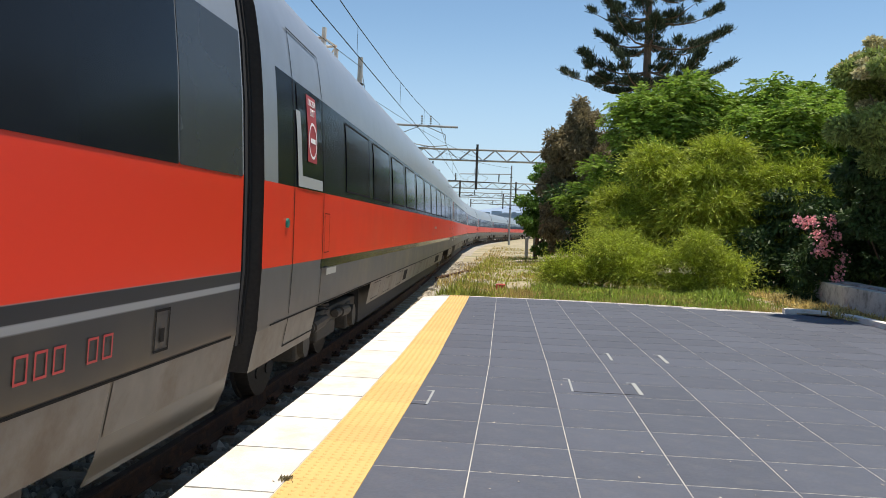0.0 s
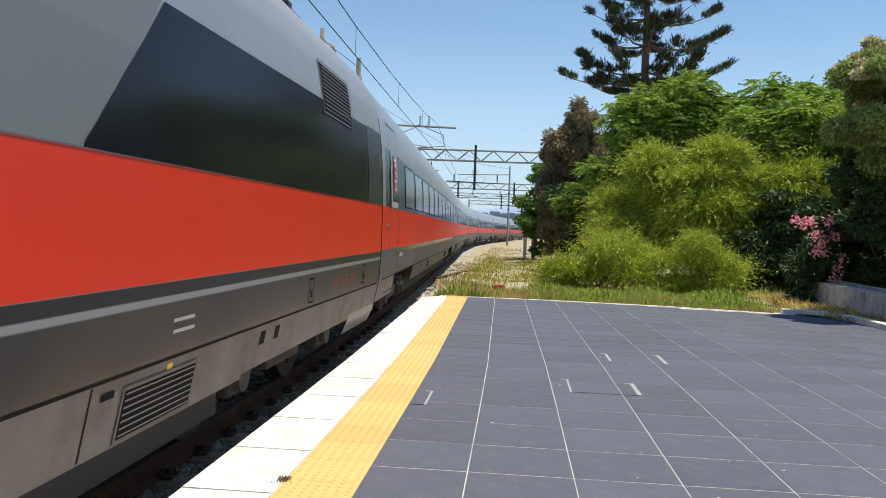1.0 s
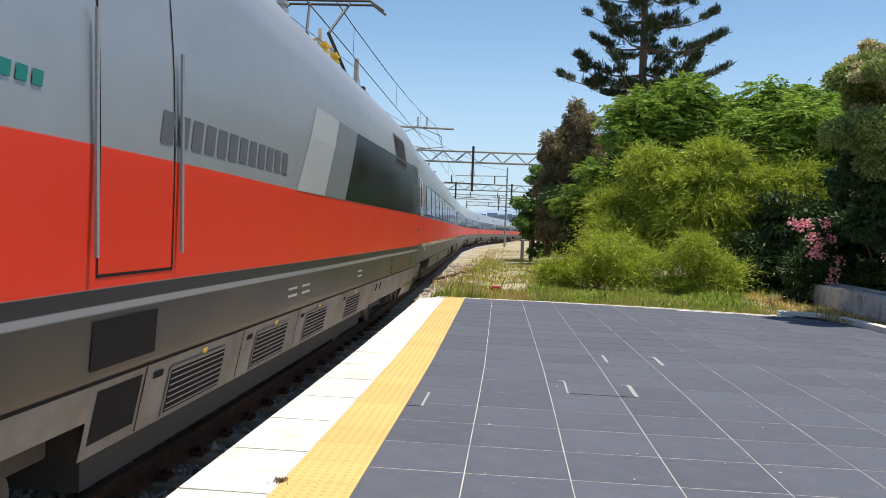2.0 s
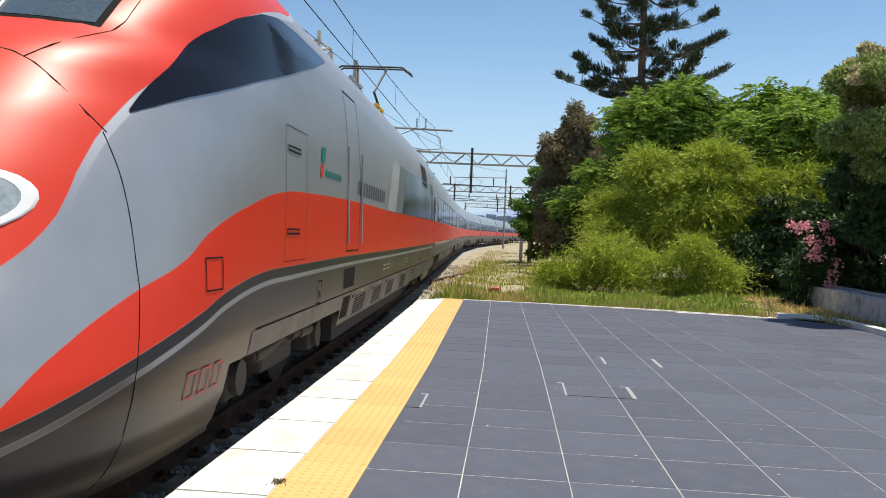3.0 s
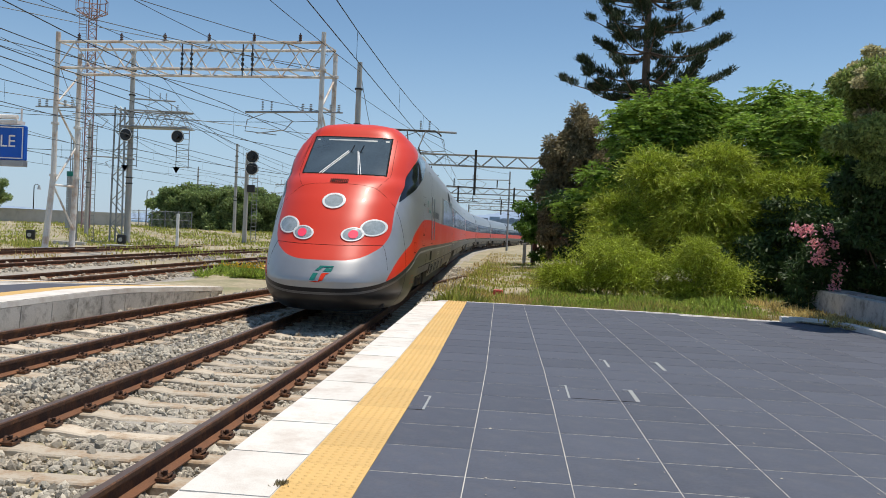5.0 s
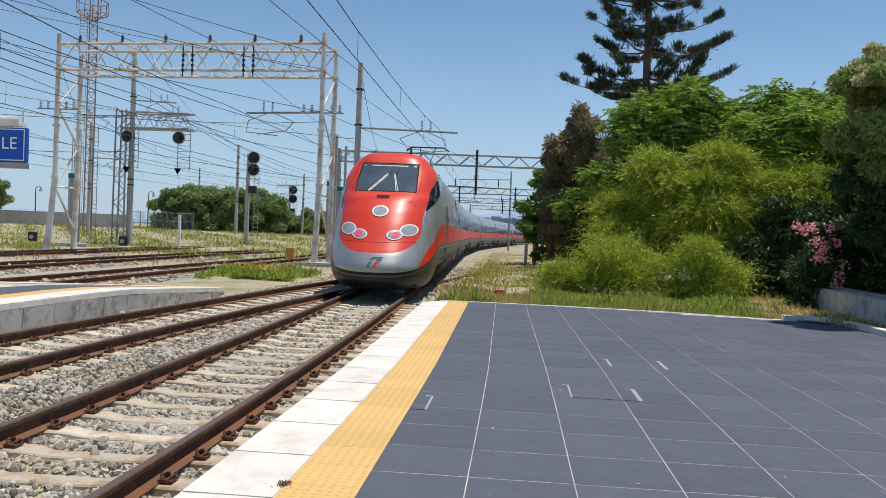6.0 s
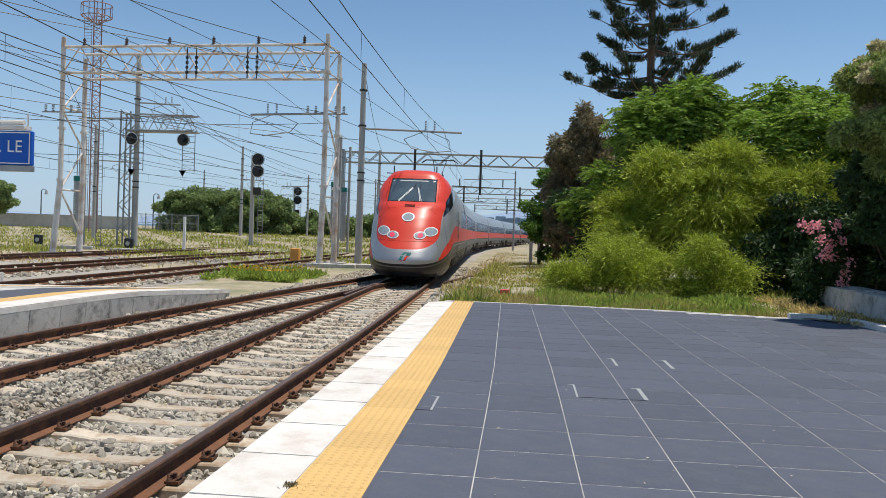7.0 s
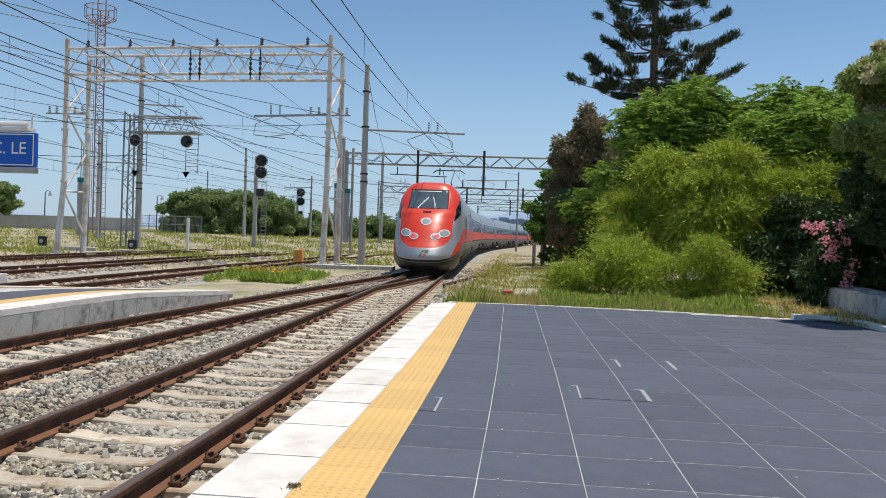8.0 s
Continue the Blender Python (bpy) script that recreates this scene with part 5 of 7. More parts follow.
def tiered_pine(base, height, seed):
    """A tall conifer with level tiers of branches that carry tufts on their upper side."""
    rng = np.random.RandomState(seed)
    ob = empty("pine_tree", label="tall dark pine with layered level branches", category="tree")
    bx, by, bz = base
    bm = bmesh.new()
    tube(bm, base, (bx - 0.15, by, bz + height), 0.36, 0.10, seg=10)
    tiers = [(8.9, 2.4, 5), (10.6, 5.4, 7), (11.3, 5.6, 5), (12.9, 4.5, 7), (14.4, 4.1, 7), (15.9, 3.8, 7), (17.0, 3.4, 6), (18.0, 3.0, 8), (19.4, 2.3, 7), (20.8, 1.5, 6)]
    cs, ds = [], []
    for z, reach, n in tiers:
        for k in range(n):
            a = 2 * math.pi * (k + rng.uniform(-0.25, 0.25)) / n + z
            ln = reach * rng.uniform(0.65, 1.08)
            rise = rng.uniform(0.0, 0.11)
            way = np.array([math.cos(a), math.sin(a), 0.0])
            pts = []
            for t in np.linspace(0, 1, 6):
                pts.append(np.array([bx, by, bz + z + rng.uniform(-0.05, 0.05)]) + way * ln * t + np.array([0, 0, ln * (0.10 * t * t + rise * t - 0.12 * math.sin(math.pi * t))]))
            for i in range(5):
                tube(bm, pts[i], pts[i + 1], 0.075 * (1 - 0.17 * i), 0.075 * (1 - 0.17 * (i + 1)), seg=5, caps=False)
            m = int(17 * ln)
            spots = 0.3 + 0.7 * rng.rand(max(3, int(ln * 1.9))) ** 0.75
            t = np.clip(spots[rng.randint(0, len(spots), m)] + 0.035 * rng.randn(m), 0.2, 1.0)
            side = np.array([-way[1], way[0], 0])
            spread = (np.round(rng.rand(m) * 3) / 3 - 0.5) * 1.0 * (0.35 + 0.65 * np.sin(np.pi * np.clip(t, 0, 1))) + 0.06 * rng.randn(m)
            tt = np.clip(t * 5, 0, 4.999)
            i0 = tt.astype(int)
            P = np.array(pts)
            c = P[i0] + (P[i0 + 1] - P[i0]) * (tt - i0)[:, None] + side * spread[:, None] + np.array([0, 0, 0.06]) * np.ones((m, 1))
            for _ in range(15):
                e = c + rng.randn(m, 3) * np.array([0.08, 0.08, 0.07])
                cs.append(e)
                ds.append(rng.randn(m, 3) * 0.5 + way * 0.4 + np.array([0, 0, 1.0]))
    part("trunk", bm, M_bark, ob)
    v, f = leaves(np.concatenate(cs), np.concatenate(ds), 0.36, 0.045, rng, 0.1)
    fast_mesh("crown", v, f, M_needle, ob)
    return ob


tiered_pine((7.1, 49.0, -0.3), 22.5, 5)
broad_tree("dry_tree", "bushy tree with dry brownish grey foliage", "tree", (2.9, 42.5, -0.3),
           [(2.75, 42.5, 4.2, 1.45, 1.2, 2.9), (3.0, 42.6, 6.2, 1.25, 1.0, 2.0), (2.4, 42.4, 2.2, 1.4, 1.2, 1.9), (3.8, 42.8, 4.8, 1.2, 1.0, 2.3), (3.9, 43.0, 1.9, 1.3, 1.1, 1.8), (4.2, 42.5, 5.6, 0.8, 0.9, 1.3), (1.9, 42.4, 5.9, 0.8, 0.9, 1.3), (1.8, 42.3, 3.6, 0.8, 0.8, 1.5)],
           62000, 0.24, 0.08, M_dry, 11, flat=(0.8, 1.5), clump=0.3, per=11, droop=0.6)
broad_tree("small_tree", "small leafy green tree by the line", "tree", (0.9, 46.5, -0.3),
           [(1.25, 46.4, 3.6, 1.3, 1.3, 1.6), (1.7, 46.6, 4.3, 1.2, 1.2, 1.2), (1.2, 46.0, 2.3, 1.1, 1.1, 1.2), (1.9, 46.2, 1.6, 1.2, 1.2, 1.5)], 15000, 0.22, 0.1, M_leaf, 12, clump=0.4, per=7)
compound_tree("leafy_tree", "green tree with long feathered compound leaves", (6.4, 34.0, -0.3),
              [(5.0, 33.0, 6.6, 0.95, 1.0, 0.6), (6.6, 33.2, 6.7, 1.0, 1.0, 0.6), (7.8, 33.4, 6.5, 0.8, 0.9, 0.5), (4.7, 33.0, 5.9, 0.9, 0.9, 0.6), (6.0, 33.4, 5.9, 1.0, 1.0, 0.6), (7.4, 33.6, 5.8, 0.9, 1.0, 0.7)],
              2700, M_leaf_light, 13, frond=0.8, leaflet=0.21, per=4.2, clump=0.42)
compound_tree("leafy_tree", "slender green tree with open compound leaves", (9.6, 33.0, -0.3),
              [(9.5, 32.4, 7.0, 0.65, 0.7, 0.4), (10.4, 32.4, 6.4, 0.8, 0.8, 0.4), (8.8, 32.6, 6.5, 0.6, 0.7, 0.4), (11.4, 32.6, 6.8, 0.8, 0.8, 0.6), (10.2, 33.0, 5.8, 1.0, 1.0, 0.6)],
              1500, M_leaf_light, 25, frond=0.75, leaflet=0.2, per=4.2, clump=0.38)
compound_tree("leafy_tree", "green tree with drooping compound leaves over the oleander", (10.0, 29.8, -0.3),
              [(8.7, 29.3, 5.5, 0.9, 0.8, 0.5), (9.9, 29.4, 5.8, 1.0, 0.9, 0.6), (11.2, 29.2, 5.7, 1.0, 1.0, 0.6), (9.2, 29.2, 4.5, 0.9, 0.8, 0.5), (10.5, 29.4, 4.5, 1.0, 0.9, 0.6), (11.6, 29.2, 4.2, 0.9, 0.8, 0.7)],
              2300, M_leaf_light, 14, frond=0.78, leaflet=0.19, per=4.6, clump=0.38)
compound_tree("leafy_tree", "young green tree with feathered leaves among the bushes", (3.6, 33.0, -0.3),
              [(3.4, 32.4, 3.6, 0.9, 0.8, 0.8), (4.6, 32.2, 4.6, 0.9, 0.8, 0.8), (2.6, 32.8, 2.9, 0.8, 0.8, 0.7), (4.2, 32.0, 2.6, 1.0, 0.8, 0.8)], 2000, M_leaf_light, 24, frond=0.6, leaflet=0.15, per=5, clump=0.36)
feather_bush("tamarisk", "large yellow green tamarisk with fine feathery sprays", "bush", (6.9, 29.0, -0.3),
             [(6.85, 28.3, 4.35, 0.75, 0.7, 0.65), (6.2, 28.1, 3.3, 1.15, 0.9, 0.6), (7.5, 28.2, 3.0, 0.9, 0.8, 0.6), (8.35, 28.4, 3.2, 0.7, 0.7, 0.6), (5.9, 27.8, 1.9, 0.95, 0.8, 0.6), (7.7, 28.0, 1.8, 0.8, 0.7, 0.5), (8.9, 27.7, 2.5, 0.8, 0.6, 0.5), (9.2, 27.8, 3.5, 0.7, 0.6, 0.5), (10.1, 27.7, 2.9, 0.7, 0.6, 0.6),
              (6.7, 27.9, 2.5, 0.9, 0.8, 0.5), (6.9, 27.6, 1.1, 0.8, 0.7, 0.5)],
             12500, M_feather, 15, spray=0.62, blade=0.19, per=2.6, clump=0.4)
feather_bush("tamarisk", "yellow green tamarisk with drooping sprays", "bush", (4.4, 29.6, -0.3),
             [(4.5, 29.0, 3.75, 0.85, 0.8, 0.6), (5.1, 28.8, 2.6, 0.9, 0.8, 0.55), (3.5, 29.4, 2.1, 0.8, 0.7, 0.6), (4.3, 29.0, 1.5, 0.9, 0.8, 0.55)], 5600, M_feather, 16, spray=0.6, blade=0.19, per=2.6, clump=0.38)
feather_bush("low_bush", "low bright green feathery bush in the grass", "bush", (2.4, 24.4, -0.3),
             [(2.4, 24.3, 0.75, 0.8, 0.8, 0.6), (3.1, 24.2, 0.7, 0.7, 0.8, 0.6), (1.6, 24.5, 0.3, 0.7, 0.7, 0.45), (2.7, 23.8, 0.15, 1.2, 0.7, 0.4), (3.7, 24.0, 0.45, 0.5, 0.5, 0.35), (1.2, 24.2, 0.05, 0.5, 0.5, 0.3)], 6200, M_feather, 17, spray=0.5, blade=0.12, trunk=0.03, per=4.5, clump=0.27)
feather_bush("low_bush", "rounded light green feathery bush", "bush", (4.9, 23.6, -0.3),
             [(5.1, 23.5, 0.95, 0.6, 0.6, 0.55), (5.7, 23.6, 0.4, 0.6, 0.6, 0.5), (4.5, 23.4, 0.25, 0.6, 0.6, 0.45)], 3300, M_feather, 18, spray=0.48, blade=0.12, trunk=0.03, per=5, clump=0.25)
# Backing for the gaps between bushes: their shade put into dark leaves
broad_tree("hedge_tree", "leafy undergrowth behind the bushes, shade put into its dark colour", "bush", (9.5, 30.5, -0.3),
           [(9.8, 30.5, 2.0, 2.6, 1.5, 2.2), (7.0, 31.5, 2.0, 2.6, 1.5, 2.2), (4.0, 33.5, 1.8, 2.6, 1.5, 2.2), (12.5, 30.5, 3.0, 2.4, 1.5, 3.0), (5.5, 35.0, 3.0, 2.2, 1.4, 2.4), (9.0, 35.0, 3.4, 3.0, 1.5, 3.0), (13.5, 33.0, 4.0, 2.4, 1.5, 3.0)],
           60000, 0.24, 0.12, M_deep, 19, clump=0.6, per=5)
# Added to fill the low gaps; the deep shade is in its colour
broad_tree("undergrowth", "dark undergrowth added as backing, deep shade put into its colour", "bush", (8.2, 26.4, -0.3),
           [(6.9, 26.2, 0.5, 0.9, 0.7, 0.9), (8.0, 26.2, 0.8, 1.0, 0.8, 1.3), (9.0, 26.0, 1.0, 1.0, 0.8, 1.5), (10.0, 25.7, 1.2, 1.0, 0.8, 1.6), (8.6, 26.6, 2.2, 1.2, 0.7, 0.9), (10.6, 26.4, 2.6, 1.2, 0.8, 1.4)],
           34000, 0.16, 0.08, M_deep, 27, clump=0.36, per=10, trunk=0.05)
# Lower crown in shade: darkness put into the leaves; lobes also shade the wall
broad_tree("shade_shrub", "dense shrub behind the low wall, shade put into its dark leaves", "bush", (8.0, 18.9, -0.2),
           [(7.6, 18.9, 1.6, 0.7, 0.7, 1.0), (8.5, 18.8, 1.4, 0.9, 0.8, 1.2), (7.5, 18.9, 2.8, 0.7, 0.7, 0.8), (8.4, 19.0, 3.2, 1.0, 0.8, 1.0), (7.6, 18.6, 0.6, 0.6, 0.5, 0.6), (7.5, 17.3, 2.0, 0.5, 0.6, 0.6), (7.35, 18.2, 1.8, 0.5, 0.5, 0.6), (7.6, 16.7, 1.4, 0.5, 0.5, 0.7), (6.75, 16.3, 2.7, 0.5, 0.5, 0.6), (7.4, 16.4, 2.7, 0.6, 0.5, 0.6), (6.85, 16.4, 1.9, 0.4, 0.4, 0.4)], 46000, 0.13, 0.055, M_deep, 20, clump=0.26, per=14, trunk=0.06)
OLIVE = broad_tree("olive_tree", "tall grey green shrub tree with small leaves", "tree", (7.6, 16.0, -0.2),
           [(6.35, 15.6, 4.1, 0.75, 0.8, 0.95), (7.15, 15.8, 4.45, 0.95, 0.9, 1.0), (6.75, 15.7, 3.3, 0.85, 0.8, 0.7)],
           34000, 0.10, 0.045, M_olive, 21, flat=(0.4, 0.8), clump=0.25, per=13, droop=0.1, trunk=0.1)


rng_b = np.random.RandomState(77)
pb, ub, _ = lumps(rng_b, sub_lobes(rng_b, [(6.3, 15.6, 4.25, 0.75, 0.8, 0.75), (7.1, 15.8, 4.65, 0.95, 0.9, 0.8)], 22, 0.13), 12000, 0.5)
vb, fb = leaves(pb, ub + rng_b.randn(12000, 3) * 0.5, 0.08, 0.05, rng_b)
fast_mesh("blossom", vb, fb, M_cream, OLIVE, "stuff")


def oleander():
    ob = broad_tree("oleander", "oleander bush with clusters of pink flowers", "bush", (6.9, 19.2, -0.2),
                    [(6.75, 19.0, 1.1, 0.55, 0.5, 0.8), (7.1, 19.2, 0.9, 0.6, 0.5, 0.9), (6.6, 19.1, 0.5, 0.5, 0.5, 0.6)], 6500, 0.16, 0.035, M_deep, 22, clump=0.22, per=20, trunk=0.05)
    rng = np.random.RandomState(7)
    for x, z in ((6.45, 1.75), (6.55, 1.5), (6.7, 1.35), (6.85, 1.8), (6.6, 1.15), (6.95, 1.45), (6.8, 1.1), (7.05, 0.75), (7.1, 1.0), (6.3, 1.72), (6.15, 1.78), (7.0, 0.5)):
        n = 46
        c = np.array([x - 0.12, 18.45, z + 0.05]) + rng.randn(n, 3) * 0.062
        v, f = leaves(c, rng.randn(n, 3) + np.array([0, -0.5, 0.3]), 0.065, 0.06, rng)
        fast_mesh("blossom", v, f, M_pink, ob, "stuff")
    cs = [np.array([x, 37.5, z]) + rng.randn(90, 3) * 0.14 for x, z in ((3.2, 1.5), (3.5, 1.9), (3.0, 1.1), (3.4, 1.2))]
    v, f = leaves(np.concatenate(cs), rng.randn(360, 3), 0.1, 0.08, rng)
    far = broad_tree("oleander", "distant oleander with pink flowers", "bush", (3.3, 38.0, -0.3), [(3.3, 38.0, 0.9, 0.7, 0.6, 1.1)], 3000, 0.16, 0.04, M_deep, 23, clump=0.3, per=9, trunk=0.04)
    fast_mesh("blossom", v, f, M_pink, far, "stuff")


oleander()


def grass(name, label, n, region, height, width, material, seed, lean=0.35):
    rng = np.random.RandomState(seed)
    c = region(rng, n)
    d = rng.randn(n, 3) * lean + np.array([0, 0, 1.0])
    tuft = 0.85 + 0.22 * np.sin(c[:, 0] * 2.7 + 1.1 * np.sin(c[:, 1] * 1.9)) + 0.15 * np.sin(c[:, 0] * 6.3 + c[:, 1] * 4.1)
    v, f = leaves(c, d, height * tuft * rng.lognormal(-0.1, 0.2, n), width, rng, 0.05)
    return tagged(fast_mesh(name, v, f, material, kind="stuff"), label, "grass")


def patchy(rng, n, x0, x1, y0, y1, z, scale=0.35, cut=0.0, power=1.5):
    """Scattered points, thicker in some patches than in others, and nearer the camera."""
    k = n * 3
    x, y = x0 + (x1 - x0) * rng.rand(k), y0 + (y1 - y0) * rng.rand(k) ** power
    g = np.sin(x * scale * 2.3 + 1.3) * np.sin(y * scale * 1.7) + np.sin(x * scale * 5.1 + y * scale * 3.3) * 0.5 + rng.randn(k) * 0.5
    keep = np.argsort(-(g > cut).astype(float) - 0.001 * rng.rand(k))[:n]
    return np.stack([x[keep], y[keep], z + yard_rise(x[keep], y[keep])], 1)


grass("grass", "green weeds and grass at the platform end", 30000, lambda r, n: patchy(r, n, 0.6, 9.0, 16.75, 30, -0.28, 0.5, -0.2), 0.24, 0.014, M_grass, 31, 0.5)
grass("grass", "green weeds along the stony verge", 9000, lambda r, n: patchy(r, n, -1.8, 1.5, 17.0, 48, -0.3, 0.9, 0.3), 0.22, 0.025, M_grass, 32)
grass("dry_grass", "straw coloured dry grass along the platform's end", 17000, lambda r, n: patchy(r, n, -0.3, 7.5, 16.72, 20.0, -0.28, 0.8, -0.1, 2.6), 0.27, 0.011, M_straw, 33, 0.5)
grass("weeds", "broad leafed green weeds before the bushes", 20000, lambda r, n: patchy(r, n, 0.4, 6.9, 17.4, 23.5, -0.20, 0.9, 0.0, 1.4), 0.16, 0.045, M_weed, 46, 1.3)
grass("dry_grass", "dry grass on the verge of the line", 8000, lambda r, n: patchy(r, n, -2.4, 3.5, 20.0, 75, -0.3, 0.4, 0.3), 0.2, 0.025, M_straw, 34)
grass("weeds", "green weeds between the far tracks", 40000, lambda r, n: patchy(r, n, -70, -7.5, 42, 120, -0.5, 0.25, 0.2, 1.3), 0.28, 0.08, M_grass, 35)
grass("weeds", "dry weeds between the far tracks", 13000, lambda r, n: patchy(r, n, -70, -7.5, 32, 120, -0.5, 0.3, 0.1, 1.3), 0.24, 0.06, M_straw, 36)
grass("weeds", "clump of green weeds with yellow flowers by the ballast", 4200, lambda r, n: patchy(r, n, -10.8, -7.6, 26.5, 31.5, -0.42, 0.8, -0.4), 0.34, 0.055, M_weed, 37, 0.8)
grass("weeds", "green weeds at the corner of the platform", 1500, lambda r, n: patchy(r, n, -1.75, -0.6, 17.0, 20.0, -0.35, 0.8, -0.2), 0.34, 0.035, M_grass, 38)
grass("yellow_flowers", "small yellow flowers among the weeds", 500, lambda r, n: patchy(r, n, -10.6, -7.8, 26.5, 31.0, -0.08, 0.8, -0.4), 0.06, 0.06, M_yellow_sign, 39)
grass("weed_tuft", "small dry weed growing at the edge stones", 90, lambda r, n: np.stack([-1.19 + 0.02 * r.randn(n), 4.21 + 0.02 * r.randn(n), np.full(n, 0.0)], 1), 0.042, 0.010, M_dry, 40, 0.6)


# ---- lineside: gantries, masts, wires, signals ----
def lattice(bm, p, q, up, r=0.05, cell=1.2, chord=0.06):
    """A flat truss between p and q, up metres high: two chords, posts and diagonals."""
    p, q = Vector(p), Vector(q)
    u = Vector((0, 0, up))
    n = max(2, round((q - p).length / cell))
    tube(bm, p, q, chord, seg=8)
    tube(bm, p + u, q + u, chord, seg=8)
    for i in range(n):
        a, b = p.lerp(q, i / n), p.lerp(q, (i + 1) / n)
        if i % 2 == 0:
            tube(bm, a, b + u, r, seg=5)
        else:
            tube(bm, a + u, b, r, seg=5)
    return n


def near_gantry():
    ob = empty("signal_gantry", label="weathered white steel gantry with rust over the tracks", category="gantry")
    L0, L1, R0, R1 = (-24.3, 40.5), (-24.1, 42.3), (-9.93, 39.3), (-9.73, 41.1)
    g = GROUND
    for (x, y), top, lean in ((L0, 10.95, -0.35), (L1, 10.2, -0.1), (R0, 10.95, -0.1), (R1, 10.3, 0.0)):
        bm = bmesh.new()
        tube(bm, (x + lean, y, g), (x, y, 3.5), 0.16, 0.145, seg=12)
        tube(bm, (x, y, 3.5), (x, y, top), 0.135, 0.115, seg=12)
        for z in (3.5, 6.2, 9.1):
            tube(bm, (x, y, z - 0.06), (x, y, z + 0.06), 0.2, seg=12)
        part("leg", bm, M_galv, ob)
        one_box("footing", (x + lean - 0.5, x + lean + 0.5, y - 0.5, y + 0.5, g - 0.3, g + 0.18), M_concrete, ob, "concrete footing", 0.03)
    for (a, b) in ((L0, R0), (L1, R1)):
        bm = bmesh.new()
        lattice(bm, (a[0], a[1], 9.1), (b[0], b[1], 9.1), 1.35, 0.035, 0.95, 0.075)
        part("truss", bm, M_galv, ob)
    for k in range(9):
        t = k / 8
        a, b = Vector((*L0, 0)).lerp(Vector((*R0, 0)), t), Vector((*L1, 0)).lerp(Vector((*R1, 0)), t)
        for z in (9.1, 10.45):
            bm = bmesh.new()
            tube(bm, a + Vector((0, 0, z)), b + Vector((0, 0, z)), 0.04, seg=6)
            part("cross_tie", bm, M_galv, ob)
    for a, b in ((L0, L1), (R0, R1)):
        zs = [0.6, 3.0, 5.2, 7.2, 9.0]
        bars = [((*(a if i % 2 else b), z), (*(b if i % 2 else a), w)) for i, (z, w) in enumerate(zip(zs, zs[1:]))]
        for p, q in bars + [((*a, z), (*b, z)) for z in (7.3, 3.0)]:
            bm = bmesh.new()
            tube(bm, p, q, 0.055, seg=6)
            part("brace", bm, M_galv, ob)
    for t in (0.56, 0.595, 0.785, 0.82):
        x, y = L0[0] + (R0[0] - L0[0]) * t - 1.0, L0[1] + (R0[1] - L0[1]) * t
        bm = bmesh.new()
        for z in (9.0, 9.25, 9.5, 9.75):
            tube(bm, (x, y - 0.1, z), (x, y - 0.1, z + 0.12), 0.075, seg=8)
        tube(bm, (x, y - 0.1, 8.75), (x, y - 0.1, 10.3), 0.03, seg=6)
        part("hanger", bm, M_dark, ob, "dark insulator string on a hanger")
    for k in range(6):
        t = (k + 0.5) / 6
        x, y = L0[0] + (R0[0] - L0[0]) * t, L0[1] + (R0[1] - L0[1]) * t
        bm = bmesh.new()
        for j in range(3):
            tube(bm, (x, y, 10.52 + 0.11 * j), (x, y, 10.59 + 0.11 * j), 0.085, seg=8)
        tube(bm, (x, y, 10.4), (x, y, 10.9), 0.03, seg=6)
        part("pin_insulator", bm, M_insul, ob, "brown pin insulator")
    for (x, y), s in ((L0, -1), (R0, 1)):
        bm = bmesh.new()
        tube(bm, (x - 1.1, y, 7.05), (x + 1.1, y, 7.05), 0.04, seg=6)
        for o in (-0.9, -0.5, 0.5, 0.9):
            for k in range(4):
                tube(bm, (x + o, y, 7.1 + 0.09 * k), (x + o, y, 7.15 + 0.09 * k), 0.07, seg=8)
        part("insulator_bar", bm, M_steel, ob)
    return ob


GANTRY = near_gantry()


def cantilever(parent, x, y, z, reach, hang=True):
    """A tube arm over a track with its insulator, registration arm and hangers."""
    bm = bmesh.new()
    tube(bm, (x, y, z), (x + reach, y, z - 0.12), 0.055, seg=8)
    s = 1 if reach > 0 else -1
    if hang:
        m = x + reach * 0.62
        path_tube(bm, [(m - 1.0 * s, y, z - 0.5), (m - 0.6 * s, y, z - 0.95), (m + 0.8 * s, y, z - 1.15)], 0.025)
        path_tube(bm, [(m + 1.3 * s, y, z - 0.5), (m + 1.4 * s, y, z - 1.05), (m - 0.2 * s, y, z - 1.2)], 0.025)
        tube(bm, (m - 1.0 * s, y, z - 0.5), (m, y, z - 0.1), 0.02, seg=5)
        tube(bm, (m + 1.3 * s, y, z - 0.5), (m + 0.3 * s, y, z - 0.1), 0.02, seg=5)
        for o in (0.1, 0.55):
            for k in range(4):
                tube(bm, (m + o * s, y, z + 0.12 * k), (m + o * s, y, z + 0.07 + 0.12 * k), 0.05, seg=8)
    part("cantilever", bm, M_steel, parent)


def mast(x, y, top, label, arms=(), r=0.17, material=None, bands=True):
    ob = empty("catenary_mast", label=label, category="mast", group="catenary masts")
    bm = bmesh.new()
    tube(bm, (x, y, GROUND - 0.1), (x, y, top), r, r * 0.62, seg=14)
    part("pole", bm, material or M_mast, ob)
    if bands:
        for z in (3.9, 4.3, top - 1.4, top - 3.2):
            bm = bmesh.new()
            tube(bm, (x, y, z), (x, y, z + 0.08), r * 1.02, seg=14)
            part("band", bm, M_dark, ob)
    for z, reach in arms:
        cantilever(ob, x, y, z, reach)
    return ob


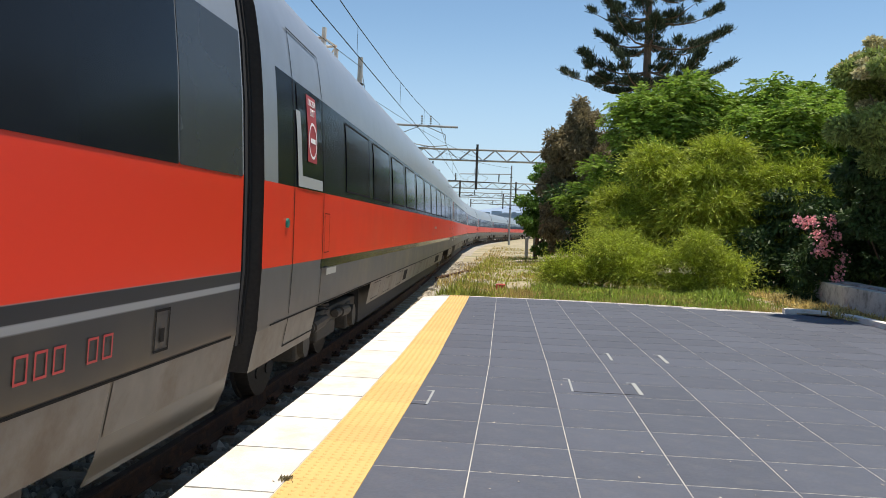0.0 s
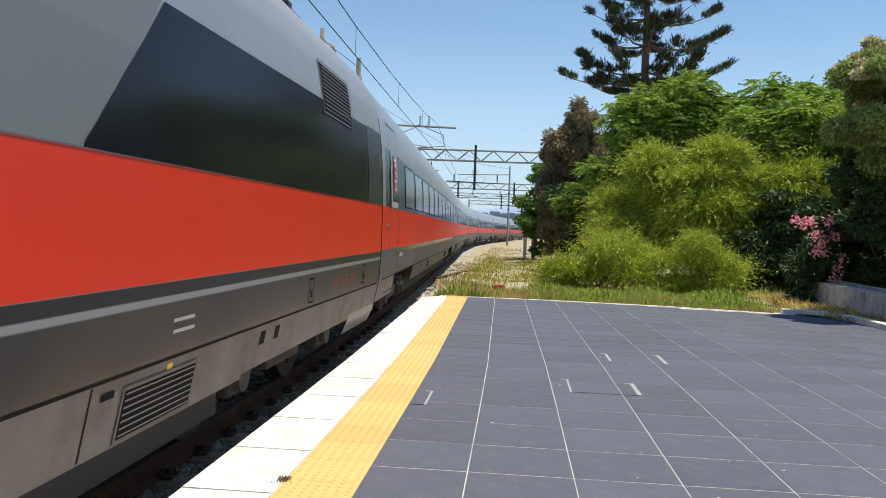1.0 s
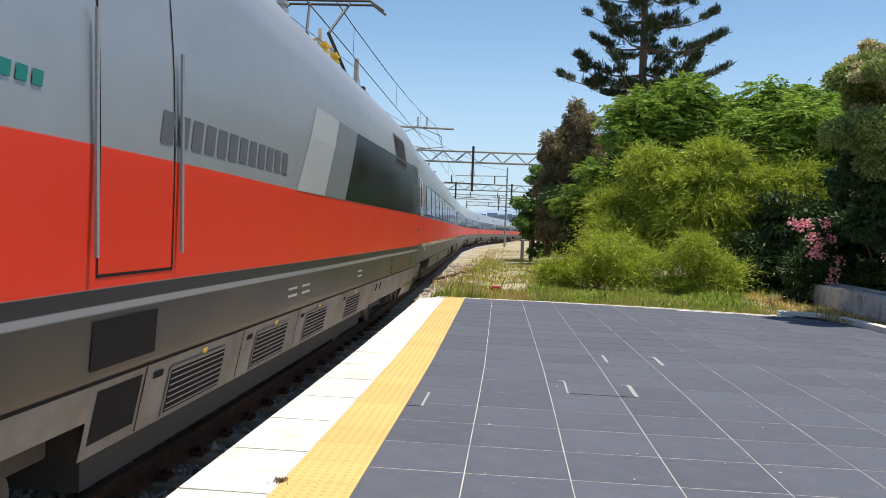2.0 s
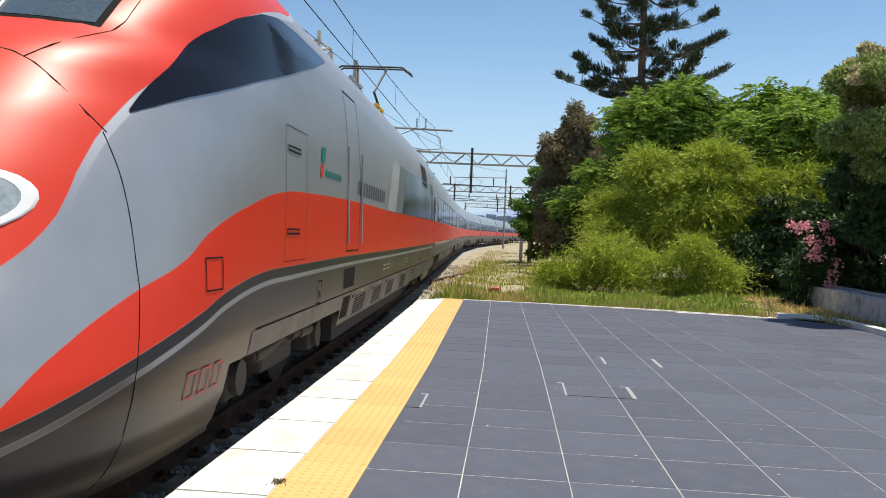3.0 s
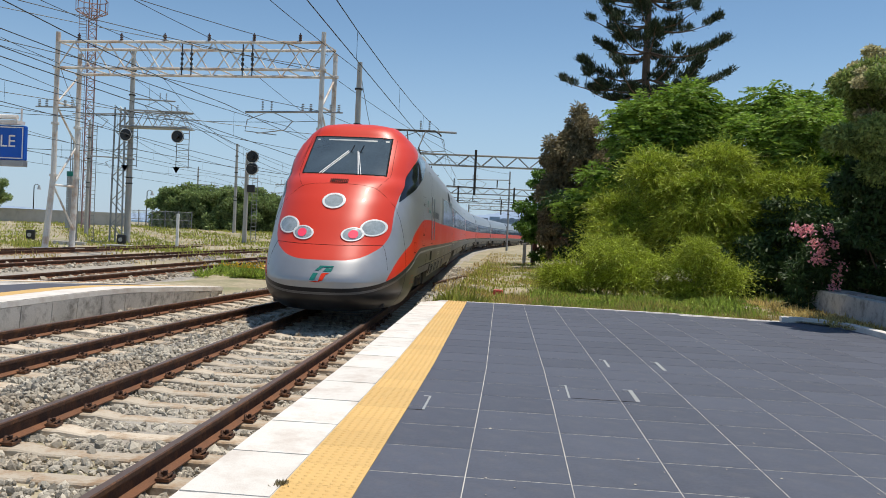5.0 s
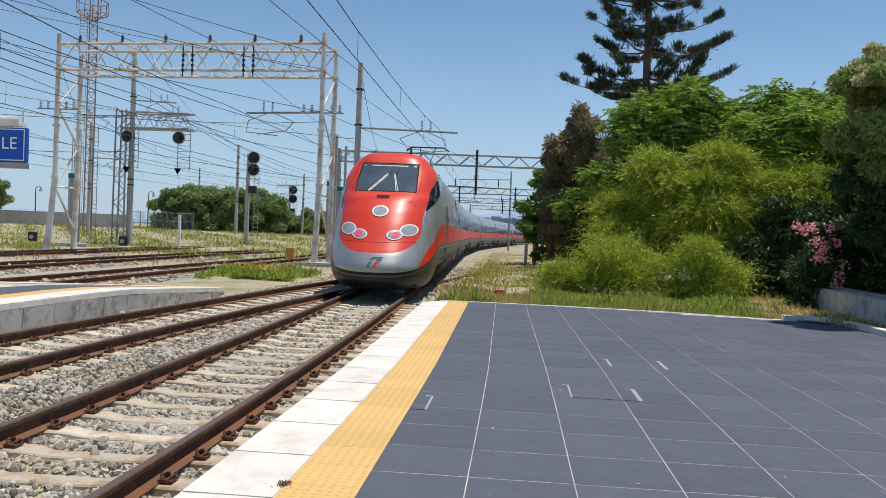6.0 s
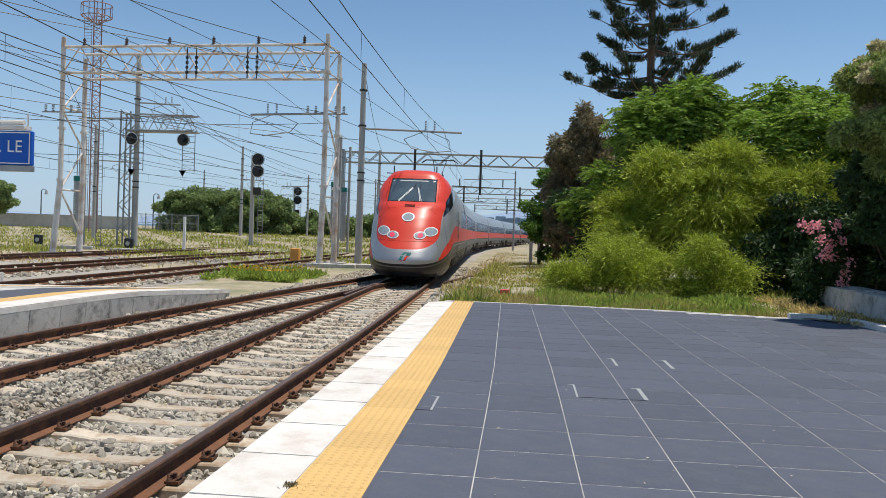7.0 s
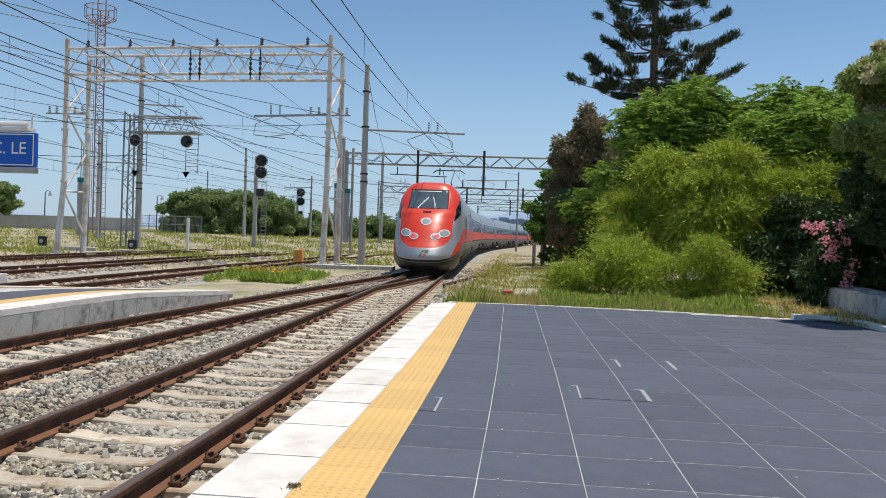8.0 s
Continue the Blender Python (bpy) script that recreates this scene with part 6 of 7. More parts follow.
mast(-8.45, 41.1, 9.9, "tapered concrete catenary mast with a steel arm", [(6.6, 5.1)], 0.2)
mast(-1.3, 95.0, 8.9, "slim grey catenary mast beside the curve", [(7.9, -6.0)], 0.13, M_steel)
mast(-15.3, 83.9, 9.8, "pale concrete catenary mast", [(6.6, 3.0)], 0.2)
mast(-31.2, 87.2, 10.2, "pale concrete catenary mast with a black band", [(6.6, 2.5)], 0.2)
mast(-26.6, 97.8, 8.0, "thin far catenary mast", [(6.6, -3.4)], 0.15)
mast(-27.9, 56.0, 13.4, "tall concrete mast carrying a signal bridge", [(9.2, 4.6), (8.9, -4.4), (10.0, 3.2)], 0.24)
mast(-36.5, 66.0, 9.5, "far concrete catenary mast", [(6.6, 4.0)], 0.18)
mast(-22.0, 118.0, 9.0, "thin far catenary mast", [(6.6, 3.0)], 0.15)
mast(-44.0, 108.0, 9.0, "thin far catenary mast", [(6.6, 3.0)], 0.15)


cantilever(GANTRY, -10.0, 39.25, 7.05, -3.7)


def far_portal(xl, xr, y, top, label, dark=True, drops=(), h=1.15):
    ob = empty("catenary_portal", label=label, category="gantry", group="catenary portals")
    for k in (0, 1):
        bm = bmesh.new()
        lattice(bm, (xl, y + 0.7 * k, top - h), (xr, y + 0.7 * k + 1.5, top - h), h, 0.045, 1.3, 0.07)
        part("truss", bm, M_steel, ob)
    for x in (xl, xr):
        bm = bmesh.new()
        tube(bm, (x, y, GROUND - 0.1), (x, y, top + 0.2), 0.24, 0.2, seg=10)
        part("post", bm, M_steel, ob)
    for x, z0, z1 in drops:
        bm = bmesh.new()
        tube(bm, (x, y + 0.3, z0), (x, y + 0.3, z1), 0.13, seg=8)
        tube(bm, (x - 3.0, y + 0.3, z0 + 0.9), (x + 3.2, y + 0.3, z0 + 0.75), 0.05, seg=6)
        for o in (-2.2, 2.4):
            tube(bm, (x + o, y + 0.3, z0 + 0.9), (x + o, y + 0.3, z0 + 1.7), 0.07, seg=6)
        part("drop_post", bm, M_dark, ob)
    return ob


far_portal(-19.8, 3.4, 86.5, 9.9, "grey lattice portal spanning the line", drops=((-12.0, 6.8, 10.3), (-4.9, 5.6, 10.4)))
far_portal(-24.0, 8.0, 131.0, 9.0, "distant lattice portal over the curve", drops=((-10.0, 6.0, 9.2), (-1.0, 6.0, 9.2)), h=1.0)
far_portal(-22.0, 14.0, 176.0, 9.3, "distant lattice portal over the curve", drops=((-4.0, 6.0, 9.2), (4.0, 6.0, 9.2)), h=1.0)
far_portal(-14.0, 26.0, 225.0, 9.5, "distant lattice portal over the curve", drops=((2.0, 6.0, 9.2), (12.0, 6.0, 9.2)), h=1.0)


def signal_head(parent, x, y, z, r=0.5):
    bm = bmesh.new()
    tube(bm, (x, y - 0.03, z), (x, y + 0.05, z), r, seg=28)
    disc = part("signal_disc", bm, M_black, parent, "black round signal plate")
    bm = bmesh.new()
    ring = [[bm.verts.new((x + q * math.cos(k * math.pi / 14), y - 0.035 - d, z + q * math.sin(k * math.pi / 14))) for k in range(28)] for q, d in ((r * 0.9, 0.0), (r, 0.0))]
    for k in range(28):
        bm.faces.new((ring[0][k], ring[0][(k + 1) % 28], ring[1][(k + 1) % 28], ring[1][k]))
    part("rim", bm, M_whitepaint, disc)
    bm = bmesh.new()
    tube(bm, (x, y - 0.35, z), (x, y - 0.03, z), r * 0.36, r * 0.32, seg=14)
    part("hood", bm, M_black, disc)


def ladder(parent, x, y, z0, z1, w=0.4, material=None):
    bm = bmesh.new()
    for s in (-1, 1):
        tube(bm, (x + s * w / 2, y, z0), (x + s * w / 2, y, z1), 0.025, seg=5)
    z = z0 + 0.2
    while z < z1:
        tube(bm, (x - w / 2, y, z), (x + w / 2, y, z), 0.018, seg=4)
        z += 0.3
    part("ladder", bm, material or M_steel, parent)


def post_signal(x, y, zs, r, label, top):
    ob = empty("railway_signal", label=label, category="signal", group="railway signals")
    bm = bmesh.new()
    tube(bm, (x - 0.25, y + 0.3, GROUND), (x - 0.25, y + 0.3, top), 0.19, 0.15, seg=10)
    part("post", bm, M_mast, ob)
    for z in zs:
        signal_head(ob, x + 0.25, y, z, r)
        one_box("bracket", (x - 0.25, x + 0.3, y + 0.06, y + 0.25, z - 0.12, z + 0.12), M_steel, ob)
    ladder(ob, x + 0.45, y + 0.35, GROUND, min(zs) - 0.5)
    one_box("cabinet", (x - 0.1, x + 0.5, y, y + 0.3, min(zs) - 1.9, min(zs) - 1.3), M_dark, ob, "dark relay box", 0.03)
    return ob


post_signal(-21.9, 64.1, (6.85, 5.9), 0.53, "two lamp railway signal on a pale post", 7.2)
post_signal(-30.9, 107.4, (6.4, 5.2), 0.6, "far railway signal on a pale post", 7.0)


def signal_bridge():
    """A bracket bridge with two hanging signals, beside a dark lattice post."""
    ob = empty("signal_bridge", label="grey bracket bridge with two hanging signals", category="signal bridge")
    x0, x1, y = -28.6, -23.6, 55.6
    for k in (0, 0.9):
        bm = bmesh.new()
        lattice(bm, (x0, y + k, 8.0), (x1, y + k, 8.0), 1.1, 0.03, 0.6, 0.05)
        part("truss", bm, M_steel, ob)
    one_box("walkway", (x0, x1 + 0.2, y, y + 0.9, 7.9, 7.97), M_steel, ob)
    for x in (-28.0, -24.2):
        bm = bmesh.new()
        for s in (-0.45, 0.45):
            for z in (7.9,):
                tube(bm, (x + 0.35 + s, y, 5.1), (x + 0.35 + s, y, 8.0), 0.03, seg=5)
        z = 5.2
        while z < 7.9:
            tube(bm, (x - 0.1, y, z), (x + 0.8, y, z), 0.022, seg=4)
            z += 0.4
        part("cage", bm, M_steel, ob)
        signal_head(ob, x, y - 0.15, 7.35, 0.46)
        bm = bmesh.new()
        v = [bm.verts.new((x + a, y - 0.15, c)) for a, c in ((-0.27, 5.2), (0.27, 5.2), (0, 4.75))]
        bm.faces.new(v)
        bmesh.ops.solidify(bm, geom=bm.faces[:], thickness=0.04)
        part("triangle_plate", bm, M_pale, ob, "small grey triangular plate")
    bm = bmesh.new()
    for sx in (-0.45, 0.45):
        for sy in (0.0, 0.8):
            tube(bm, (-28.55 + sx, y + sy, GROUND), (-28.55 + sx * 0.8, y + sy, 9.3), 0.07, seg=6)
    for k in range(11):
        z = 0.1 + 0.85 * k
        s = 1 if k % 2 else -1
        tube(bm, (-28.55 - 0.42 * s, y, z), (-28.55 + 0.42 * s, y, z + 0.85), 0.035, seg=5)
        tube(bm, (-28.55 - 0.42 * s, y + 0.8, z), (-28.55 + 0.42 * s, y + 0.8, z + 0.85), 0.035, seg=5)
    part("lattice_post", bm, M_steel, ob, "grey riveted lattice post")
    ladder(ob, -30.4, y, GROUND, 8.0)
    return ob


signal_bridge()


def radio_tower():
    # Telecom tower: slim lattice shaft with a ladder and a ring platform
    ob = empty("lighting_tower", label="tall slim reddish mast with a ladder and platform", category="mast")
    x, y = -44.5, 80.0
    bm = bmesh.new()
    legs = [(x + 0.5 * math.cos(a), y + 0.5 * math.sin(a)) for a in (0.5, 2.6, 4.7)]
    for p in legs:
        tube(bm, (*p, GROUND), (*p, 24.5), 0.075, 0.06, seg=6)
    for k in range(26):
        for i in range(3):
            p, q = legs[i], legs[(i + 1) % 3]
            tube(bm, (*p, 0.9 * k), (*q, 0.9 * k + 0.9), 0.032, seg=4, caps=False)
            tube(bm, (*p, 0.9 * k), (*q, 0.9 * k), 0.028, seg=4, caps=False)
    part("lattice_shaft", bm, M_redmast, ob)
    ladder(ob, x - 0.9, y, 2.0, 22.5, 0.8, M_redmast)
    bm = bmesh.new()
    for z in (22.4, 23.6):
        bm = bmesh.new()
        path_tube(bm, [(x + 1.5 * math.cos(k * math.pi / 6), y + 1.5 * math.sin(k * math.pi / 6), z) for k in range(13)], 0.05)
        part("platform_ring", bm, M_redmast, ob)
    for k in range(12):
        c = (x + 1.5 * math.cos(k * math.pi / 6), y + 1.5 * math.sin(k * math.pi / 6))
        bm = bmesh.new()
        path_tube(bm, [(x, y, 21.6), (*c, 22.4), (*c, 23.6)], 0.04)
        part("rail_post", bm, M_redmast, ob)
    return ob


radio_tower()


def tension_weights(x, y):
    ob = empty("tension_weight", label="stack of grey tensioning weights with green cap", category="weights", group="tensioning weights")
    bm = bmesh.new()
    for k in range(22):
        tube(bm, (x, y, 0.6 + 0.16 * k), (x, y, 0.74 + 0.16 * k), 0.2, seg=12)
    tube(bm, (x, y, 0.4), (x, y, 7.0), 0.03, seg=6)
    part("counterweight", bm, M_steel, ob)
    bm = bmesh.new()
    tube(bm, (x, y, 4.12), (x, y, 4.45), 0.22, seg=12)
    part("cap", bm, M_green, ob)
    bm = bmesh.new()
    tube(bm, (x + 0.3, y + 0.2, GROUND), (x + 0.3, y + 0.2, 7.4), 0.1, seg=8)
    part("guide_post", bm, M_mast, ob)
    return ob


tension_weights(-12.3, 51.5)
tension_weights(-13.1, 58.0)
for x, y in ((-30.6, 53.0), (-31.6, 55.0)):
    tension_weights(x, y)


# ---- wires ----
def span_wire(bm, pts, r, sag=0.0, n=6):
    run = [Vector(pts[0])]
    for p, q in zip(pts, pts[1:]):
        p, q = Vector(p), Vector(q)
        for k in range(1, n + 1):
            t = k / n
            run.append(p.lerp(q, t) - Vector((0, 0, sag * 4 * t * (1 - t))))
    path_tube(bm, run, r, 4)


def catenary(line, z, step, label, y0, y1, dx=0.0, r=0.013):
    """Contact wire, sagging carrier wire and droppers over a track."""
    ob = empty("overhead_wire", label=label, category="wire", group="overhead wires")
    ys = np.arange(y0, y1 + 0.1, step)
    pts = [(float(np.interp(y, line[:, 1], line[:, 0])) + dx + 0.2 * (-1) ** i, float(y)) for i, y in enumerate(ys)]
    bm = bmesh.new()
    span_wire(bm, [(x, y, z) for x, y in pts], r, 0.0, 2)
    part("contact_wire", bm, M_wire, ob)
    bm = bmesh.new()
    span_wire(bm, [(x, y, z + 1.4) for x, y in pts], r, 0.75, 8)
    part("carrier_wire", bm, M_wire, ob)
    for (xa, ya), (xb, yb) in zip(pts, pts[1:]):
        for k in range(1, 6):
            t = k / 6
            x, y = xa + (xb - xa) * t, ya + (yb - ya) * t
            bm = bmesh.new()
            tube(bm, (x, y, z), (x, y, z + 1.4 - 0.75 * 4 * t * (1 - t)), 0.006, seg=3, caps=False)
            part("dropper", bm, M_wire, ob)
    return ob


catenary(MAIN, 5.22, 45.5, "contact and carrier wires over the main track", -50, 180, 0.0)
for ln, dx in ((LINE_4, 0.0), (LINE_3, 0.0), (LINE_5, 0.0), (LINE_5, -6.0), (LINE_5, -12.0)):
    p = smooth_line(ln, 1.0)
    lo = -50.0
    catenary(np.concatenate([[[p[0, 0], -60.0]], p]), 5.1, 45.5, "contact and carrier wires over a side track", lo, min(float(p[-1, 1]), 135.0), dx)


def feeders():
    for pts, sag, r in (([(-9.6, -20, 9.6), (-8.4, 41.1, 9.4), (-14.9, 84, 9.3)], 0.7, 0.016), ([(-16.0, -20, 10.2), (-15.5, 40, 10.5), (-15.3, 84, 9.6)], 0.8, 0.016),
                        ([(-19.0, -15, 11.2), (-20.0, 40.2, 10.5), (-31.2, 87, 10.0)], 0.9, 0.016), ([(-14.0, -10, 9.4), (-24.2, 40.5, 9.3), (-36.5, 66, 9.0)], 0.6, 0.016),
                        ([(-12.5, -10, 8.5), (-24.2, 40.5, 8.0), (-44, 108, 8.6)], 0.6, 0.016), ([(-28.55, 5, 8.4), (-10.0, 39.3, 7.1), (-1.3, 95, 8.6)], 0.5, 0.014),
                        ([(-34.0, 10, 9.6), (-10.0, 39.3, 9.2)], 0.5, 0.014), ([(-16.5, -5, 8.2), (-19.0, 40.0, 7.6), (-26.0, 97, 7.4)], 0.7, 0.018),
                        ([(-13.0, 0, 8.0), (-15.0, 40.0, 7.4), (-14.0, 86.5, 8.8)], 0.6, 0.018), ([(-25.0, 12, 10.6), (-10.1, 41.0, 10.2)], 0.35, 0.016),
                        ([(-27.0, 12, 9.4), (-10.1, 41.0, 9.3), (-5.0, 86.5, 9.0)], 0.4, 0.016), ([(-24.2, 40.5, 6.9), (-10.0, 39.3, 6.6)], 0.25, 0.014),
                        ([(-40.0, 50, 8.6), (-27.6, 56, 8.9), (-15.3, 83.9, 8.8)], 0.5, 0.02), ([(-40.0, 50, 6.2), (-27.6, 56, 6.4), (-15.3, 83.9, 6.4)], 0.4, 0.02), ([(-38.0, 20, 8.2), (-8.4, 41.1, 6.0)], 0.6, 0.014), ([(-31.0, 0, 10.4), (-27.6, 56, 11.3), (-26.6, 97, 8)], 0.8, 0.016)):
        bm = bmesh.new()
        span_wire(bm, pts, r, sag, 10)
        tagged(part("feeder_wire", bm, M_wire), "thin dark feeder wire between the gantries", "wire", "feeder wires")


feeders()


# ---- the second platform and its sign ----
def platform_two():
    ob = empty("platform_2", kind="structure", label="low platform with white edge tapering to a ramp")
    ys = [-10.0, 5.0, 11.0, 14.5, 15.7, 17.0, 18.5, 19.9]
    fx = [-7.95, -7.95, -7.92, -7.86, -7.72, -7.6, -7.45, -7.35]
    bx = [-11.9, -11.9, -11.9, -11.9, -11.6, -10.6, -9.0, -7.55]
    zt = [0.0, 0.0, 0.0, 0.0, -0.01, -0.07, -0.15, -0.22]

    def strip(name, a, b, dz, material, label=""):
        v, f = [], []
        n = len(ys)
        for i in range(n):
            w = bx[i] - fx[i]
            lo, hi = (fx[i] - a, fx[i] - b) if a >= 0 else (bx[i] - a, bx[i] - b)
            lim = abs(w) / 2
            if a >= 0:
                lo, hi = fx[i] - min(a, lim), fx[i] - min(b, lim)
            else:
                lo, hi = bx[i] + min(-a, lim), bx[i] + min(-b, lim)
            v += [(lo, ys[i], zt[i] + dz), (hi, ys[i], zt[i] + dz)]
        f = [(2 * i, 2 * i + 1, 2 * i + 3, 2 * i + 2) for i in range(n - 1)]
        mesh_ob(name, v, f, material, ob, label=label)
    v = []
    for i in range(len(ys)):
        v += [(fx[i], ys[i], zt[i]), (bx[i], ys[i], zt[i]), (bx[i], ys[i], -0.7), (fx[i] - 0.05, ys[i], -0.7)]
    f = [(4 * i + j, 4 * i + (j + 1) % 4, 4 * i + 4 + (j + 1) % 4, 4 * i + 4 + j) for i in range(len(ys) - 1) for j in range(4)] + [(0, 1, 2, 3), (28, 29, 30, 31)]
    mesh_ob("body", v, f, M_concrete, ob, label="stained concrete platform body")
    y, rng = 4.0, random.Random(14)
    while y < 19.4:
        y2 = min(y + rng.uniform(0.75, 0.95), 19.6)
        xa, xb, za, zb = (float(np.interp(c, ys, k)) for k in (fx, zt) for c in (y, y2))
        bm = bmesh.new()
        push = 0.012 + rng.uniform(0, 0.006)
        lo = [(xa - 0.03, y + 0.008, -0.62), (xa - 0.04 + push, y + 0.008, -0.62), (xb - 0.04 + push, y2 - 0.008, -0.62), (xb - 0.03, y2 - 0.008, -0.62)]
        hi = [(xa - 0.03, y + 0.008, za - 0.095), (xa + push, y + 0.008, za - 0.095), (xb + push, y2 - 0.008, zb - 0.095), (xb - 0.03, y2 - 0.008, zb - 0.095)]
        lo, hi = [bm.verts.new(c) for c in lo], [bm.verts.new(c) for c in hi]
        bm.faces.new(hi), bm.faces.new(lo[::-1])
        for i in range(4):
            bm.faces.new((lo[i], lo[(i + 1) % 4], hi[(i + 1) % 4], hi[i]))
        part("wall_panel", bm, M_concrete, ob)
        y = y2
    strip("edge_strip", 0.0, 0.6, 0.006, M_white)
    strip("tactile_strip", 0.6, 1.0, 0.007, M_yellow)
    strip("paving", 1.0, 2.9, 0.006, M_slab)
    strip("tactile_strip", -0.6, -1.0, 0.009, M_yellow)
    strip("edge_strip", 0.0 - 1e-6, -0.6, 0.008, M_white)
    v, f = sweep(np.array([[fx[i] - 0.02, ys[i]] for i in range(len(ys))]), [(0.0, -0.09), (0.035, -0.09), (0.035, -0.005), (0.0, -0.005)])
    v = [(x, y, z + float(np.interp(y, ys, zt))) for x, y, z in v]
    mesh_ob("coping", v, f, M_white, ob, label="white coping along the edge")
    return ob


platform_two()
far_kerb = tagged(one_box("platform_3", (-15.8, -13.5, 4.0, 20.0, -0.6, -0.02), [M_white], None, "", 0.02), "far low platform end with a white top", "platform", kind="structure")


def station_sign():
    ob = empty("station_sign", label="blue enamel station name sign with white letters", category="sign")
    x0, x1, y, z0, z1 = -13.3, -10.32, 16.1, 2.50, 3.22
    one_box("panel", (x0, x1, y, y + 0.12, z0, z1), M_blue, ob, "", 0.02)
    bm = bmesh.new()
    for a, b, c, d in ((x0 + 0.03, x1 - 0.03, z1 - 0.05, z1 - 0.03), (x0 + 0.03, x1 - 0.03, z0 + 0.03, z0 + 0.05), (x1 - 0.05, x1 - 0.03, z0 + 0.05, z1 - 0.05)):
        box(bm, a, b, y - 0.008, y, c, d)
    part("border", bm, M_whitepaint, ob, "thin white border line")
    me = text_mesh("C. LE", 0.36)
    me.materials.append(M_whitepaint)
    t = new("words", me)
    t.parent = ob
    t.matrix_local = Matrix(((1, 0, 0, -10.90), (0, 0, -1, y - 0.012), (0, 1, 0, 2.88), (0, 0, 0, 1)))
    one_box("bottom_rail", (x0, x1, y - 0.02, y + 0.14, z0 - 0.13, z0 - 0.004), M_steel, ob, "grey lower rail", 0.01)
    bm = bmesh.new()
    tube(bm, (x0, y - 0.1, z1 + 0.16), (x1 - 0.1, y - 0.1, z1 + 0.16), 0.05, seg=8)
    box(bm, x0, x1 - 0.06, y - 0.18, y + 0.1, z1 + 0.02, z1 + 0.09)
    for x in (-10.4, -11.4, -12.4):
        tube(bm, (x, y, z1 + 0.05), (x, y, z1 + 0.36), 0.02, seg=5)
    part("lamp_tube", bm, M_galv, ob, "lamp tube above the sign")
    for x in (-11.75, -12.9):
        bm = bmesh.new()
        tube(bm, (x, y + 0.2, -0.6 if x < -11.9 else 0.0), (x, y + 0.2, z1), 0.05, seg=8)
        part("post", bm, M_galv, ob)
    return ob


station_sign()


# ---- far side: wall, fence, hedge, sea ----
def far_wall():
    ob = empty("wall_far", kind="structure", label="low pale concrete boundary wall")
    one_box("wall_body", (-125, -47.3, 94.0, 94.4, GROUND - 0.2, 1.98), M_plaster, ob)
    one_box("coping", (-125, -47.2, 93.92, 94.48, 1.98, 2.08), M_plaster, ob)
    return ob


far_wall()


def panel_fence():
    ob = empty("fence", label="grey mesh panel fence behind the tracks", category="fence")
    for k in range(6):
        x = -47.2 + 1.65 * k
        bm = bmesh.new()
        tube(bm, (x, 94.2, GROUND), (x, 94.2, 2.65), 0.05, seg=6)
        part("post", bm, M_steel, ob)
        if k < 5:
            bm = bmesh.new()
            for j in range(11):
                tube(bm, (x + 0.1 + 0.145 * j, 94.2, 0.45), (x + 0.1 + 0.145 * j, 94.2, 2.55), 0.014, seg=4)
            for z in (0.5, 1.5, 2.5):
                tube(bm, (x, 94.2, z), (x + 1.65, 94.2, z), 0.03, seg=4)
            part("panel", bm, M_steel, ob)
    return ob


panel_fence()
hl = [(-43.6 + 0.72 * k, 97 + (k % 3), 2.6 + 0.3 * math.sin(k * 1.7), 1.8, 1.6, 3.3 * (0.72 + 0.36 * math.sin(math.pi * (k + 2) / 22)) + 0.35 * math.sin(k * 2.3)) for k in range(20)]
broad_tree("hedge_tree", "dense dark green hedge of trees by the tracks", "tree", (-36, 97.5, GROUND), hl, 110000, 0.32, 0.18, M_hedge, 41, flat=(0.7, 1.0), clump=0.5, per=5, trunk=0.2)
hl = [(-29 + 1.0 * k, 101 + (k % 3), 1.2, 1.8, 1.5, 2.1 + 0.4 * math.sin(k * 2.1)) for k in range(21)]
broad_tree("hedge_tree", "lower dark green hedge along the tracks", "bush", (-20, 101, GROUND), hl, 80000, 0.34, 0.18, M_hedge, 42, flat=(0.7, 1.0), clump=0.45, per=5, trunk=0.15)
broad_tree("hedge_tree", "dark round tree behind the wall", "tree", (-62.5, 90, GROUND), [(-62.5, 90, 3.6, 3.0, 2.0, 1.6), (-61, 90, 4.4, 2.2, 2, 1.2)], 9000, 0.35, 0.16, M_hedge, 43, clump=0.6, per=3, trunk=0.2)


def palm(x, y):
    ob = empty("palm_tree", label="short palm with arching fronds", category="tree")
    bm = bmesh.new()
    tube(bm, (x, y, GROUND), (x, y, 2.6), 0.35, 0.28, seg=10)
    part("trunk", bm, M_bark, ob)
    rng = np.random.RandomState(3)
    cs, ds = [], []
    for k in range(34):
        a, e = rng.uniform(0, 6.28), rng.uniform(-0.2, 1.3)
        w = np.array([math.cos(a) * math.cos(e), math.sin(a) * math.cos(e), math.sin(e)])
        for t in np.linspace(0.1, 1, 16):
            c = np.array([x, y, 2.6]) + w * 2.6 * t + np.array([0, 0, -1.5]) * t * t
            for s in (1, -1):
                cs.append(c)
                ds.append(np.cross(w, [0, 0, 1.0]) * s + w * 0.7 + np.array([0, 0, -0.4]))
    v, f = leaves(np.array(cs), np.array(ds), 0.6, 0.08, rng)
    fast_mesh("crown", v, f, M_leaf, ob)
    return ob


palm(-20.2, 112.0)


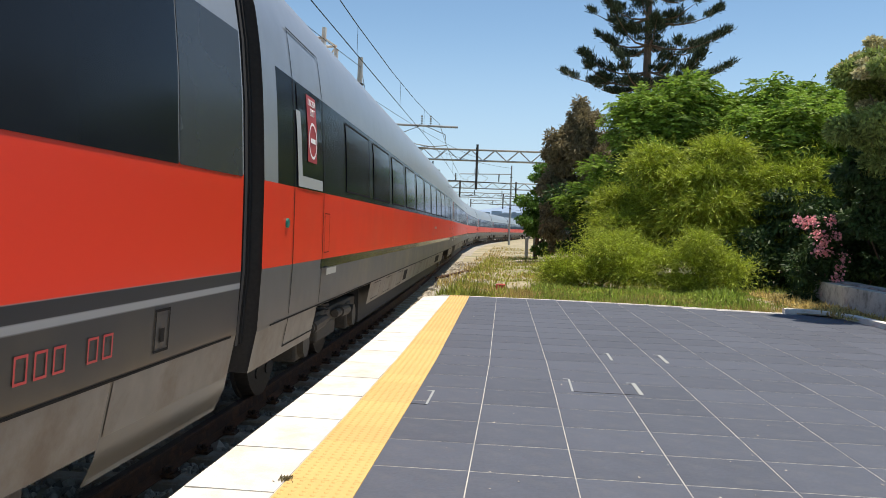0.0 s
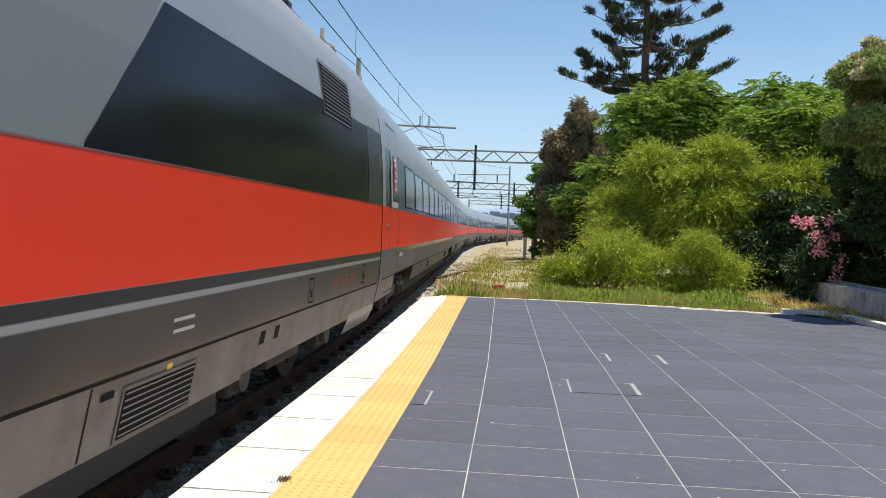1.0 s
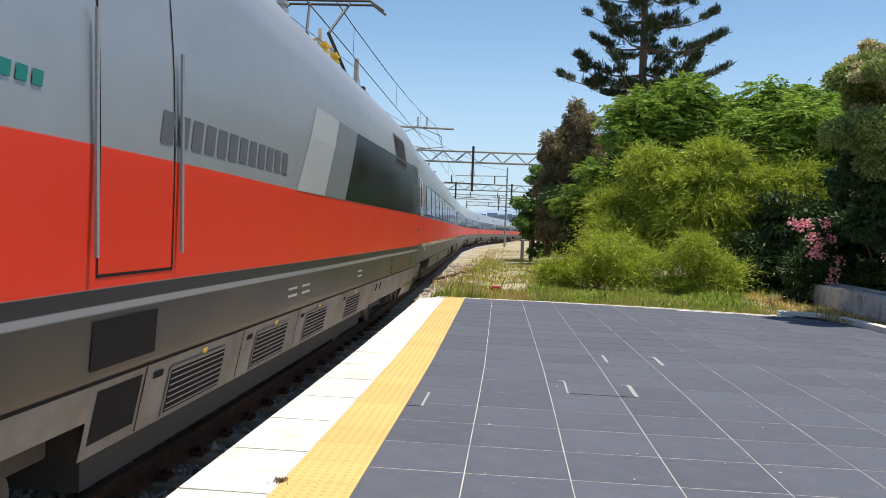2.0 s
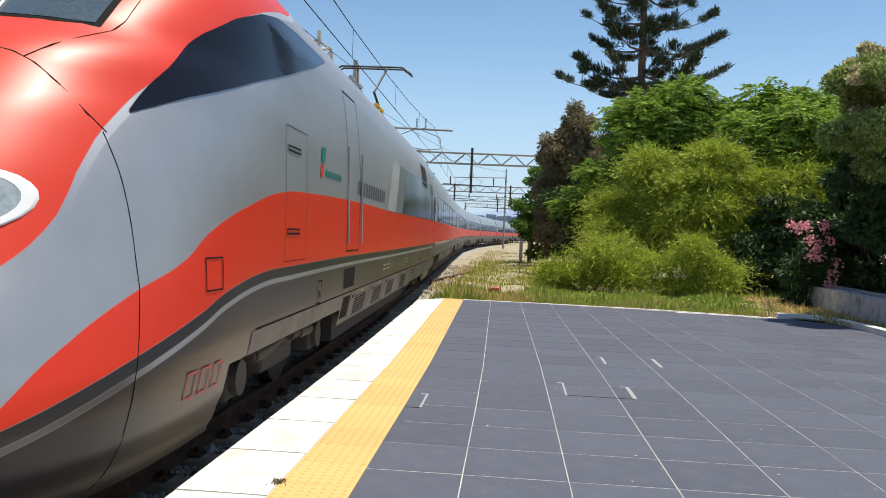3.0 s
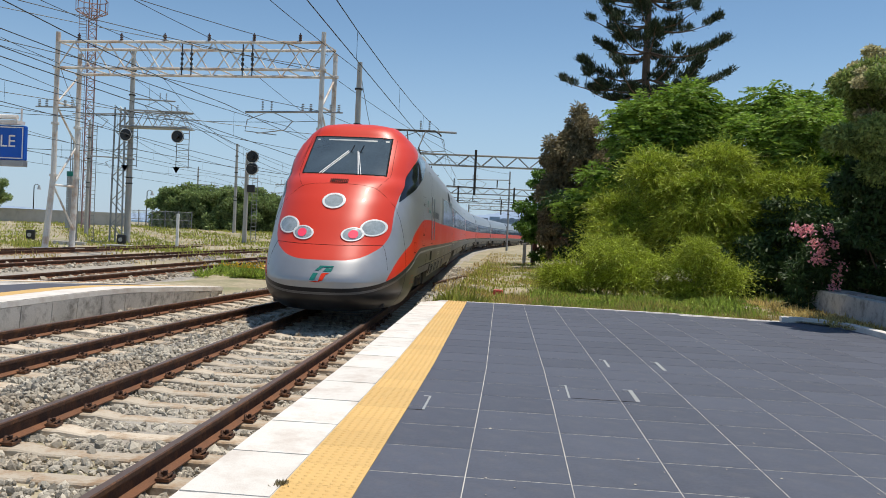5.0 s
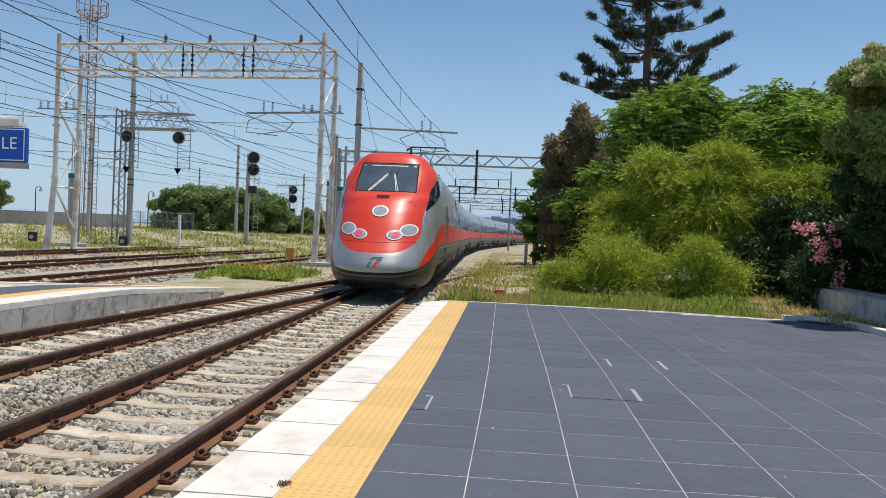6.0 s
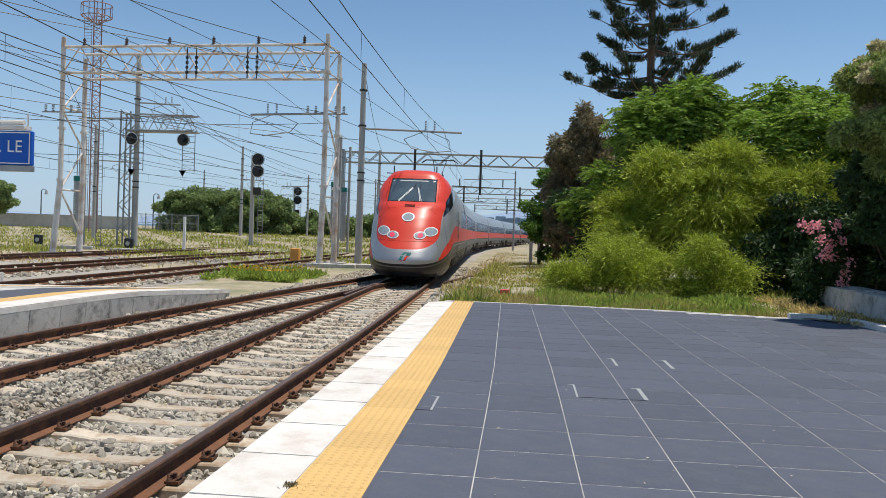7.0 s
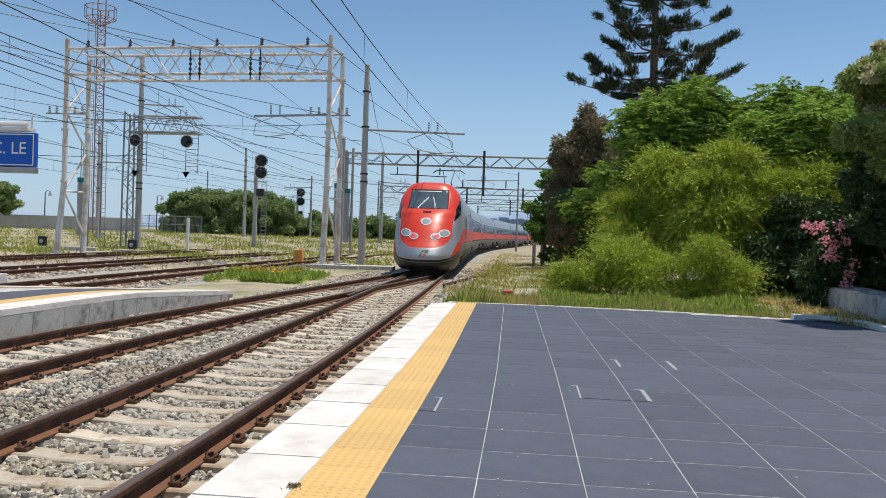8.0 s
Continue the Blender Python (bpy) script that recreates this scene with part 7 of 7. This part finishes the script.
def street_lamp(x, y, top):
    ob = empty("street_lamp", label="old style dark street lamp by the sea", category="lamp", group="promenade lamps")
    bm = bmesh.new()
    tube(bm, (x, y, GROUND), (x, y, top), 0.09, 0.06, seg=8)
    path_tube(bm, [(x, y, top), (x + 0.3, y, top + 0.25), (x + 0.7, y, top + 0.1)], 0.04)
    part("post", bm, M_dark, ob)
    bm = bmesh.new()
    tube(bm, (x + 0.7, y, top - 0.45), (x + 0.7, y, top + 0.1), 0.25, 0.1, seg=10)
    part("lantern", bm, M_pale, ob)
    return ob


for x, y in ((-63.5, 101.5), (-50.2, 106.0), (-47.5, 140.0)):
    street_lamp(x, y, 5.2)
water = tagged(mesh_ob("water", [(-5000, 318, -1.6), (600, 318, -1.6), (600, 4500, -1.6), (-5000, 4500, -1.6)], [(0, 1, 2, 3)], M_water), "blue sea along the horizon", "sea", kind="structure")


def hills():
    rng = random.Random(6)
    n = 160
    v, f = [], []
    for i in range(n):
        x = -4500 + 8000 * i / (n - 1)
        h = 40 + 25 * noise.noise(Vector((x * 0.002, 0.3, 0))) + 12 * noise.noise(Vector((x * 0.01, 4.0, 0)))
        h += 105 * math.exp(-((x - 250) / 620) ** 2) + 60 * math.exp(-((x + 900) / 500) ** 2) * 0.4
        for y, k in ((3400, 0.0), (3600, 0.7), (3900, 1.0), (4300, 0.5)):
            v.append((x, y, -2 + h * k))
    f = [(4 * i + j, 4 * i + 4 + j, 4 * i + 5 + j, 4 * i + 1 + j) for i in range(n - 1) for j in range(3)]
    return tagged(mesh_ob("backdrop_hills", v, f, M_hill, smooth=True), "hazy blue hills across the bay", "hills", kind="structure")


hills()


def far_town():
    rng = random.Random(12)
    bm = bmesh.new()
    for _ in range(230):
        x, y = rng.uniform(-150, 520), rng.uniform(900, 1700)
        w, h = rng.uniform(8, 26), rng.uniform(6, 16)
        base = (y - 900) * 0.035 - 2
        box(bm, x, x + w, y, y + 12, base - 6, base + h)
    return tagged(part("backdrop_town", bm, M_town), "pale houses of a distant town", "town", kind="structure")


far_town()


# ---- small things by the line ----
def small_things():
    one = tagged(one_box("marker_post", (-22.9, -22.74, 52.8, 52.96, GROUND, 1.9), M_whitepaint, None, "", 0.01), "thin white marker post in the weeds", "post")
    tagged(one_box("junction_box", (-11.95, -11.5, 40.8, 41.2, GROUND, 0.35), M_orange, None, "", 0.03), "faded orange trackside junction box", "box")
    tagged(one_box("red_marker", (-0.62, -0.36, 22.6, 22.8, -0.32, -0.12), M_redbox, None, "", 0.02), "small faded red box in the gravel", "box")
    for x, y in ((-34.0, 54.0), (-26.6, 52.5)):
        ob = empty("dwarf_signal", label="low black shunting signal among the weeds", category="signal", group="dwarf signals")
        bm = bmesh.new()
        box(bm, x - 0.3, x + 0.3, y, y + 0.3, GROUND + 0.1, GROUND + 0.8, 0.08)
        part("body", bm, M_black, ob)
        bm = bmesh.new()
        tube(bm, (x, y - 0.02, GROUND + 0.45), (x, y - 0.05, GROUND + 0.45), 0.14, seg=14)
        part("lens", bm, M_pale, ob)
    for x, y, w, d in ((-9.6, 38.0, 1.6, 0.5), (-8.6, 38.6, 2.2, 0.9), (-30.5, 51.0, 2.2, 0.4), (-26.0, 49.0, 1.8, 0.5)):
        tagged(one_box("concrete_slab", (x, x + w, y, y + d, GROUND - 0.1, GROUND + 0.22), M_concrete, None, "", 0.03), "grey concrete duct slab beside the track", "slab", "duct slabs")
    for x, y in ((0.3, 49.0), (0.75, 47.0)):
        tagged(one_box("white_post", (x, x + 0.2, y, y + 0.2, -0.4, 1.0 if y > 48 else 3.4), M_mast, None, "", 0.02), "short pale concrete post under the trees", "post")


small_things()


def right_wall():
    ob = empty("planter_wall", kind="structure", label="white painted low wall at the platform's corner")
    pts = [(6.95, 19.2), (6.9, 18.2), (6.8, 17.0), (6.7, 15.2), (6.6, 10.0)]
    v, f = sweep(np.array(pts), [(0.02, -0.5), (0.02, 0.5), (0.26, 0.5), (0.26, -0.5)])
    mesh_ob("wall_core", v, f, M_concrete, ob)
    path = np.array(pts)[::-1]
    rng = random.Random(9)
    for course in range(3):
        y = 10.0 + 0.25 * (course % 2)
        while y < 19.0:
            x, x2 = (float(np.interp(c, path[:, 1], path[:, 0])) for c in (y, y + 0.5))
            bm = bmesh.new()
            z = -0.13 + 0.225 * course
            box(bm, 0.0, 0.28, 0.006, 0.494, z + 0.005, z + 0.22, 0.008, Matrix.Translation((x + rng.uniform(-0.004, 0.004), y, 0)) @ Matrix.Rotation(math.atan2(x - x2, 0.5), 4, "Z"))
            part("block", bm, M_block, ob)
            y += 0.5
    kerb = np.array([[5.0, 15.85], [5.4, 15.86], [5.75, 15.6], [5.92, 15.0], [5.98, 14.0], [6.0, 9.0]])
    v, f = sweep(kerb, [(-0.1, -0.1), (-0.1, 0.09), (-0.08, 0.1), (0.03, 0.1), (0.05, 0.09), (0.05, -0.1)])
    mesh_ob("kerb", v, f, M_white, ob)
    v = [(5.2, 15.8, 0.03), (5.95, 15.0, 0.04), (6.02, 9, 0.04), (6.7, 9, 0.05), (6.75, 17, 0.06), (6.5, 19.5, 0.0), (5.6, 21, -0.1), (5.0, 15.95, -0.05)]
    mesh_ob("soil_bed", v, [tuple(range(8))], M_ground, ob)
    return ob


right_wall()
grass("dry_grass", "dry leaves and straw in the planting bed", 4000, lambda r, n: patchy(r, n, 5.6, 6.7, 14.5, 20.5, 0.02, 0.8, -0.3, 1.0), 0.16, 0.03, M_straw, 44, 1.2)
grass("weeds", "green ground cover below the oleander", 5000, lambda r, n: patchy(r, n, 4.6, 6.6, 17.2, 22.5, -0.2, 0.8, -0.3, 1.0), 0.22, 0.045, M_weed, 45, 1.2)


def floor_hatch():
    """Pale metal corners of hatches set in the paving."""
    for pts in (((0.50, 7.70), (0.51, 7.11)), ((1.08, 7.66), (1.11, 7.12)), ((-0.68, 6.81), (-0.67, 6.27)), ((1.04, 9.50), (1.06, 8.98)), ((1.63, 9.56), (1.66, 8.97))):
        (xa, ya), (xb, yb) = pts
        bm = bmesh.new()
        d = 0.004
        box(bm, min(xa, xb) - d, max(xa, xb) + d, yb, ya, 0.0, 0.003)
        box(bm, xa - 0.05, xa + d, ya - 0.02, ya, 0.0, 0.0035)
        tagged(part("floor_hatch_corner", bm, M_pale), "pale worn metal strip of a floor hatch", "hatch strip", "floor hatch strips")
    for x0, x1, y in ((0.52, 1.09, 7.10), (-0.88, -0.67, 6.255)):
        bm = bmesh.new()
        box(bm, x0, x1, y, y + 0.012, 0.0, 0.002)
        tagged(part("floor_hatch_edge", bm, M_seam), "dark gap along a floor hatch", "hatch strip", "floor hatch gaps")


floor_hatch()


def litter():
    """Small pale flecks and dry leaves lying on the paving."""
    rng = random.Random(21)
    bm = bmesh.new()
    for _ in range(80):
        y = 4.2 + 11.5 * rng.random() ** 1.3
        x = rng.uniform(-0.7, 0.4 + 0.4 * y)
        r = rng.uniform(0.004, 0.011)
        n = rng.choice((4, 5, 6))
        a = rng.uniform(0, 6.28)
        bm.faces.new([bm.verts.new((x + r * rng.uniform(0.6, 1.4) * math.cos(a + 6.283 * k / n), y + r * rng.uniform(0.6, 1.8) * math.sin(a + 6.283 * k / n), 0.003 + rng.uniform(0, 0.004))) for k in range(n)])
    tagged(part("litter", bm, M_fleck), "small pale flecks lying on the paving", "litter", kind="stuff")


litter()


# ---- paving pieces ----
def bend(y):
    """How far the rows of paving follow the curve of the platform's edge."""
    return edge_x(y) + 1.66


def paving():
    cell = tile_mesh(0.593, 0.590, 0.0007)
    rng = random.Random(5)
    for i in range(13):
        for j in range(-3, 20):
            x, y = -0.8186 + 0.6 * i + 0.3, 4.591 + 0.6 * j + 0.3
            room = min(far_y(x - 0.3), far_y(x + 0.3)) - 0.075 - (y - 0.3)
            if room < 0.08 or x > 2.4 + 0.42 * y:
                continue
            turn = -math.degrees(math.atan(edge_x(y + 0.5) - edge_x(y - 0.5)))
            cut = min(room / 0.6, 1.0)
            m = pose(x + bend(y), y - 0.3 + 0.3 * cut, rng.uniform(-0.0002, 0.0002), rng.uniform(-0.015, 0.015), rng.uniform(-0.015, 0.015), turn)
            shared("tile", cell, PLATFORM, m @ Matrix.Diagonal((1, cut, 1, 1)))
    y = -11.8
    while y < 16.3:
        yc = y + 0.2
        turn = -math.degrees(math.atan((edge_x(yc + 0.5) - edge_x(yc - 0.5))))
        shared("tactile_tile", TACTILE, PLATFORM, pose(edge_x(yc) + 0.49 + 0.2, yc, 0.006, 0, 0, turn))
        y += 0.401


def paving_rest():
    """The paving behind and beside the near part, joined."""
    v, f = [], []
    for i in range(-1, 22):
        for j in range(-27, 19):
            x, y = -0.8186 + 0.6 * i + 0.3, 4.591 + 0.6 * j + 0.3
            near = j >= -3 and i < 13 and not x > 2.4 + 0.42 * y
            if near or i < 0 and j < 8 or y + 0.3 > far_y(x) - 0.09 or y < -11.7 or x > 11.6:
                continue
            k = len(v)
            w, d = 0.296, 0.2952
            x += bend(y)
            v += [(x - w, y - d, 0), (x + w, y - d, 0), (x + w, y + d, 0), (x - w, y + d, 0)]
            f.append((k, k + 1, k + 2, k + 3))
    tagged(mesh_ob("tile_rest", v, f, M_slate, PLATFORM), kind="stuff")


paving()
paving_rest()
motions()
